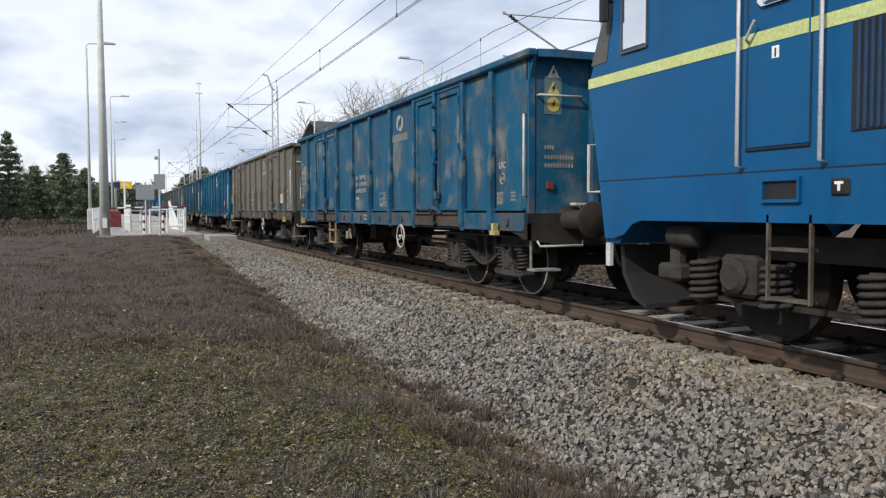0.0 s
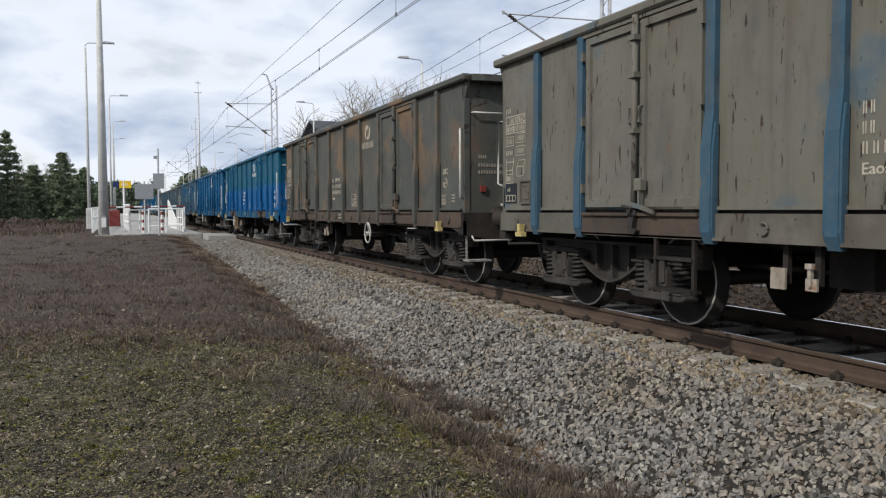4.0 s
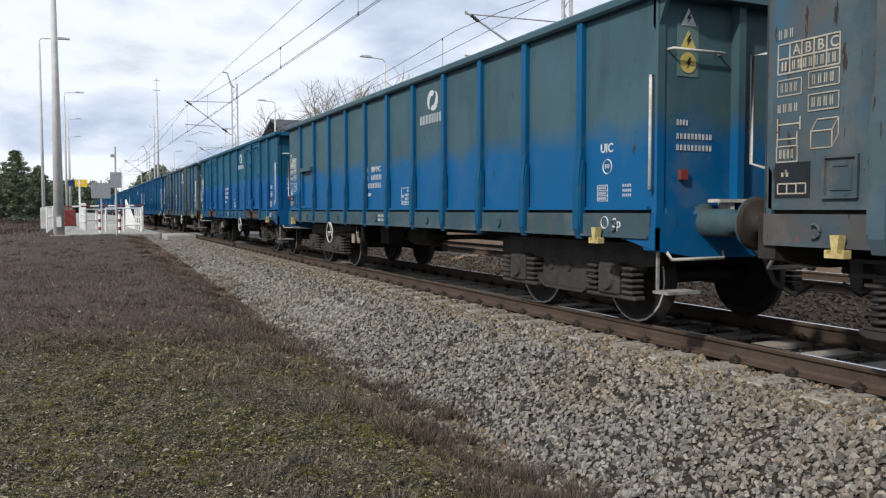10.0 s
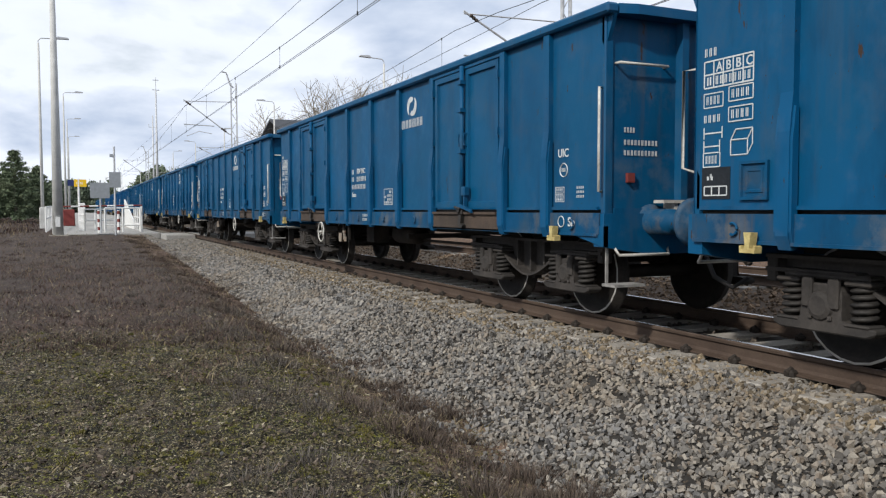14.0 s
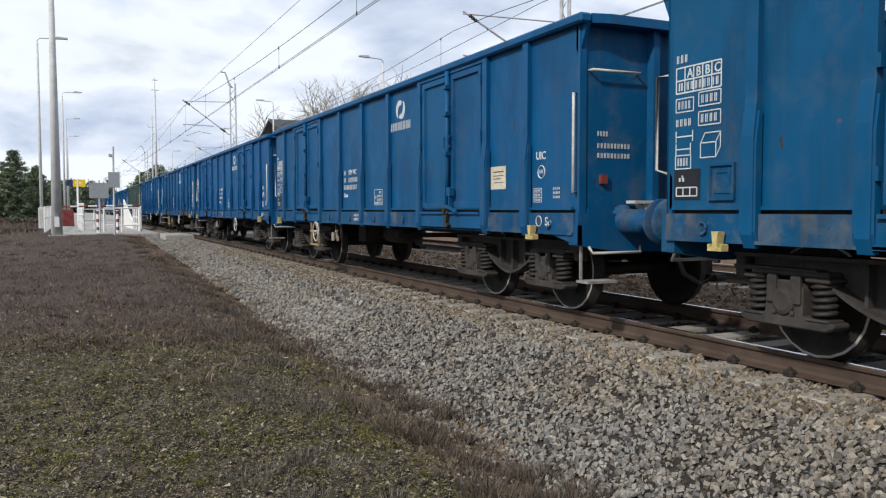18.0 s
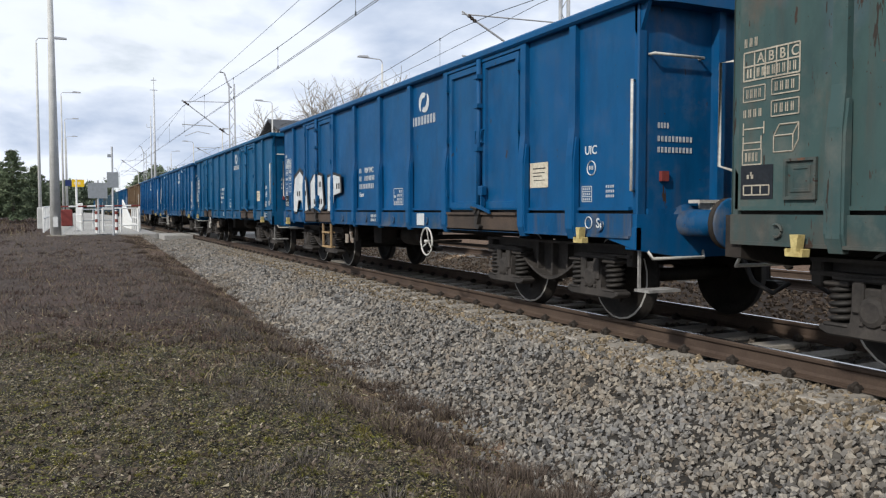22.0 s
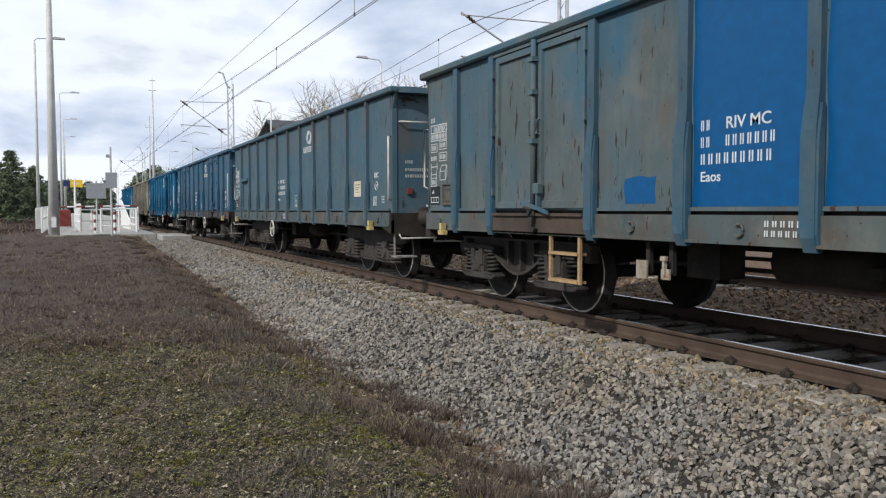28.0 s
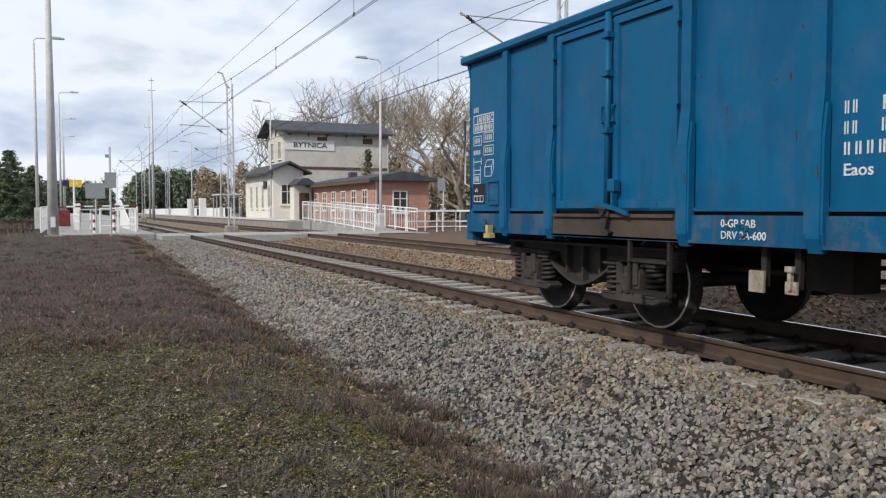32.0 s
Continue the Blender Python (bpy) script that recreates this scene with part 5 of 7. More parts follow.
scatter_stones("ballast_stones", 1500, (2.75, 3.2, 1.8, 14), (0.012, 0.026), M_STONE, 6, 0.0, 1.2, lambda a, b: hill(a, b) + 0.01)


def build_sleepers():
    """Concrete sleepers half buried in the stone; the near ones one by one, the rest joined."""
    for ti, (cx, y_first, n_near) in enumerate(((NEAR, 9.926 - 0.6 * 14, 90), (FAR, 10.1, 60))):
        bm = bmesh.new()
        prism(bm, [(-0.15, -0.40), (0.15, -0.40), (0.125, -0.182), (-0.125, -0.182)], 0, -1.3, 1.3)
        bmesh.ops.bevel(bm, geom=[e for e in bm.edges if e.calc_length() < 0.4], offset=0.012, segments=1, affect="EDGES")
        one = part("sleeper", bm, M_CONC, TRACKS[ti], "weathered concrete sleeper")
        one.matrix_basis = pose(cx, y_first, 0)
        for i in range(1, n_near):
            again(one, TRACKS[ti], pose(cx, y_first + 0.6 * i, 0))
        rest = bmesh.new()
        for i in range(n_near, n_near + 260):
            y = y_first + 0.6 * i
            box(rest, cx - 1.3, cx + 1.3, y - 0.13, y + 0.13, -0.3, -0.185)
        tagged(part("sleepers_far", rest, M_CONC, TRACKS[ti]), kind="stuff")
        if ti == 0:
            for s in (-1, 1):
                bm = bmesh.new()
                bevel_box(bm, -0.035, 0.05, -0.05, 0.05, -0.19, -0.125, 0.018)
                tube(bm, [(-0.045, 0, -0.15), (0.02, 0, -0.12)], 0.022, 8)
                clip = part("rail_clip", bm, M_UNDER, TRACKS[0], "rusty spring clip")
                x = cx - 0.7525 - 0.085 if s < 0 else cx + 0.7525 - 0.085
                clip.matrix_basis = pose(x, y_first, 0)
                for i in range(1, 80 if s < 0 else 60):
                    again(clip, TRACKS[0], pose(x, y_first + 0.6 * i, 0))


build_sleepers()
# ---- engine at the head of the train ----
M_ENGINE = paint_mat("engine_blue_enamel", (0.003, 0.080, 0.212), (0.003, 0.070, 0.188), seed=91, size=0.5, share=0.4, soft=0.2, rust=0.0, dirt=0.1, gloss=0.3)
M_STRIPE = rough_mat("engine_yellow_stripe", (0.58, 0.64, 0.27), (0.50, 0.56, 0.23), 3, 40, 0.45, 0, 0.05)
M_LADDER = rough_mat("dirty_cream_steel", (0.13, 0.11, 0.085), (0.06, 0.05, 0.038), 7, 50, 0.7, 0, 0.2)
# mirror-bright panes: reflected sky stands in for sky seen through the cab
M_GLASS = shader("window_glass_mirror", 0.05)[0]
M_GLASS.node_tree.nodes["Principled BSDF"].inputs["Base Color"].default_value = (0.72, 0.75, 0.76, 1)
M_GLASS.node_tree.nodes["Principled BSDF"].inputs["Metallic"].default_value = 1.0
M_LOUVRE = rough_mat("louvre_violet_grey", (0.022, 0.06, 0.13), (0.016, 0.05, 0.11), 3, 30, 0.6, 0, 0.1)
M_ROOF = rough_mat("engine_roof_dark_grey", (0.08, 0.085, 0.09), (0.12, 0.12, 0.12), 2, 30, 0.7, 0.2)


M_GEAR = rough_mat("dusty_brown_running_gear", (0.06, 0.053, 0.047), (0.034, 0.031, 0.029), 6, 40, 0.8, 0.1, 0.4)


def build_engine():
    """Six-axle electric engine; origin on the rail top under its middle; its rear cab towards +y."""
    e = thing("locomotive", pose(NEAR, 0, 0), "blue electric locomotive with a pale yellow waist stripe", "locomotive")
    X = 1.49
    end = [(8.78, 0.83), (9.0, 0.83), (9.32, 2.45), (8.98, 3.2), (6.5 + 2.2, 3.6), (6.2 + 2.2, 3.9)]
    bm = bmesh.new()
    prof = [(-9.0, 0.83), (-8.6, 0.83), (-8.5, 1.0), (-8.4, 1.11), (8.38, 1.11), (8.53, 1.07), (8.67, 0.96), *end, (-8.4, 3.9), (-8.7, 3.6), (-8.98, 3.2), (-9.32, 2.45)]
    prism(bm, prof, 0, -X, X)
    bmesh.ops.bevel(bm, geom=[ed for ed in bm.edges if abs(ed.verts[0].co.x - ed.verts[1].co.x) < 0.01 and ed.verts[0].co.z > 0.8 and abs(ed.verts[0].co.y) > 8.3], offset=0.05, segments=3, affect="EDGES")
    part("body", bm, M_ENGINE, e, "blue enamelled body with rounded nose")
    bm = bmesh.new()
    box(bm, -X - 0.006, -X + 0.01, -9.0, 9.27, 2.405, 2.505)
    part("waist_stripe", bm, M_STRIPE, e, "pale yellow waist stripe")
    bm = bmesh.new()
    box(bm, -X - 0.003, -X + 0.01, -8.4, 9.05, 1.445, 1.455)
    part("body_seam", bm, M_BLACK, e)
    # cab side window and windscreen
    bm = bmesh.new()
    bevel_box(bm, -X - 0.012, -X + 0.02, 8.31, 8.68, 2.68, 3.45, 0.02)
    win = part("cab_window", bm, M_GLASS, e, "cab side window with rounded corners")
    for a in (8.28, 8.675):
        bm = bmesh.new()
        box(bm, -X - 0.016, -X + 0.01, a + 0.006, a + 0.022, 2.66, 3.48)
        part("window_frame", bm, M_ROOF, win)
    bm = bmesh.new()
    box(bm, -X - 0.021, -X + 0.01, 8.286, 8.697, 2.655, 2.675)
    part("window_sill", bm, M_ROOF, win)
    bm = bmesh.new()
    prism(bm, [(9.26, 2.62), (9.31, 2.65), (8.99, 3.17), (8.80, 3.56), (8.74, 3.54)], 0, -X + 0.08, -0.08)
    part("windscreen", bm, M_GLASS, e, "slanting windscreen")
    part("corner_pillar", prism(bmesh.new(), [(8.95, 2.63), (9.22, 2.63), (8.93, 3.22), (8.86, 3.4), (8.79, 3.4)], 0, -X - 0.006, -X + 0.01), M_ROOF, e, "dark windscreen corner")
    bm = bmesh.new()
    tube(bm, [(-X - 0.10, 8.85, 3.0), (-X - 0.10, 8.85, 3.4)], 0.05, 6)
    tube(bm, [(-X + 0.02, 8.85, 3.2), (-X - 0.10, 8.85, 3.2)], 0.015, 6)
    part("mirror", bm, M_BLACK, e)
    # door
    bm = bmesh.new()
    bevel_box(bm, -X - 0.012, -X + 0.01, 6.42, 7.02, 1.63, 3.6, 0.006)
    door = part("cab_door", bm, M_ENGINE, e, "blue cab door")
    bm = bmesh.new()
    bevel_box(bm, -X - 0.02, -X, 6.56, 6.90, 2.68, 3.4, 0.04)
    part("door_window", bm, M_GLASS, door)
    bm = bmesh.new()
    box(bm, -X - 0.018, -X, 6.41, 7.03, 1.612, 1.628)
    part("door_sill", bm, M_BLACK, door)
    for a in (6.405, 7.025):
        part("door_seam", box(bmesh.new(), -X - 0.003, -X + 0.01, a, a + 0.012, 1.63, 3.6), M_BLACK, door)
    part("stripe_on_door", box(bmesh.new(), -X - 0.016, -X, 6.43, 7.01, 2.405, 2.505), M_STRIPE, door)
    bm = bmesh.new()
    tube(bm, [(-X - 0.02, 7.0, 2.44), (-X - 0.07, 6.98, 2.46), (-X - 0.08, 6.88, 2.58)], 0.013, 6)
    part("door_handle", bm, M_GALV, door)
    bm = bmesh.new()
    box(bm, -X - 0.015, -X, 6.70, 6.77, 2.28, 2.37)
    plate_ = part("cab_number_plate", bm, M_WHITE, door, "white enamel plate with a black 1")
    part("cab_number", lettering("1", 0.09), M_BLACK, plate_).matrix_basis = on_side(6.755, 2.29, -X - 0.019)
    for y in (7.06, 6.27):
        bm = bmesh.new()
        tube(bm, [(-X, y, 1.48), (-X - 0.07, y, 1.50), (-X - 0.07, y, 3.45), (-X, y, 3.5)], 0.015, 8)
        part("handrail", bm, M_GALV, e, "bright steel door handrail", True)
    # louvre: slats
    lou = part("louvre", box(bmesh.new(), -X - 0.01, -X + 0.01, 4.2, 6.07, 1.68, 2.42 - 0.02), M_BLACK, e, "dark side louvre")
    bm = bmesh.new()
    prism(bm, [(-X - 0.022, -0.018), (-X - 0.005, -0.018), (-X - 0.005, 0.016), (-X - 0.014, 0.012)], 2, 1.69, 2.39)
    first = None
    for i in range(36):
        if first is None:
            first = part("slat", bm, M_LOUVRE, lou)
            first.matrix_basis = pose(0, 4.23 + 0.051 * i, 0)
        else:
            again(first, lou, pose(0, 4.23 + 0.051 * i, 0))
    # flat black plate painted in for the shade of a step recess
    bm = bmesh.new()
    box(bm, -X - 0.003, -X + 0.02, 6.50, 6.83, 1.235, 1.37)
    recess = part("recess_shade_plate", bm, M_BLACK, e, "black plate as the shade in a step recess")
    part("recess_rim", boxes((-X - 0.03, -X + 0.01, 6.48, 6.85, 1.37, 1.395), (-X - 0.03, -X + 0.01, 6.48, 6.85, 1.21, 1.235), (-X - 0.03, -X + 0.01, 6.83, 6.85, 1.235, 1.37), (-X - 0.03, -X + 0.01, 6.48, 6.50, 1.235, 1.37))(), M_ENGINE, recess)
    bm = bmesh.new()
    bevel_box(bm, -X - 0.02, -X + 0.0, 6.07, 6.22, 1.255, 1.37, 0.01)
    part("jack_plate", bm, M_UNDER, e)
    bm = bmesh.new()
    box(bm, -X - 0.026, -X - 0.018, 6.11, 6.18, 1.33, 1.35)
    box(bm, -X - 0.026, -X - 0.018, 6.135, 6.155, 1.285, 1.33)
    part("jack_mark", bm, M_WHITE, e)
    bm = bmesh.new()
    tube(bm, [(-X + 0.2, 9.2, 1.35), (-X + 0.1, 9.42, 1.35), (-X + 0.1, 9.42, 1.85), (-X + 0.2, 9.3, 1.85)], 0.018, 6)
    part("end_grab_iron", bm, M_GRAB, e)
    bm = bmesh.new()
    box(bm, -X + 0.05, X - 0.05, -8.6, 8.3, 3.9, 4.0)
    part("roof", bm, M_ROOF, e, "dark grey roof")
    # running gear
    for s in (-1, 1):
        yc = s * 5.65
        bg = bmesh.new()
        for q in (-1, 1):
            x0, x1 = sorted((q * 1.0, q * 1.1))
            prism(bg, [(yc - 2.4, 0.95), (yc - 2.4, 0.72), (yc - 2.25, 0.55), (yc - 1.95, 0.55), (yc - 1.7, 0.75), (yc - 0.4, 0.75), (yc - 0.2, 0.6), (yc + 0.2, 0.6), (yc + 0.4, 0.75), (yc + 1.7, 0.75), (yc + 1.95, 0.55), (yc + 2.25, 0.55), (yc + 2.4, 0.72), (yc + 2.4, 0.95)], 0, x0, x1)
        box(bg, -1.0, 1.0, yc - 0.3, yc + 0.3, 0.5, 1.1)
        b = part("bogie", bg, M_UNDER, e, "black three-axle bogie frame")
        for a in (-1.75, 0, 1.75):
            bm = bmesh.new()
            for q in (-0.75, 0.75):
                lathe(bm, [(q - 0.07, 0.1), (q - 0.06, 0.58), (q + 0.06, 0.60), (q + 0.07, 0.1)], (0, 0, 0), 28)
            lathe(bm, [(-1.0, 0.08), (1.0, 0.08)], (0, 0, 0), 10)
            part("wheelset", bm, M_WHEEL, b).matrix_basis = pose(0, yc + a, 0.6)
            bm = bmesh.new()
            bevel_box(bm, -1.24, -1.06, -0.2, 0.2, 0.42, 0.78, 0.04)
            lathe(bm, [(-1.31, 0.11), (-1.27, 0.15), (-1.2, 0.16)], (0, 0, 0.6), 16)
            part("axle_box", bm, M_GEAR, b).matrix_basis = pose(0, yc + a, 0)
            for d in (-0.42, 0.42):
                put("coil_spring", kit("big_coil", lambda: coil_bm(0.12, 0.024, 0.36, 0.72, 6), M_GEAR, True), b, pose(-1.2, yc + a + d, 0), "heavy coil spring")
        for dy in (2.35, -2.35):
            bm = bmesh.new()
            lathe(bm, [(0, 0.09), (0.02, 0.11), (0.34, 0.11), (0.36, 0.07)], (0, 0, 0), 14)
            o = part("brake_cylinder", bm, M_GEAR, b, "brake cylinder", True)
            o.matrix_basis = Matrix.Translation((-1.24, yc + dy - 0.15, 0.92)) @ pose(0, 0, 0, 0, 0, 90)
            bm = bmesh.new()
            bevel_box(bm, -1.26, -1.14, yc + dy + 0.12, yc + dy + 0.26, 0.62, 1.0, 0.03)
            bevel_box(bm, -1.28, -1.12, yc + dy + 0.08, yc + dy + 0.4, 0.5, 0.66, 0.03)
            part("brake_hanger", bm, M_GEAR, b)
        bm = bmesh.new()
        box(bm, -1.16, -1.08, yc - 2.2, yc + 2.2, 0.36, 0.40)
        part("brake_rod", bm, M_UNDER, b)
    lad = part("ladder_rails", boxes((-X, -X + 0.03, 6.388, 6.410, 0.47, 1.12), (-X, -X + 0.03, 6.79, 6.812, 0.47, 1.12))(), M_LADDER, e, "dirty cream ladder")
    for z in (0.49, 0.865):
        part("rung", boxes((-X, -X + 0.10, 6.415, 6.785, z - 0.014, z + 0.01))(), M_LADDER, lad)
    for s in (-1, 1):
        bm = bmesh.new()
        prism(bm, [(9.0, 0.80), (8.95, 0.5), (8.78, 0.28), (8.56, 0.2), (8.56, 0.24), (8.74, 0.31), (8.89, 0.52), (8.93, 0.80)], 0, -1.28, 1.28)
        o = part("snow_plough", bm, M_HOSE, e)
        o.matrix_basis = pose(0, 0, 0, 0, 0, 0 if s > 0 else 180)
        for x in (-0.875, 0.875):
            put("buffer", Kit.data["buffer"], e, Matrix.Translation((x, s * 8.96, 1.04)) @ pose(0, 0, 0, 0, 0, 90 if s > 0 else -90))
    bm = bmesh.new()
    box(bm, -X + 0.02, -X + 0.06, 8.9, 8.97, 0.6, 0.83)
    part("end_step", bm, M_GRAB, e)
    return e


ENGINE = build_engine()


def engine_rows():
    walk(ENGINE, [(t, pose(NEAR, -2.2 - run(t), 0)) for t in range(33)])


# ---- posts, signs, wires ----
def pole(name, x, y, z0, z1, r0, r1, mat_, label, category, group="", seg=10):
    t = thing(name, pose(x, y, z0), label, category, group)
    bm = bmesh.new()
    tube(bm, [(0, 0, 0), (0, 0, (z1 - z0) * 0.5), (0, 0, z1 - z0)], r0, seg, False, r1)
    part("post", bm, mat_, t, "", True)
    return t


def lamp_post(x, y, z0, z1, arm, base=True, r=0.09):
    """Street lamp: tapered post, horizontal arm along x and a flat lamp head."""
    t = pole("street_lamp", x, y, z0, z1, r, r * 0.6, M_POLE, "grey street lamp with a flat head", "street lamp", "lamps of the station")
    h = z1 - z0
    s = 1 if arm > 0 else -1
    bm = bmesh.new()
    tube(bm, [(0, 0, h - 0.1), (0, 0, h + 0.12), (s * 0.12, 0, h + 0.25), (arm, 0, h + 0.3)], 0.03, 6)
    part("arm", bm, M_GALV, t)
    bm = bmesh.new()
    prism(bm, [(arm - s * 0.35, h + 0.27), (arm + s * 0.35, h + 0.29), (arm + s * 0.33, h + 0.36), (arm - s * 0.2, h + 0.39)], 1, -0.13, 0.13)
    part("lamp_head", bm, M_GALV, t, "flat pale lamp head")
    if base:
        bm = bmesh.new()
        bevel_box(bm, -0.16, 0.16, -0.16, 0.16, -0.15, 1.0, 0.03)
        part("base_box", bm, M_POLE, t)
    return t


big = pole("telecom_mast", -0.6, 40, -0.1, 13.5, 0.235, 0.085, M_POLE, "tall tapered grey concrete mast", "mast")
bm = bmesh.new()
bevel_box(bm, -0.42, 0.42, -0.4, 0.4, -0.2, 0.12, 0.04)
part("footing", bm, M_CONC, big, "pale concrete footing")
bm = bmesh.new()
box(bm, -0.1, 0.1, -0.27, -0.22, 0.5, 0.95)
part("label_plate", bm, M_WHITE, big)
lamp_post(-1.45, 48, 0.3, 10.1, 1.15)
lamp_post(-0.45, 70, 0.12, 10.2, 1.1)
lamp_post(-0.3, 92, 0.0, 10.4, 1.0)
lamp_post(-0.25, 114, 0.0, 10.4, 1.0)
lamp_post(16.0, 42, 0.0, 9.3, -1.1)
lamp_post(14.45, 62, 0.5, 9.3, -1.0)
lamp_post(13.7, 80, 0.5, 8.8, 0.25)
lamp_post(13.0, 95, 0.5, 8.7, -0.9)
lamp_post(13.3, 120, 0.5, 9.3, 0.9)
lamp_post(13.3, 150, 0.5, 9.3, -0.9)
lamp_post(13.3, 180, 0.5, 9.3, -0.9)

light_mast = pole("lighting_mast", 8.8, 95, 0.0, 14.6, 0.17, 0.08, M_GALV, "tall steel lighting mast between the tracks", "mast")
for z, w in ((14.6, 0.4), (15.7, 0.3)):
    bm = bmesh.new()
    box(bm, -w, w, -0.04, 0.04, z - 0.04, z + 0.04)
    part("crossarm", bm, M_GALV, light_mast)
bm = bmesh.new()
tube(bm, [(0, 0, 14.6), (0, 0, 16.0)], 0.03, 6)
part("spike", bm, M_GALV, light_mast)
m2 = pole("signal_mast", 9.75, 110, 0.0, 13.4, 0.12, 0.08, M_GALV, "thin steel mast with a side bracket", "mast")
bm = bmesh.new()
tube(bm, [(0.3, 0, 11.9), (-0.5, 0, 11.9), (-0.5, 0, 12.3)], 0.04, 6)
part("bracket", bm, M_GALV, m2)


def lattice_mast(x, y, reach, top=8.6, hook=True):
    """Overhead-line mast: two channels with lacing, and a bracket of reach metres along x."""
    t = thing("overhead_line_mast", pose(x, y, 0), "grey lattice overhead-line mast with a bracket", "mast", "overhead-line masts")
    for a in (-0.16, 0.16):
        bm = bmesh.new()
        box(bm, a - 0.03, a + 0.03, -0.07, 0.07, 0.0, top)
        part("channel", bm, M_GALV, t)
    n = 16
    for i in range(n):
        z0, z1 = 0.3 + (top - 0.5) * i / n, 0.3 + (top - 0.5) * (i + 1) / n
        s = 1 if i % 2 else -1
        bm = bmesh.new()
        tube(bm, [(-0.16 * s, 0, z0), (0.16 * s, 0, z1)], 0.018, 4)
        part("lacing_bar", bm, M_GALV, t)
    bm = bmesh.new()
    bevel_box(bm, -0.35, 0.35, -0.35, 0.35, -0.5, 0.25, 0.04)
    part("footing", bm, M_CONC, t)
    s = 1 if reach > 0 else -1
    bm = bmesh.new()
    tube(bm, [(s * 0.16, 0, 5.6), (s * 0.3, 0, 5.62), (reach, 0, 7.5)], 0.035, 6)
    part("stay_tube", bm, M_GALV, t)
    bm = bmesh.new()
    tube(bm, [(s * 0.16, 0, 7.5), (reach, 0, 7.42)], 0.025, 6)
    part("top_tie", bm, M_GALV, t)
    bm = bmesh.new()
    tube(bm, [(reach * 0.4, 0, 6.05), (reach, 0, 6.1)], 0.03, 6)
    tube(bm, [(reach * 0.98, 0, 6.1), (reach * 0.98, 0, 5.95)], 0.02, 5)
    tube(bm, [(reach * 0.45, 0, 5.6), (reach * 0.7, 0, 5.72), (reach * 0.95, 0, 5.42)], 0.02, 5)
    part("registration_arm", bm, M_GALV, t)
    for q in (0.12, 0.9):
        bm = bmesh.new()
        zz = 5.62 + (7.5 - 5.62) * q
        lathe(bm, [(-0.18, 0.03), (-0.12, 0.07), (-0.05, 0.04), (0, 0.07), (0.05, 0.04), (0.12, 0.07), (0.18, 0.03)], (0, 0, 0), 8)
        o = part("insulator", bm, M_RUSTSILL, t, "brown ribbed insulator")
        o.matrix_basis = Matrix.Translation((s * 0.3 + (reach - s * 0.3) * q, 0, zz)) @ pose(0, 0, 0, 0, -34 * s, 0)
    if hook:
        bm = bmesh.new()
        tube(bm, [(0, 0, top - 0.25), (s * 0.2, 0, top - 0.1), (s * 0.42, 0, 9.2), (s * 0.7, 0, 9.25)], 0.05, 6)
        part("feeder_hook", bm, M_GALV, t)
    return t


for y in (48, 108, 168, 228):
    lattice_mast(8.8, y, -2.85)
for y in (23, 83, 143):
    lattice_mast(15.4, y, -3.9, 8.6, False)


def wire(name, x, pts_y, z_at, r, label):
    bm = bmesh.new()
    tube(bm, [(x, y, z_at(y)) for y in pts_y], r, 4)
    ob = mesh_ob(name, bm, M_WIRE)
    return tagged(ob, label, "overhead wire", "overhead wires")


def sag(first, span, high, low):
    def f(y):
        u = ((y - first) / span) % 1.0
        return low + (high - low) * (2 * u - 1) ** 2
    return f


YS = [-24 + 3 * i for i in range(110)]
for cx, first in ((NEAR, 48), (FAR, 23)):
    car = sag(first - 240, 60, 7.15, 6.2)
    for off in (-0.03, 0.03):
        wire("contact_wire", cx + off, (-24, 300), lambda y: 5.63, 0.009, "grooved copper contact wire over the track")
    wire("carrier_wire", cx, YS, car, 0.011, "sagging copper carrier wire over the track")
    for i in range(40):
        y = -20 + 7.5 * i
        bm = bmesh.new()
        tube(bm, [(cx, y, 5.63), (cx, y, car(y))], 0.006, 4)
        tube(bm, [(cx, y, 5.60), (cx, y, 5.70)], 0.02, 4)
        tube(bm, [(cx, y, car(y) - 0.06), (cx, y, car(y) + 0.03)], 0.02, 4)
        tagged(mesh_ob("dropper_wire", bm, M_WIRE), "thin dropper between carrier and contact wire", "dropper wire", "droppers of the overhead line")
wire("feeder_wire", 8.15, YS, sag(48 - 240, 60, 9.3, 9.2), 0.012, "bare feeder wire on the mast tops")
wire("feeder_wire", 15.0, YS, sag(23 - 240, 60, 8.4, 7.7), 0.012, "bare feeder wire beside the second track")


def sign(name, x, y, z0, post_h, plates, post_mat, label, r=0.035):
    """A road sign seen from the back or front: plates are (x0, x1, z0, z1, material, word)."""
    t = thing(name, pose(x, y, z0), label, "sign")
    bm = bmesh.new()
    tube(bm, [(0, 0, 0), (0, 0, post_h)], r, 8)
    part("post", bm, post_mat, t)
    for a, b, c, d, mm, nm in plates:
        bm = bmesh.new()
        bevel_box(bm, a, b, -0.05, -0.035, c, d, 0.004)
        part(nm, bm, mm, t)
    return t


sign("crossing_sign", 1.25, 42, -0.1, 2.7, ((-0.45, 0.42, 1.83, 2.58, M_GREYSIGN, "sign_back"),), M_GALV, "grey back of a square sign on a thin post", 0.04)
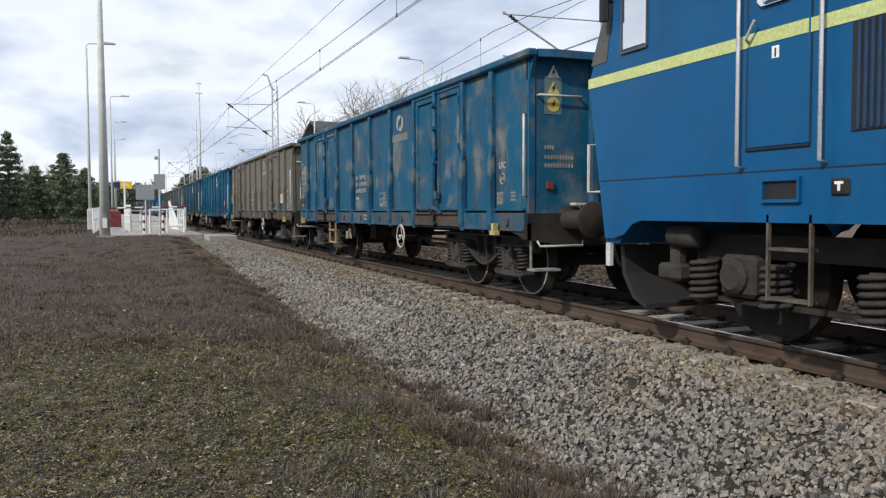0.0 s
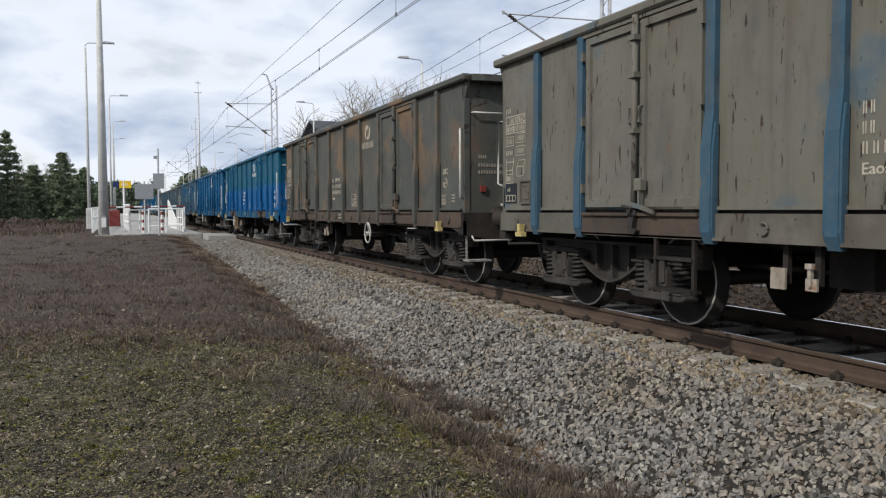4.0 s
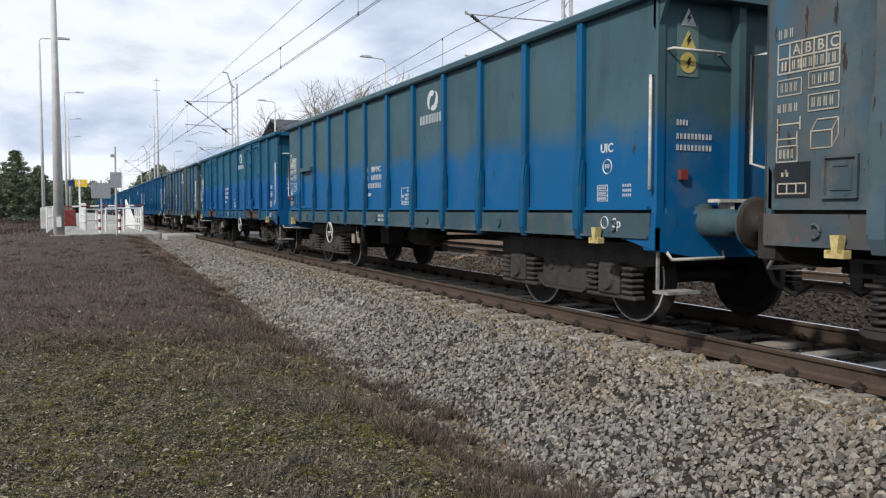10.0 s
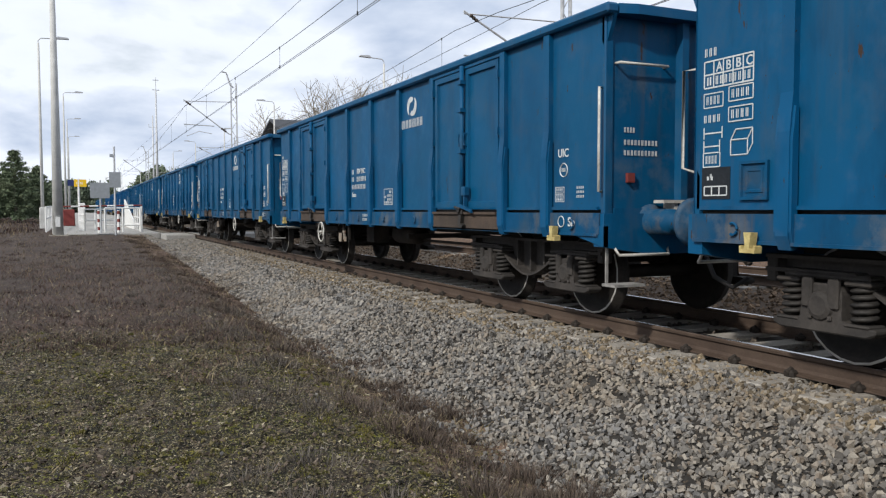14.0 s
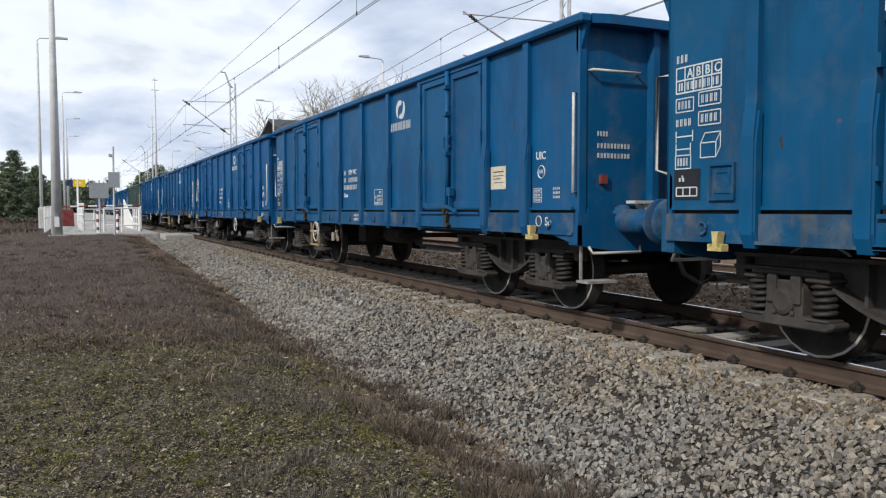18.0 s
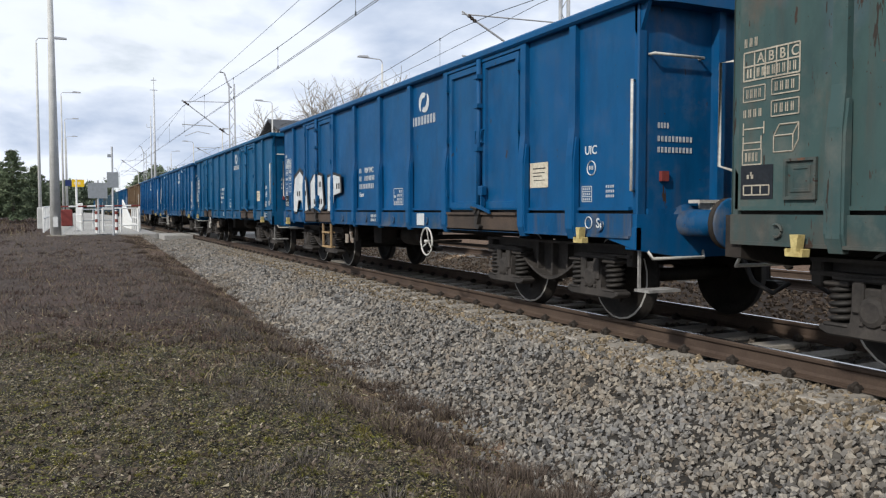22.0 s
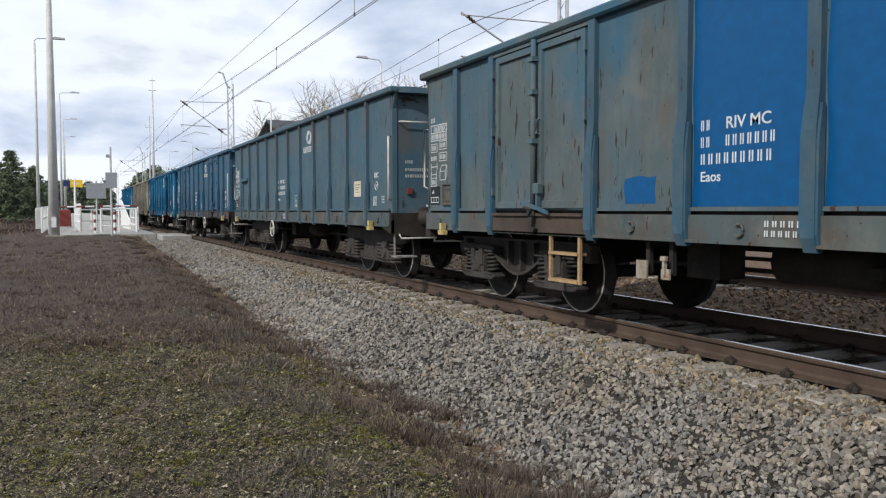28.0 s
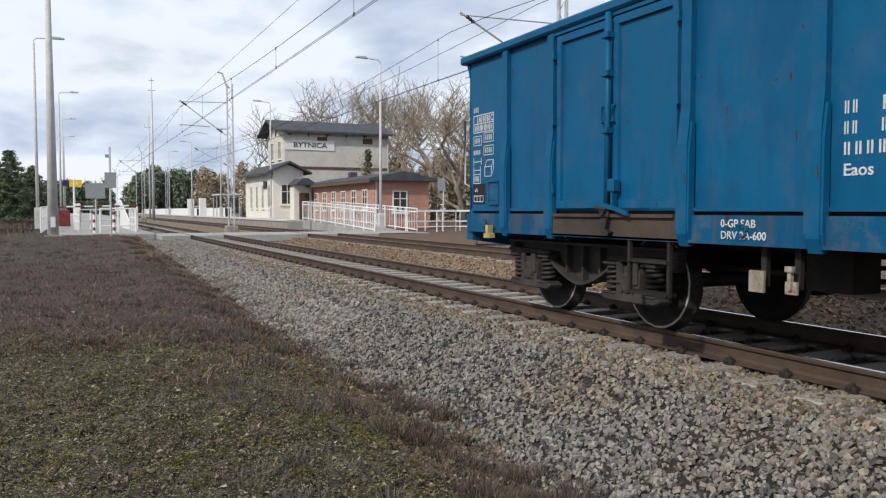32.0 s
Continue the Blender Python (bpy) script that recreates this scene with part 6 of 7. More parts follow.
sign("crossing_sign", 1.82, 40, -0.1, 4.2, ((-0.24, 0.26, 2.3, 3.02, M_GREYSIGN, "sign_back"), (-0.2, -0.05, 3.7, 3.85, M_GREYSIGN, "small_plate")), M_GALV, "tall thin post with grey sign backs", 0.045)
t = sign("platform_sign", 0.43, 60, 0.3, 3.0, ((-0.28, 0.5, 2.45, 2.95, M_YELLOW, "yellow_plate"), (-0.68, -0.3, 2.5, 2.92, M_NAVY, "navy_plate")), M_WHITE, "yellow and navy platform sign on a white post", 0.07)
bm = bars_bm([(-0.15, 2.62, 0.5, 2)], 0.16)
o = part("sign_marks", bm, M_WHITE, t)
o.matrix_basis = Matrix.Translation((0, -0.054, 0)) @ pose(0, 0, 0, 90, 0, 0)


# ---- crossing, platform ramps, railings ----
def railing(name, pts, h, mat_, label, gap=1.4, rails=(1.0, 0.55), r=0.03, infill=0):
    """A tubular railing along pts: each post a part, each rail a part."""
    t = thing(name, pose(0, 0, 0), label, "railing", "railings of the station")
    pts = [Vector(p) for p in pts]
    first = {}
    for a, b in zip(pts, pts[1:]):
        n = max(1, round((b - a).length / gap))
        for i in range(n + 1):
            p = a.lerp(b, i / n)
            if "p" not in first:
                bm = bmesh.new()
                tube(bm, [(0, 0, 0), (0, 0, h)], r, 6)
                first["p"] = part("post", bm, mat_, t)
                first["p"].matrix_basis = Matrix.Translation(p)
            else:
                again(first["p"], t, Matrix.Translation(p))
        if infill:
            m = round((b - a).length / infill)
            for i in range(m + 1):
                p = a.lerp(b, i / m)
                if "b" not in first:
                    bm = bmesh.new()
                    tube(bm, [(0, 0, 0.12), (0, 0, h - 0.02)], 0.014, 4)
                    first["b"] = part("baluster", bm, mat_, t)
                    first["b"].matrix_basis = Matrix.Translation(p)
                else:
                    again(first["b"], t, Matrix.Translation(p))
        for f in rails:
            bm = bmesh.new()
            tube(bm, [a + Vector((0, 0, h * f)), b + Vector((0, 0, h * f))], r * 0.9, 6)
            part("rail", bm, mat_, t)
    return t


# paved foot crossing
M_PAVE = rough_mat("grey_concrete_paving", (0.33, 0.32, 0.30), (0.42, 0.41, 0.385), 1.2, 25, 0.9, 0, 0.15)
bm = bmesh.new()
bevel_box(bm, -0.7, 3.9, 41, 62, -0.25, 0.03, 0.02)
structure(mesh_ob("pavement", bm, M_PAVE), "grey concrete path to the platform", "pavement")
bm = bmesh.new()
bevel_box(bm, 3.9, 5.2, 38.5, 42.5, -0.25, -0.005, 0.02)
bevel_box(bm, 5.32, 6.73, 38.5, 42.5, -0.25, -0.005, 0.02)
bevel_box(bm, 6.85, 10.8, 38.5, 42.5, -0.35, -0.005, 0.02)
bevel_box(bm, 10.95, 12.35, 38.5, 42.5, -0.25, -0.005, 0.02)
bevel_box(bm, 12.48, 17.2, 38.0, 42.5, -0.35, -0.005, 0.02)
structure(mesh_ob("crossing_deck", bm, M_PAVE), "concrete foot crossing over both tracks", "crossing")
# near platform with its ramp and white parapet
bm = bmesh.new()
prism(bm, [(56, -0.3), (56, 0.02), (74, 0.55), (300, 0.55), (300, -0.3)], 0, 0.2, 4.25)
structure(mesh_ob("platform_1", bm, M_PAVE), "low concrete platform with a ramp", "platform")
par = thing("ramp_parapet", pose(3.3, 50, 0), "white sloping ramp parapet beside the track", "parapet")
for i in range(9):
    bm = bmesh.new()
    a, b = i * 1.0, i * 1.0 + 0.96
    prism(bm, [(a, 0.0), (a, 0.45 + 0.16 * a), (b, 0.45 + 0.16 * b), (b, 0.0)], 0, -0.04, 0.04)
    part("panel", bm, M_WHITE, par)
railing("railing", [(3.3, 46, 0), (3.3, 50, 0.0)], 1.25, M_WHITE, "white tubular railing at the crossing", 1.3, (1.0, 0.6, 0.3), 0.04)
railing("railing", [(3.2, 44, 0), (1.5, 44, 0)], 1.25, M_WHITE, "white tubular barrier across the path", 0.85, (1.0, 0.3), 0.045)
railing("railing", [(0.6, 47, 0), (2.2, 48.5, 0)], 1.2, M_WHITE, "white tubular barrier on the path", 0.8, (1.0, 0.5), 0.045)
railing("railing", [(0.35, 50, 0), (0.6, 47, 0)], 1.5, M_WHITE, "white sloping handrail on the path", 0.8, (1.0, 0.6, 0.35), 0.045)
railing("railing", [(-1.2, 44, 0.05), (-0.9, 60, 0.2), (-0.9, 76, 0.5)], 1.25, M_WHITE, "white tubular railing along the path", 1.6, (1.0, 0.55), 0.045)
for x, y in ((1.2, 43.2), (2.1, 43.0)):
    t = thing("barrier_post", pose(x, y, -0.05), "white post with red bands", "post", "banded barrier posts")
    bm = bmesh.new()
    tube(bm, [(0, 0, 0), (0, 0, 1.2)], 0.07, 8)
    part("post", bm, M_WHITE, t)
    for z in (0.2, 0.6, 1.0):
        bm = bmesh.new()
        tube(bm, [(0, 0, z), (0, 0, z + 0.16)], 0.075, 8)
        part("red_band", bm, M_RED, t)
t = thing("barrier_bar", pose(0, 44.2, 0), "white and red barrier bar over the path", "barrier")
for i in range(10):
    bm = bmesh.new()
    tube(bm, [(-0.9 + 0.42 * i, 0, 1.32 + 0.008 * i), (-0.9 + 0.42 * (i + 1), 0, 1.32 + 0.008 * (i + 1))], 0.045, 6)
    part("bar_segment", bm, M_RED if i % 2 else M_WHITE, t)
for x in (-0.88, 3.28):
    bm = bmesh.new()
    tube(bm, [(x, 0, -0.05), (x, 0, 1.36)], 0.05, 6)
    part("support", bm, M_WHITE, t)
t = thing("dust_bin", pose(-0.2, 58, 0.1), "red bin beside the platform path", "bin")
bm = bmesh.new()
bevel_box(bm, -0.35, 0.35, -0.3, 0.3, 0, 1.1, 0.05)
part("bin_body", bm, M_RED, t)
# far platform
bm = bmesh.new()
box(bm, 13.4, 16.4, 52.6, 320, -0.4, 0.42)
structure(mesh_ob("platform_2", bm, M_PAVE), "long platform beside the second track", "platform")
edge = thing("platform_edge", pose(0, 0, 0), "pale concrete edge slabs of the platform", "platform edge", "", "structure")
bm = bmesh.new()
bevel_box(bm, 13.28, 14.3, 0.02, 1.98, 0.40, 0.53, 0.015)
first = None
for i in range(100):
    if first is None:
        first = part("edge_slab", bm, M_WHITE if False else M_POLE, edge)
        first.matrix_basis = pose(0, 52.6, 0)
    else:
        again(first, edge, pose(0, 52.6 + 2 * i, 0))
bm = bmesh.new()
box(bm, 13.36, 13.40, 52.6, 320, -0.3, 0.40)
structure(mesh_ob("platform_face", bm, M_CONC), "concrete face under the platform edge", "platform face")
# low white wall behind the platform
wall = thing("platform_wall", pose(16.4, 84, 0.4), "long low white wall behind the platform", "wall")
bm = bmesh.new()
bevel_box(bm, -0.08, 0.08, 0.03, 5.97, 0, 1.05, 0.02)
first = None
for i in range(24):
    if first is None:
        first = part("wall_panel", bm, M_WHITE, wall)
    else:
        again(first, wall, pose(0, 6 * i, 0))
    bm2 = bmesh.new()
# platform shelter and bins
sh = thing("waiting_shelter", pose(14.9, 84, 0.42), "small glazed waiting shelter with a flat roof", "shelter")
bm = bmesh.new()
bevel_box(bm, -1.1, 1.1, -2.2, 2.2, 2.25, 2.4, 0.03)
part("roof", bm, M_POLE, sh)
for x in (-0.95, 0.95):
    for y in (-2, 0, 2):
        bm = bmesh.new()
        box(bm, x - 0.04, x + 0.04, y - 0.04, y + 0.04, 0, 2.25)
        part("post", bm, M_GALV, sh)
bm = bmesh.new()
box(bm, 0.9, 0.93, -1.95, 1.95, 0.3, 2.0)
part("back_pane", bm, M_GLASS, sh)
for x, y in ((14.3, 80), (14.6, 101)):
    t = thing("dust_bin", pose(x, y, 0.42), "dark bin on the platform", "bin", "platform bins")
    bm = bmesh.new()
    tube(bm, [(0, 0, 0), (0, 0, 0.95)], 0.25, 10)
    part("bin_body", bm, M_BLACK, t)
for x, y in ((14.6, 108), (14.9, 100)):
    t = thing("ticket_pillar", pose(x, y, 0.42), "white square pillar on the platform", "pillar", "platform pillars")
    bm = bmesh.new()
    bevel_box(bm, -0.4, 0.4, -0.3, 0.3, 0, 2.2, 0.04)
    part("pillar_body", bm, M_WHITE, t)
# ramp of the far platform with white railings
bm = bmesh.new()
prism(bm, [(38, -0.35), (38, 0.0), (52.6, 0.53), (52.6, -0.35)], 0, 14.4, 16.4)
structure(mesh_ob("platform_ramp", bm, M_PAVE), "concrete ramp up to the platform", "ramp")
railing("ramp_railing", [(14.4, 52.6, 0.5), (14.4, 47, 0.33), (14.5, 39, 0.0)], 1.25, M_WHITE, "white railing with bars along the ramp", 1.6, (1.0, 0.85, 0.12), 0.035, 0.28)
railing("ramp_railing", [(16.4, 52.6, 0.5), (16.4, 47, 0.33), (16.5, 38, 0.0)], 1.25, M_WHITE, "white railing with bars along the ramp", 1.6, (1.0, 0.85, 0.12), 0.035, 0.35)
railing("ramp_railing", [(16.5, 38, 0.0), (19.0, 38.5, 0.0), (21, 36.5, 0.0), (24, 36.5, 0.0)], 1.15, M_WHITE, "white tubular railing past the ramp", 1.3, (1.0, 0.5, 0.25), 0.035)
railing("ramp_railing", [(17.0, 40.5, 0.0), (20.0, 40.0, 0.0), (23, 39.0, 0.0)], 1.1, M_WHITE, "white tubular railing behind the path", 1.1, (1.0, 0.5), 0.035)
sign("path_sign", 18.3, 38.6, 0, 2.9, ((-0.35, 0.1, 2.2, 2.85, M_GREYSIGN, "sign_back"),), M_GALV, "grey sign on a post by the railings", 0.04)


# ---- station building ----
M_RENDER = rough_mat("weathered_cream_render", (0.74, 0.71, 0.63), (0.82, 0.79, 0.72), 0.7, 18, 0.9, 0, 0.2, 0.01, (0.62, 0.585, 0.51))
# M_RENDER toned down to grey: shade on the station wall put into colour
M_RENDER_SHADE = rough_mat("shaded_grey_render", (0.58, 0.55, 0.50), (0.68, 0.65, 0.59), 0.7, 18, 0.9, 0, 0.2, 0.01, (0.46, 0.435, 0.39))
M_BRICK = shader("red_brickwork", 0.9)[0]
nt = M_BRICK.node_tree
sw = node(nt, "SeparateXYZ", (0, coords(nt)))
ad = node(nt, "Math", (0, sw.outputs[0]), (1, sw.outputs[1]), op="ADD")
cb = node(nt, "CombineXYZ", (0, ad.outputs[0]), (1, sw.outputs[2]))
br = node(nt, "TexBrick", (0, cb.outputs[0]))
br.inputs["Color1"].default_value, br.inputs["Color2"].default_value, br.inputs["Mortar"].default_value = (0.38, 0.165, 0.12, 1), (0.29, 0.12, 0.088, 1), (0.42, 0.36, 0.31, 1)
br.inputs["Scale"].default_value, br.inputs["Brick Width"].default_value, br.inputs["Row Height"].default_value, br.inputs["Mortar Size"].default_value = 1.0, 0.25, 0.075, 0.008
nt.links.new(br.outputs[0], nt.nodes["Principled BSDF"].inputs["Base Color"])
M_FELT = rough_mat("dark_roofing_felt", (0.055, 0.06, 0.07), (0.085, 0.09, 0.10), 1.5, 20, 0.85, 0, 0.2)
M_PANE = shader("old_window_glass", 0.12)[0]
M_PANE.node_tree.nodes["Principled BSDF"].inputs["Base Color"].default_value = (0.03, 0.035, 0.04, 1)
M_OLDWOOD = rough_mat("brown_painted_wood", (0.10, 0.06, 0.04), (0.14, 0.09, 0.06), 3, 30, 0.7)


def window(parent, m, w, h, name="window"):
    """A window in a wall: frame proud of the wall, pane set back, glazing bars, sill. Lies in x-z, facing -y."""
    bm = bmesh.new()
    for a, b, c, d in ((-w / 2, -w / 2 + 0.07, 0, h), (w / 2 - 0.07, w / 2, 0, h), (-w / 2 + 0.07, w / 2 - 0.07, h - 0.07, h), (-w / 2 + 0.07, w / 2 - 0.07, 0, 0.07), (-0.025, 0.025, 0.07, h - 0.07), (-w / 2 + 0.07, w / 2 - 0.07, h * 0.62, h * 0.62 + 0.05)):
        box(bm, a, b, -0.05, 0.02, c, d)
    f = part(name, bm, M_RENDER, parent)
    f.matrix_basis = m
    part("pane", box(bmesh.new(), -w / 2 + 0.05, w / 2 - 0.05, -0.012, 0.01, 0.05, h - 0.05), M_PANE, f)
    part("sill", box(bmesh.new(), -w / 2 - 0.08, w / 2 + 0.08, -0.12, 0.02, -0.08, 0.0), M_RENDER, f)
    return f


def build_station():
    s = thing("station_building", pose(0, 0, 0), "cream rendered two-storey station house with dark felt roof", "station building")
    X0, X1, Y0, Y1, Z0, ZE = 16.9, 26.4, 67.3, 73.6, 0.3, 7.9
    bm = bmesh.new()
    prism(bm, [(Y0, Z0), (Y1, Z0), (Y1, ZE), ((Y0 + Y1) / 2, ZE + 1.05), (Y0, ZE)], 0, X0, X1)
    part("wall", bm, M_RENDER_SHADE, s, "stained cream rendered wall, shade put into its grey tone")
    for sg in (-1, 1):
        bm = bmesh.new()
        yc = (Y0 + Y1) / 2
        e = Y0 - 0.55 if sg < 0 else Y1 + 0.55
        prism(bm, [(e, ZE - 0.10), (yc, ZE + 1.10), (yc, ZE + 1.28), (e, ZE + 0.08)], 0, X0 - 0.9, X1 + 0.5)
        part("roof", bm, M_FELT, s, "dark felt roof slope")
    for x in (17.3, 19, 20.7, 22.4, 24.1, 25.8):
        bm = bmesh.new()
        box(bm, x - 0.06, x + 0.06, Y0 - 0.5, Y0, ZE - 0.30, ZE - 0.12)
        part("eaves_bracket", bm, M_OLDWOOD, s)
    for x in (20.2, 24.4):
        bm = bmesh.new()
        box(bm, x - 0.45, x + 0.45, Y0 - 0.02, Y0 + 0.02, ZE - 0.85, ZE - 0.35)
        part("attic_vent", bm, M_OLDWOOD, s)
    bm = bmesh.new()
    box(bm, X0, X1, Y0 - 0.06, Y0, 4.75, 4.95)
    part("string_course", bm, M_OLDWOOD, s)
    board = part("name_board", bevel_box(bmesh.new(), X0 + 0.05, X0 + 4.4, Y0 - 0.06, Y0 - 0.02, 6.35, 7.2, 0.01), M_WHITE, s, "white station name board lettered BYTNICA")
    o = part("name_letters", lettering("BYTNICA", 0.58, 0.02), M_ROOF, board)
    bb = [v.co.x for v in o.data.vertices]
    o.matrix_basis = Matrix.Translation((X0 + 2.2 - (max(bb) - min(bb)) * 0.62, Y0 - 0.07, 6.6)) @ pose(0, 0, 0, 90, 0, 0) @ Matrix.Diagonal((1.24, 1, 1, 1))
    # face towards the track
    for y, z in ((69.0, 5.6), (71.7, 5.6), (69.0, 2.0), (71.7, 2.0)):
        window(s, Matrix.Translation((X0 - 0.01, y, z)) @ pose(0, 0, 0, 0, 0, -90), 1.0, 1.6)
    lathe(bm := bmesh.new(), [(-0.03, 0.3), (0.03, 0.3)], (X0 - 0.02, 70.45, 8.0), 16)
    part("gable_opening", bm, M_OLDWOOD, s)
    bm = bmesh.new()
    tube(bm, [(X1 - 0.1, Y0 - 0.1, 0.3), (X1 - 0.1, Y0 - 0.1, ZE)], 0.06, 6)
    part("downpipe", bm, M_GALV, s)
    # low wing towards the platform, with its own gable
    bm = bmesh.new()
    prism(bm, [(13.9 + 0.6, 0.4), (16.9, 0.4), (16.9, 4.2), (15.7, 4.75), (14.5, 4.2)], 1, 61.5, 72)
    part("wing_wall", bm, M_RENDER, s, "sunlit cream wing wall")
    for sg in (-1, 1):
        bm = bmesh.new()
        e = 15.7 + sg * 1.75
        prism(bm, [(e, 3.98), (15.7, 4.85), (15.7, 5.0), (e, 4.14)], 1, 60.9, 72.5)
        part("wing_roof", bm, M_FELT, s)
    for y in (62.8, 65.0, 67.2, 69.4):
        window(s, Matrix.Translation((14.49, y, 1.3)) @ pose(0, 0, 0, 0, 0, -90), 0.8, 1.9)
    window(s, pose(15.6, 61.49, 1.6), 1.0, 1.6)
    bm = bmesh.new()
    box(bm, 14.42, 14.48, 63.5, 64.6, 2.9, 3.5)
    part("wing_sign", bm, M_BLACK, s)
    # porch
    bm = bmesh.new()
    prism(bm, [(15.6, 3.1), (17.4, 3.1), (16.6, 3.6), (16.2, 3.6)], 1, 59.0, 62.0)
    part("porch_roof", bm, M_FELT, s)
    bm = bmesh.new()
    box(bm, 15.8, 17.2, 60.2, 61.5, 0.4, 3.1)
    part("porch_wall", bm, M_RENDER, s)
    part("porch_door", box(bmesh.new(), 16.2, 17.0, 60.17, 60.2, 0.42, 2.5), M_OLDWOOD, s)
    return s


build_station()


def build_annex():
    """Long low building along the platform path."""
    s = thing("brick_annex", pose(0, 0, 0), "low red brick outbuilding with a dark shallow roof", "outbuilding")
    X0, X1, Y0, Y1, Z1 = 17.3, 21.0, 46.5, 61.0, 3.0
    part("wall", box(bmesh.new(), X0, X1, Y0, Y1, 0.0, Z1), M_BRICK, s, "red brick wall")
    bm = bmesh.new()
    prism(bm, [(X0 - 0.5, Z1 + 0.0), (X0 - 0.5, Z1 + 0.14), (19.1, Z1 + 0.62), (X1 + 0.5, Z1 + 0.14), (X1 + 0.5, Z1 + 0.0)], 1, Y0 - 0.5, Y1 + 0.3)
    part("roof", bm, M_FELT, s, "dark felt roof")
    for y in (48.2, 50.4, 52.6, 54.8, 57.0, 59.2):
        window(s, Matrix.Translation((X0 - 0.01, y, 1.15)) @ pose(0, 0, 0, 0, 0, -90), 0.95, 1.35)
    window(s, pose(19.0, Y0 - 0.01, 1.0), 1.0, 1.4)
    part("downpipe", box(bmesh.new(), X0 + 0.05, X0 + 0.14, Y0 - 0.1, Y0 - 0.01, 0.0, Z1), M_GALV, s)
    part("chimney", box(bmesh.new(), 18.8, 19.3, 55.5, 56.1, Z1 + 0.4, Z1 + 0.95), M_FELT, s)
    part("fascia", box(bmesh.new(), X0 - 0.52, X0 - 0.48, Y0 - 0.5, Y1 + 0.3, Z1 - 0.12, Z1 + 0.05), M_OLDWOOD, s)
    return s


build_annex()
# ---- trees and heath ----
M_BARK = rough_mat("grey_brown_bark", (0.20, 0.175, 0.14), (0.13, 0.112, 0.09), 3, 20, 0.95, 0, 0.5)
M_TWIG = rough_mat("bare_twigs_brown", (0.34, 0.29, 0.22), (0.22, 0.188, 0.145), 3, 20, 0.95, 0, 0.3)
M_NEEDLE = rough_mat("pine_needles_dark_green", (0.11, 0.15, 0.085), (0.17, 0.205, 0.12), 0.8, 6, 0.85, 0, 0.3, 0.02, None, True)
M_NEEDLE_FAR = rough_mat("far_pine_wood", (0.16, 0.20, 0.14), (0.22, 0.26, 0.17), 0.2, 3, 0.9, 0, 0.3, 0.05, None, True)
M_BARE_FAR = rough_mat("far_bare_wood", (0.50, 0.42, 0.30), (0.38, 0.315, 0.225), 0.2, 3, 0.9, 0, 0.3, 0.05, None, True)


def bare_tree(x, y, z, height, seed, spread_=0.5, label="leafless broad tree with grey-brown limbs"):
    """Recursive limbs; trunk and crown are separate parts."""
    rng = random.Random(seed)
    t = thing("bare_tree", pose(x, y, z), label, "tree", "bare trees behind the station")
    trunk, crown = bmesh.new(), bmesh.new()

    def grow(bm, p, d, length, r, level):
        pts = [p]
        q = p.copy()
        dd = d.copy()
        n = 4 if level < 3 else 3
        for i in range(n):
            dd = (dd + Vector((rng.gauss(0, 0.16), rng.gauss(0, 0.16), rng.gauss(0.09, 0.1)))).normalized()
            q = q + dd * (length / n)
            pts.append(q.copy())
        tube(bm, pts, r, 5 if level < 2 else 3, False, r * 0.55)
        if level >= 5 or length < 0.3:
            return
        kids = rng.randint(3, 4) if level < 3 else 4
        for i in range(kids):
            at = pts[-1] if i == 0 else pts[rng.randint(max(1, n - 3), n)]
            side = Vector((rng.gauss(0, 1), rng.gauss(0, 1), rng.gauss(0.3, 0.5))).normalized()
            nd = (dd * (1 - spread_) + side * spread_ * 1.2).normalized()
            grow(crown, at, nd, length * rng.uniform(0.66, 0.86), r * (0.67 if i == 0 else 0.50), level + 1)
    grow(trunk, Vector((0, 0, 0)), Vector((rng.gauss(0, 0.06), rng.gauss(0, 0.06), 1)).normalized(), height * 0.30, height * 0.021, 0)
    tall = max(v.co.z for v in crown.verts) / height
    for bm in (trunk, crown):
        bmesh.ops.scale(bm, vec=(1 / tall, 1 / tall, 1 / tall), verts=bm.verts)
    part("trunk", trunk, M_BARK, t, "", True)
    part("crown", crown, M_TWIG, t, "net of bare branches")
    return t


for i, (x, y, h) in enumerate(((21.7, 92, 13.6), (25.4, 95, 14.0), (29.2, 90, 17.5), (32.6, 90, 17.5), (35.2, 84, 16.5), (33.0, 72, 15.5), (35.5, 68, 15), (30.5, 60, 12.5), (30.2, 52, 11.5), (28.0, 46, 9.5), (36, 60, 13), (40, 75, 15))):
    bare_tree(x, y, 0.0, h, 40 + i)


bare_tree(22.6, 62.5, 0.3, 5.8, 77, 0.55, "slim leafless tree before the station wall")


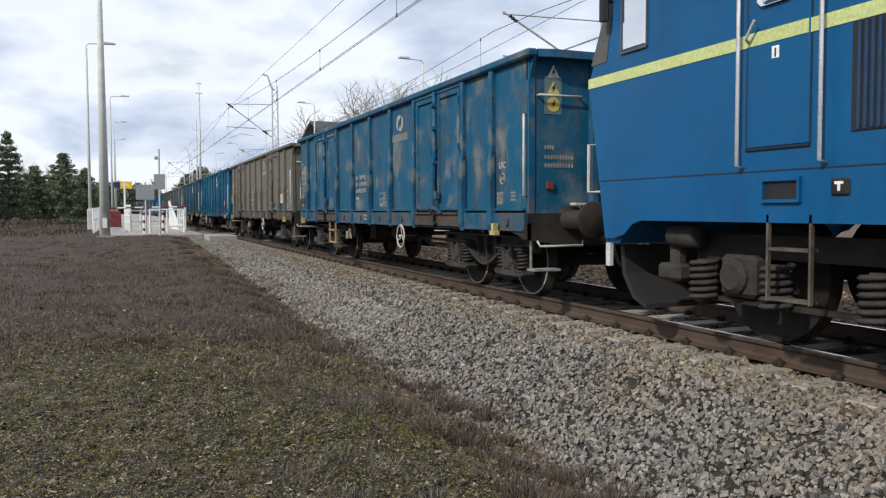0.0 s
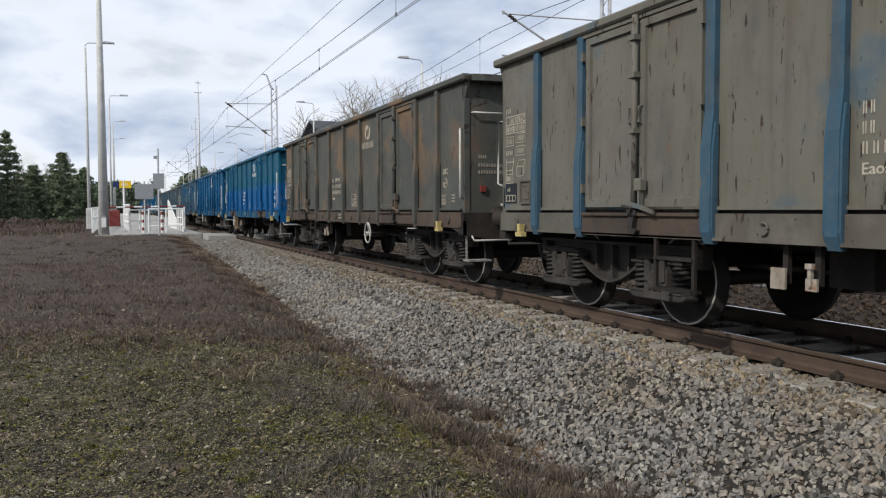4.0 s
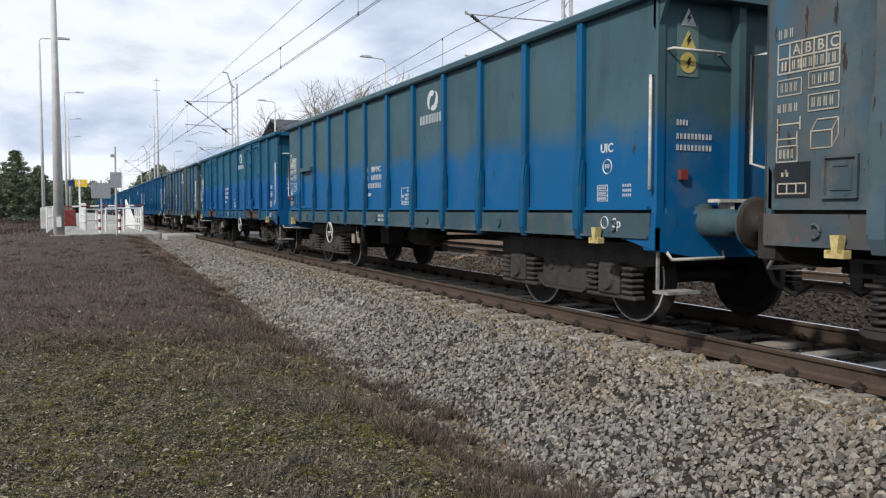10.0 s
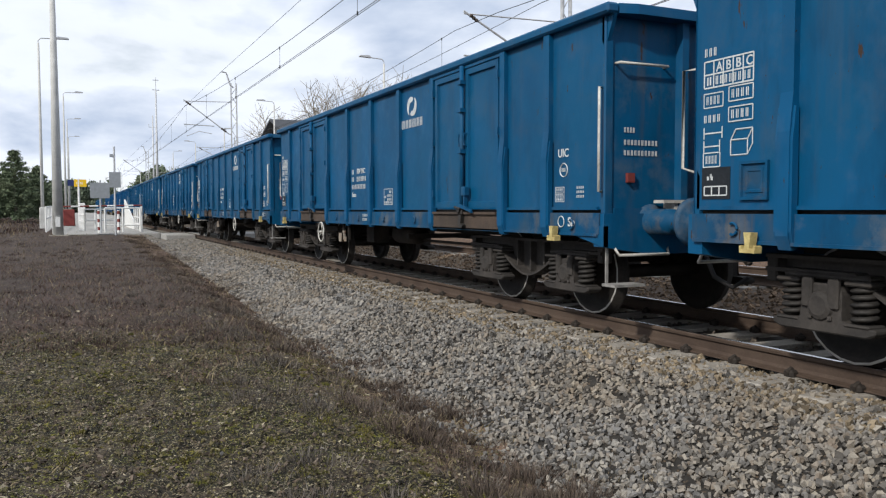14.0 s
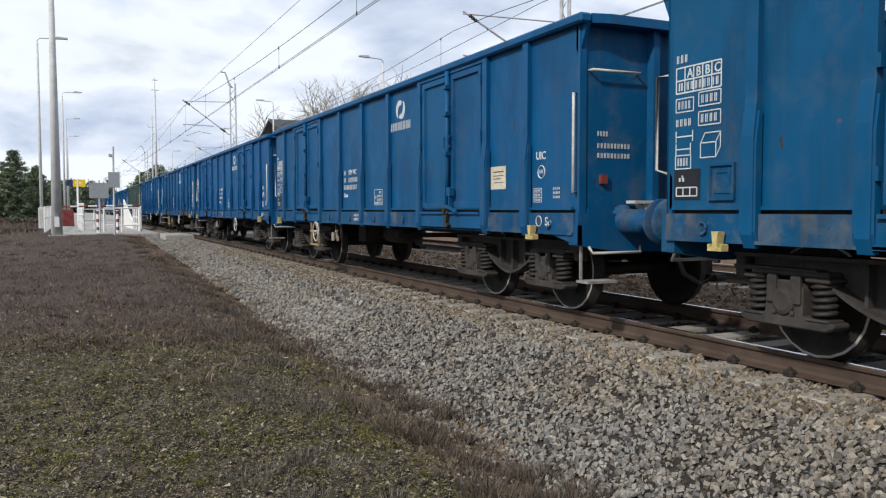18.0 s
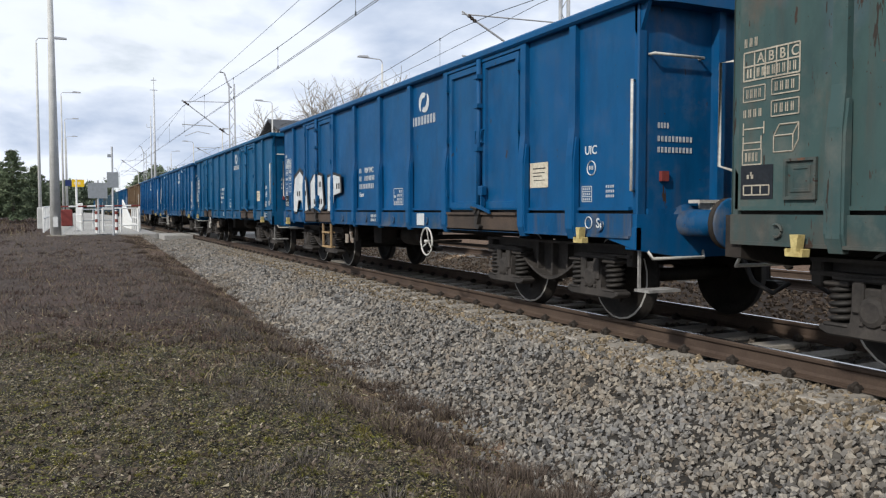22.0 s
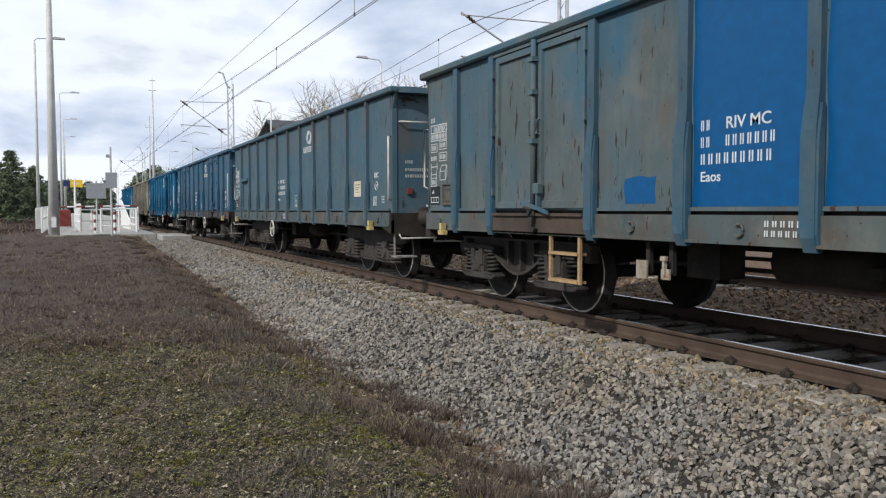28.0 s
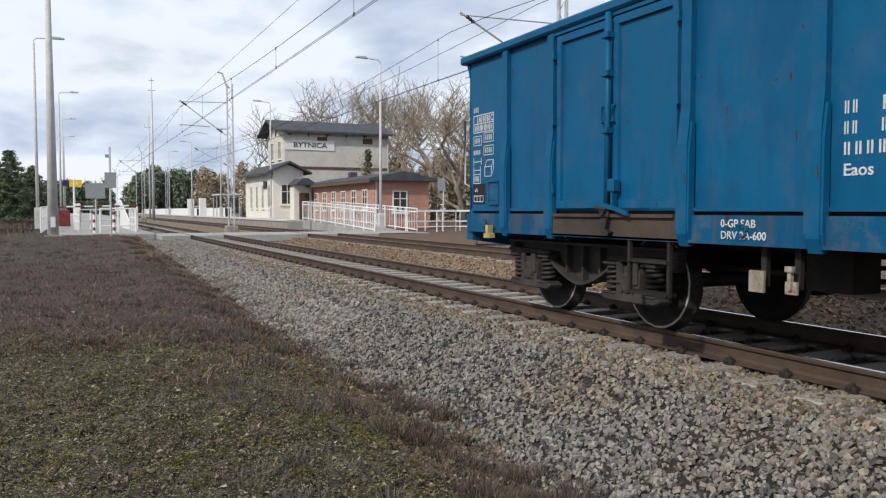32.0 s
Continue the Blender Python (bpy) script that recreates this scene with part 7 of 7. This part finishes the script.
def clumps(name, boxes_, per, size, material, label, category, kind="stuff", seed=5, parent=None):
    """Many small leaf clumps (bent triangles) filling rough ellipsoids (cx, cy, cz, rx, ry, rz)."""
    rng = np.random.default_rng(seed)
    P = []
    for cx, cy, cz, rx, ry, rz in boxes_:
        n = int(per * rx * rz * 4)
        u = rng.normal(size=(n, 3))
        u /= np.linalg.norm(u, axis=1)[:, None]
        u *= rng.uniform(0.35, 1.0, (n, 1)) ** 0.5
        P.append(u * (rx, ry, rz) + (cx, cy, cz))
    P = np.concatenate(P)
    n = len(P)
    a = rng.normal(size=(n, 3, 3)) * size * rng.uniform(0.5, 1.3, (n, 1, 1))
    V = (P[:, None, :] + a).reshape(-1, 3)
    me = bpy.data.meshes.new(name)
    me.vertices.add(n * 3)
    me.vertices.foreach_set("co", V.reshape(-1).astype(np.float32))
    me.loops.add(n * 3)
    me.loops.foreach_set("vertex_index", np.arange(n * 3, dtype=np.int32))
    me.polygons.add(n)
    me.polygons.foreach_set("loop_start", np.arange(0, n * 3, 3, dtype=np.int32))
    me.polygons.foreach_set("loop_total", np.full(n, 3, dtype=np.int32))
    me.update(calc_edges=True)
    me.materials.append(material)
    ob = new(name, me)
    if parent:
        ob.parent = parent
        return ob
    return tagged(ob, label, category, "", kind)


def pine(x, y, z, height, width, seed, cone=0.0, clear=0.0):
    """Conifer: whorls of drooping boughs hung with needle clumps; cone 1 is a pointed spruce, 0 a rounded pine."""
    rng = random.Random(seed)
    t = thing("spruce_tree" if cone > 0.5 else "pine_tree", pose(x, y, z), "tall dark green spruce with layered boughs" if cone > 0.5 else "dark green Scots pine with a ragged rounded crown", "tree", "pines by the heath")
    bm = bmesh.new()
    tube(bm, [(0, 0, -0.2), (rng.gauss(0, 0.06), 0, height * 0.5), (rng.gauss(0, 0.1), 0, height * 0.95)], 0.15, 7, False, 0.03)
    part("trunk", bm, M_BARK, t)
    lobes = []
    levels = 13
    for i in range(levels):
        f = i / (levels - 1)
        rounded = math.sqrt(max(0.05, 1 - (1.75 * f - 0.65) ** 2 if f > 0.37 else 1 - (0.9 * f - 0.33) ** 2))
        reach = width * (cone * (1.05 - f) + (1 - cone) * rounded) * rng.uniform(0.85, 1.1)
        zc = height * (clear + (0.97 - clear) * f)
        for k in range(7):
            a = 2 * math.pi * (k + rng.uniform(-0.35, 0.35)) / 7
            r = reach * rng.uniform(0.7, 1.12)
            droop = 0.10 * r
            for q in (0.45, 0.85):
                lobes.append((math.cos(a) * r * q, math.sin(a) * r * q, zc - droop * q + rng.uniform(-0.12, 0.12), 0.18 + 0.22 * r * (1.2 - q), 0.18 + 0.22 * r * (1.2 - q), 0.10 + height * 0.012))
    lobes.append((0, 0, height * 0.98, 0.12, 0.12, height * 0.03))
    clumps("crown", lobes, 330, 0.075, M_NEEDLE, "", "", seed=seed, parent=t)
    return t


for i, (x, y, h, w, cone, clear) in enumerate(((-8.9, 79, 7.4, 2.5, 0.85, 0.03), (-10.9, 77, 7.6, 2.6, 0.8, 0.03), (-7.2, 83, 4.6, 1.6, 0.2, 0.02), (-4.5, 79, 5.6, 1.95, 0.0, 0.0), (-3.0, 86, 4.6, 1.5, 0.1, 0.02), (-6.0, 92, 4.4, 1.8, 0.3, 0.02), (-13.4, 76, 8.2, 2.4, 0.4, 0.05), (-16.5, 74, 9, 2.6, 0.8, 0.05))):
    pine(x, y, 0.7, h, w, 70 + i, cone, clear)
bare_tree(-7.1, 88, 0.6, 5.6, 81, 0.5, "pale leafless birch among the conifers")
bare_tree(-6.3, 84, 0.6, 5.0, 82, 0.5, "pale leafless birch among the conifers")

pine(23.6, 65.0, 0.0, 6.4, 0.9, 99, 0.9)
rng = random.Random(8)
wood = []
for i in range(80):
    x = -75 + 1.05 * i + rng.uniform(-0.5, 0.5)
    wood.append((x, 190 + rng.uniform(-8, 12), 3.0 + rng.uniform(-0.5, 1), 2.2, 2.2, 3.2 + rng.uniform(-0.4, 1.2)))
for i in range(30):
    x = 13.5 + 0.72 * i
    top = 10.5 + rng.uniform(-1.0, 1.6) if i > 3 else 7.5 + i
    wood.append((x, 205 + rng.uniform(-6, 8), top * 0.5, 1.6, 2.0, top * 0.5))
clumps("far_pine_wood", wood, 34, 0.30, M_NEEDLE_FAR, "dark pine wood along the horizon", "woodland", seed=3)
bare = []
for i in range(34):
    bare.append((25 + 1.6 * i + rng.uniform(-0.6, 0.6), 165 + rng.uniform(-12, 15), 4.5, 2.0, 2.0, 5.0 + rng.uniform(-0.5, 1.8)))
for i in range(26):
    bare.append((28 + 1.3 * i + rng.uniform(-0.6, 0.6), 98 + rng.uniform(-8, 8) - 1.2 * i, 3.0, 1.8, 1.8, 4.2 + rng.uniform(-0.5, 1.2)))
clumps("far_bare_wood", bare, 60, 0.20, M_BARE_FAR, "brown leafless wood behind the station", "woodland", seed=4)
scrub = [(19 + 0.8 * i, 34.5 + rng.uniform(-2.5, 1.5), 0.25, 0.7, 0.6, 0.45) for i in range(16)]
clumps("dry_scrub", scrub, 300, 0.06, M_BARE_FAR, "dry brown scrub beside the railings", "scrub", seed=6)


def blades(name, n, area, height, width, material, label, seed, skip=None, dense=1.0, tilt=0.5):
    """Grass: one bent two-triangle blade each."""
    rng = np.random.default_rng(seed)
    x0, x1, y0, y1 = area
    xs = rng.uniform(x0, x1, n)
    ys = y0 + (y1 - y0) * rng.uniform(0, 1, n) ** dense
    if skip:
        keep = np.array([skip(a, b) for a, b in zip(xs, ys)])
        xs, ys = xs[keep], ys[keep]
    n = len(xs)
    zs = np.array([max(hill(a, b) + lumps(a, b), bed_z(a, b) - 0.02 if a > 3.05 else -9) for a, b in zip(xs, ys)])
    h = rng.uniform(height[0], height[1], n)
    a = rng.uniform(0, 2 * np.pi, n)
    lean = rng.normal(0, tilt, (n, 2)) * h[:, None]
    w = width * rng.uniform(0.6, 1.4, n)
    dx, dy = np.cos(a) * w, np.sin(a) * w
    base = np.stack([xs, ys, zs - 0.01], 1)
    mid = base + np.stack([lean[:, 0] * 0.4, lean[:, 1] * 0.4, h * 0.6], 1)
    tip = base + np.stack([lean[:, 0], lean[:, 1], h * 0.92], 1)
    off = np.stack([dx, dy, np.zeros(n)], 1)
    V = np.stack([base - off, base + off, mid + off * 0.7, mid - off * 0.7, tip], 1).reshape(-1, 3)
    k = (np.arange(n) * 5)[:, None]
    quads = k + np.array([0, 1, 2, 3])
    tris = k + np.array([3, 2, 4])
    me = bpy.data.meshes.new(name)
    me.vertices.add(n * 5)
    me.vertices.foreach_set("co", V.reshape(-1).astype(np.float32))
    idx = np.concatenate([quads.reshape(-1), tris.reshape(-1)]).astype(np.int32)
    me.loops.add(len(idx))
    me.loops.foreach_set("vertex_index", idx)
    me.polygons.add(2 * n)
    me.polygons.foreach_set("loop_start", np.concatenate([np.arange(n) * 4, 4 * n + np.arange(n) * 3]).astype(np.int32))
    me.polygons.foreach_set("loop_total", np.concatenate([np.full(n, 4), np.full(n, 3)]).astype(np.int32))
    me.update(calc_edges=True)
    me.materials.append(material)
    return tagged(new(name, me), label, "grass", "", "stuff")


M_GRASS = rough_mat("moss_green_grass", (0.105, 0.112, 0.02), (0.175, 0.145, 0.036), 1.5, 20, 0.9, 0, 0.1, 0.01, None, True)
M_STRAW = rough_mat("dry_straw_grass", (0.252, 0.204, 0.122), (0.163, 0.126, 0.078), 1.5, 20, 0.95, 0, 0.1, 0.01, None, True)
M_HEATH = rough_mat("brown_heather", (0.063, 0.041, 0.034), (0.100, 0.071, 0.058), 1.5, 20, 0.95, 0, 0.1, 0.01, None, True)


def patchy(scale, level, seed):
    return lambda a, b: noise.noise((a * scale, b * scale, seed)) > level




def litter(name, n, area, size, material, label, seed, keep=None, dense=1.6, flat=0.45):
    """Moss leaves and litter: small bent triangles lying at random on the ground."""
    rng = np.random.default_rng(seed)
    x0, x1, y0, y1 = area
    xs = rng.uniform(x0, x1, n)
    ys = y0 + (y1 - y0) * rng.uniform(0, 1, n) ** dense
    if keep:
        ok = np.array([keep(a, b) for a, b in zip(xs, ys)])
        xs, ys = xs[ok], ys[ok]
    n = len(xs)
    zs = np.array([hill(a, b) + lumps(a, b) for a, b in zip(xs, ys)]) + rng.uniform(0.0, size * 0.9, n)
    a = rng.normal(size=(n, 3, 3)) * size * rng.uniform(0.4, 1.4, (n, 1, 1))
    a[:, :, 2] *= flat
    V = (np.stack([xs, ys, zs], 1)[:, None, :] + a).reshape(-1, 3)
    me = bpy.data.meshes.new(name)
    me.vertices.add(n * 3)
    me.vertices.foreach_set("co", V.reshape(-1).astype(np.float32))
    me.loops.add(n * 3)
    me.loops.foreach_set("vertex_index", np.arange(n * 3, dtype=np.int32))
    me.polygons.add(n)
    me.polygons.foreach_set("loop_start", np.arange(0, n * 3, 3, dtype=np.int32))
    me.polygons.foreach_set("loop_total", np.full(n, 3, dtype=np.int32))
    me.update(calc_edges=True)
    me.materials.append(material)
    return tagged(new(name, me), label, "moss", "", "stuff")


M_MOSS = rough_mat("moss_leaves_olive", (0.09, 0.097, 0.018), (0.15, 0.128, 0.032), 1.2, 14, 0.95, 0, 0.1, 0.01, None, True)
M_DEAD = rough_mat("dead_stems_brown", (0.063, 0.044, 0.032), (0.109, 0.082, 0.059), 1.2, 14, 0.95, 0, 0.1, 0.01, None, True)
M_PALE = rough_mat("bleached_grass_straw", (0.252, 0.218, 0.155), (0.353, 0.307, 0.218), 1.2, 14, 0.95, 0, 0.1, 0.01, None, True)
heath_edge = lambda a, b: noise.noise((a * 0.35, b * 0.35, 5.0)) + (b - 10.2) * 0.24 > 0.0
mossy = lambda a, b: noise.noise((a * 0.8, b * 0.8, 3.0)) + 0.35 * noise.noise((a * 2.7, b * 2.7, 5.0)) - max(0, b - 9.5) * 0.3 > -0.1
tuft = lambda s, lv, k: lambda a, b: noise.noise((a * s, b * s, k)) + 0.6 * noise.noise((a * s * 2.2, b * s * 2.2, k)) > lv
both = lambda f, g: lambda a, b: f(a, b) and g(a, b)
litter("moss_leaves", 220000, (-7.0, 2.6, 2.1, 11.8), 0.010, M_MOSS, "olive moss and tiny leaves", 31, both(mossy, tuft(9, 0.08, 3.3)), 1.4)
litter("dead_stems", 60000, (-5.8, 2.9, 2.1, 14), 0.011, M_DEAD, "dark dead stems among the moss", 32)
litter("pale_litter", 60000, (-5.8, 2.8, 2.1, 14), 0.0125, M_PALE, "bleached leaf litter on the moss", 33, tuft(7, 0.12, 8.1))
# black flecks scattered as the shade in holes between the moss cushions
M_MOSS_SHADE = rough_mat("black_humus_bits", (0.014, 0.011, 0.009), (0.028, 0.022, 0.017), 1.2, 14, 0.95, 0, 0.1, 0.01, None, True)
litter("humus_bits", 45000, (-6.5, 2.8, 2.1, 12), 0.013, M_MOSS_SHADE, "black flecks painted as shade in gaps between the moss cushions", 36, tuft(5, 0.0, 4.7))
litter("dead_leaves", 900, (-6.0, 2.8, 2.3, 11), 0.022, M_PALE, "bleached dead leaves scattered on the moss", 37, None, 1.4, 0.35)
litter("heath_litter", 26000, (-26, 3.1, 7.5, 60), 0.012, M_HEATH, "dark heath litter", 34, heath_edge, 1.5, 0.8)
litter("heath_litter", 16000, (-26, 3.1, 7.5, 46), 0.012, M_PALE, "pale stalks lying on the heath", 35, heath_edge, 1.5, 0.8)
blades("moss_tufts", 60000, (-5.8, 2.7, 2.1, 11), (0.012, 0.03), 0.005, M_GRASS, "short mossy grass", 11, both(mossy, tuft(9, 0.05, 3.3)), 1.4, 1.3)
blades("litter_grass", 45000, (-5.8, 2.9, 2.1, 13), (0.015, 0.04), 0.004, M_STRAW, "short dry grass lying among the moss", 12, tuft(6, 0.12, 5.5), 1.4, 2.0)
blades("dry_grass", 80000, (-22, 3.1, 6.5, 60), (0.03, 0.10), 0.0045, M_HEATH, "dry brown heath grass", 13, both(heath_edge, tuft(1.2, -0.1, 2.2)), 1.6, 0.8)
blades("dry_grass", 26000, (-26, 3.1, 6.5, 46), (0.04, 0.16), 0.0045, M_STRAW, "pale dry stalks in the heath", 14, heath_edge, 1.6, 0.8)
blades("dry_scrub_grass", 22000, (-45, -1.6, 42, 110), (0.10, 0.32), 0.02, M_HEATH, "low brown scrub beyond the heath", 18, patchy(0.3, -0.25, 4.0), 1.3, 0.6)
blades("dry_scrub_grass", 8000, (-45, -1.6, 42, 110), (0.10, 0.30), 0.016, M_STRAW, "pale grass beyond the heath", 19, patchy(0.4, -0.1, 6.0), 1.3, 0.6)
blades("heather_fringe", 15000, (2.1, 3.35, 2.0, 40), (0.025, 0.085), 0.0045, M_HEATH, "brown tufts at the foot of the ballast", 15, lambda a, b: noise.noise((a * 1.6, b * 1.6, 7.0)) - abs(a - 2.8) * 0.5 > -0.02, 1.7, 0.9)
blades("heather_fringe", 9000, (2.2, 3.45, 2.0, 40), (0.04, 0.11), 0.004, M_STRAW, "straw tufts at the foot of the ballast", 17, patchy(1.3, 0.1, 9.0), 1.7, 0.9)


def tussocks(name, n, per, area, radius, height, width, material, label, seed):
    """Round tufts: blades that lean out from the middle of each tuft."""
    rng = np.random.default_rng(seed)
    x0, x1, y0, y1 = area
    cx, cy = rng.uniform(x0, x1, n), y0 + (y1 - y0) * rng.uniform(0, 1, n) ** 1.7
    rad = rng.uniform(*radius, n)
    a, r = rng.uniform(0, 2 * np.pi, (n, per)), np.sqrt(rng.uniform(0, 1, (n, per)))
    ox, oy = np.cos(a) * r * rad[:, None], np.sin(a) * r * rad[:, None]
    X, Y = (cx[:, None] + ox).ravel(), (cy[:, None] + oy).ravel()
    Z = np.array([max(hill(p, q) + lumps(p, q), bed_z(p, q) if p > 3.05 else -9) for p, q in zip(X, Y)])
    h = (rng.uniform(*height, (n, per)) * (1.15 - 0.6 * r)).ravel()
    lx, ly = (ox / rad[:, None]).ravel() * h * 0.8 + rng.normal(0, 0.25, n * per) * h, (oy / rad[:, None]).ravel() * h * 0.8 + rng.normal(0, 0.25, n * per) * h
    b = rng.uniform(0, 2 * np.pi, n * per)
    base, tip = np.stack([X, Y, Z - 0.01], 1), np.stack([X + lx, Y + ly, Z + h], 1)
    off = np.stack([np.cos(b) * width, np.sin(b) * width, 0 * b], 1)
    V = np.stack([base - off, base + off, tip], 1).reshape(-1, 3)
    m = n * per
    me = bpy.data.meshes.new(name)
    me.vertices.add(m * 3)
    me.vertices.foreach_set("co", V.reshape(-1).astype(np.float32))
    me.loops.add(m * 3)
    me.loops.foreach_set("vertex_index", np.arange(m * 3, dtype=np.int32))
    me.polygons.add(m)
    me.polygons.foreach_set("loop_start", np.arange(0, m * 3, 3, dtype=np.int32))
    me.polygons.foreach_set("loop_total", np.full(m, 3, dtype=np.int32))
    me.update(calc_edges=True)
    me.materials.append(material)
    return tagged(new(name, me), label, "grass", "", "stuff")


M_TUFT = rough_mat("rusty_brown_tuft", (0.126, 0.098, 0.078), (0.089, 0.068, 0.056), 1.5, 20, 0.95, 0, 0.1, 0.01, None, True)
tussocks("grass_tufts", 130, 240, (2.1, 3.25, 2.3, 38), (0.10, 0.30), (0.05, 0.15), 0.004, M_TUFT, "rusty brown grass tufts at the foot of the ballast", 61)
tussocks("grass_tufts", 420, 60, (-14, 2.4, 10.0, 36), (0.08, 0.32), (0.03, 0.10), 0.006, M_HEATH, "low brown heather clumps", 63)
tussocks("grass_tufts", 260, 110, (-4.5, 2.6, 2.3, 12), (0.03, 0.10), (0.015, 0.04), 0.0035, M_GRASS, "low olive moss cushions", 62)
M_CUSHION = rough_mat("moss_cushion_olive", (0.155, 0.133, 0.063), (0.101, 0.084, 0.046), 1.3, 60, 0.95, 0, 0.9, 0.01, (0.25, 0.21, 0.135), True)
M_CRUMB = rough_mat("dark_earth_crumbs", (0.109, 0.082, 0.065), (0.185, 0.150, 0.116), 7, 60, 0.95, 0, 0.9, 0.01, None, True)
on_moss = lambda a, b: hill(a, b) + lumps(a, b) + 0.002
moss_beds = scatter_stones("moss_cushions", 28000, (-7.0, 2.5, 2.1, 11.6), (0.004, 0.013), M_CUSHION, 23, 0.0, 1.35, on_moss)
tagged(moss_beds, "crumbly olive moss cushions on the darkened ground", "moss", "", "stuff")
crumbs = scatter_stones("earth_crumbs", 12000, (-5.8, 2.8, 2.1, 12), (0.004, 0.017), M_CRUMB, 24, 0.0, 1.35, on_moss)
tagged(crumbs, "dark crumbs of earth and bark among the moss", "soil", "", "stuff")
M_GREYTWIG = rough_mat("grey_heather_twigs", (0.163, 0.144, 0.126), (0.111, 0.096, 0.083), 1.5, 20, 0.95, 0, 0.1, 0.01, None, True)
tussocks("heather_tufts", 110, 150, (0.9, 2.7, 3.0, 24), (0.08, 0.30), (0.05, 0.13), 0.0035, M_GREYTWIG, "grey leafless heather tufts beside the ballast", 64)
M_REDHEATH = rough_mat("reddish_dead_heather", (0.148, 0.100, 0.081), (0.104, 0.068, 0.056), 0.9, 20, 0.95, 0, 0.1, 0.01, None, True)
blades("heather_haze", 42000, (-9.5, 2.7, 6.8, 24), (0.03, 0.11), 0.004, M_REDHEATH, "fuzzy reddish-brown dead heather", 41, both(heath_edge, tuft(0.9, -0.15, 1.7)), 1.5, 0.9)
blades("heather_haze", 26000, (-9.5, 2.7, 6.8, 26), (0.03, 0.12), 0.004, M_GREYTWIG, "fuzzy grey dead stalks in the heather", 42, both(heath_edge, tuft(0.7, -0.05, 6.1)), 1.5, 0.9)
scatter_stones("pebbles", 260, (-5.5, 2.6, 2.3, 12), (0.007, 0.018), M_STONE, 21, 0.0, 1.4, lambda a, b: hill(a, b) + lumps(a, b) + 0.01)


# ---- movement ----
def run(t):
    """How far the train has come, in metres, t seconds after the start."""
    return -0.0124 + 17.0203 * t + 0.015275 * t * t


# couplings are not all alike: how far each wagon hangs back from an even spacing
SLACK = ((0, 0.0), (1, 0.02), (3, -0.07), (7, 0.12), (8, 0.0), (9, -0.05), (10, 0.27), (11, 0.20), (12, 0.22), (14, 0.25), (15, 0.25), (17, 0.29), (19, 0.32), (20, 0.40), (21, 0.42), (22, 0.54), (23, 0.17), (24, -0.28), (25, -0.02), (26, 0.0), (27, -0.06), (28, 0.02), (29, 0.0), (30, 0.08), (31, 0.0), (34, 0.04), (35, 0.24), (36, 0.06), (37, 0.2), (38, 0.24), (39, 0.28))


def slack(k):
    return float(np.interp(k, [a for a, b in SLACK], [b for a, b in SLACK]))


def motions():
    for k, w in enumerate(WAGONS):
        y0 = 8.53 + 14.04 * k + HALF + slack(k)
        walk(w, [(t, pose(NEAR, y0 - run(t), 0)) for t in range(33)])
        for i, ws in enumerate(WHEELS[4 * k:4 * k + 4]):
            place = ws.matrix_basis.translation.copy()
            off = y0 + (-5.4, -3.6, 3.6, 5.4)[i]
            rows, last = [], None
            for n in range(0, 961):
                t = n / 30
                if -3 < off - run(t) < 45:
                    rows.append((t, Matrix.Translation(place) @ Matrix.Rotation(run(t) / 0.46, 4, "X")))
            if not rows:
                continue
            if rows[0][0] > 0:
                rows.insert(0, (0.0, rows[0][1]))
            if rows[-1][0] < 32:
                rows.append((32.0, rows[-1][1]))
            walk(ws, rows)
    engine_rows()


motions()
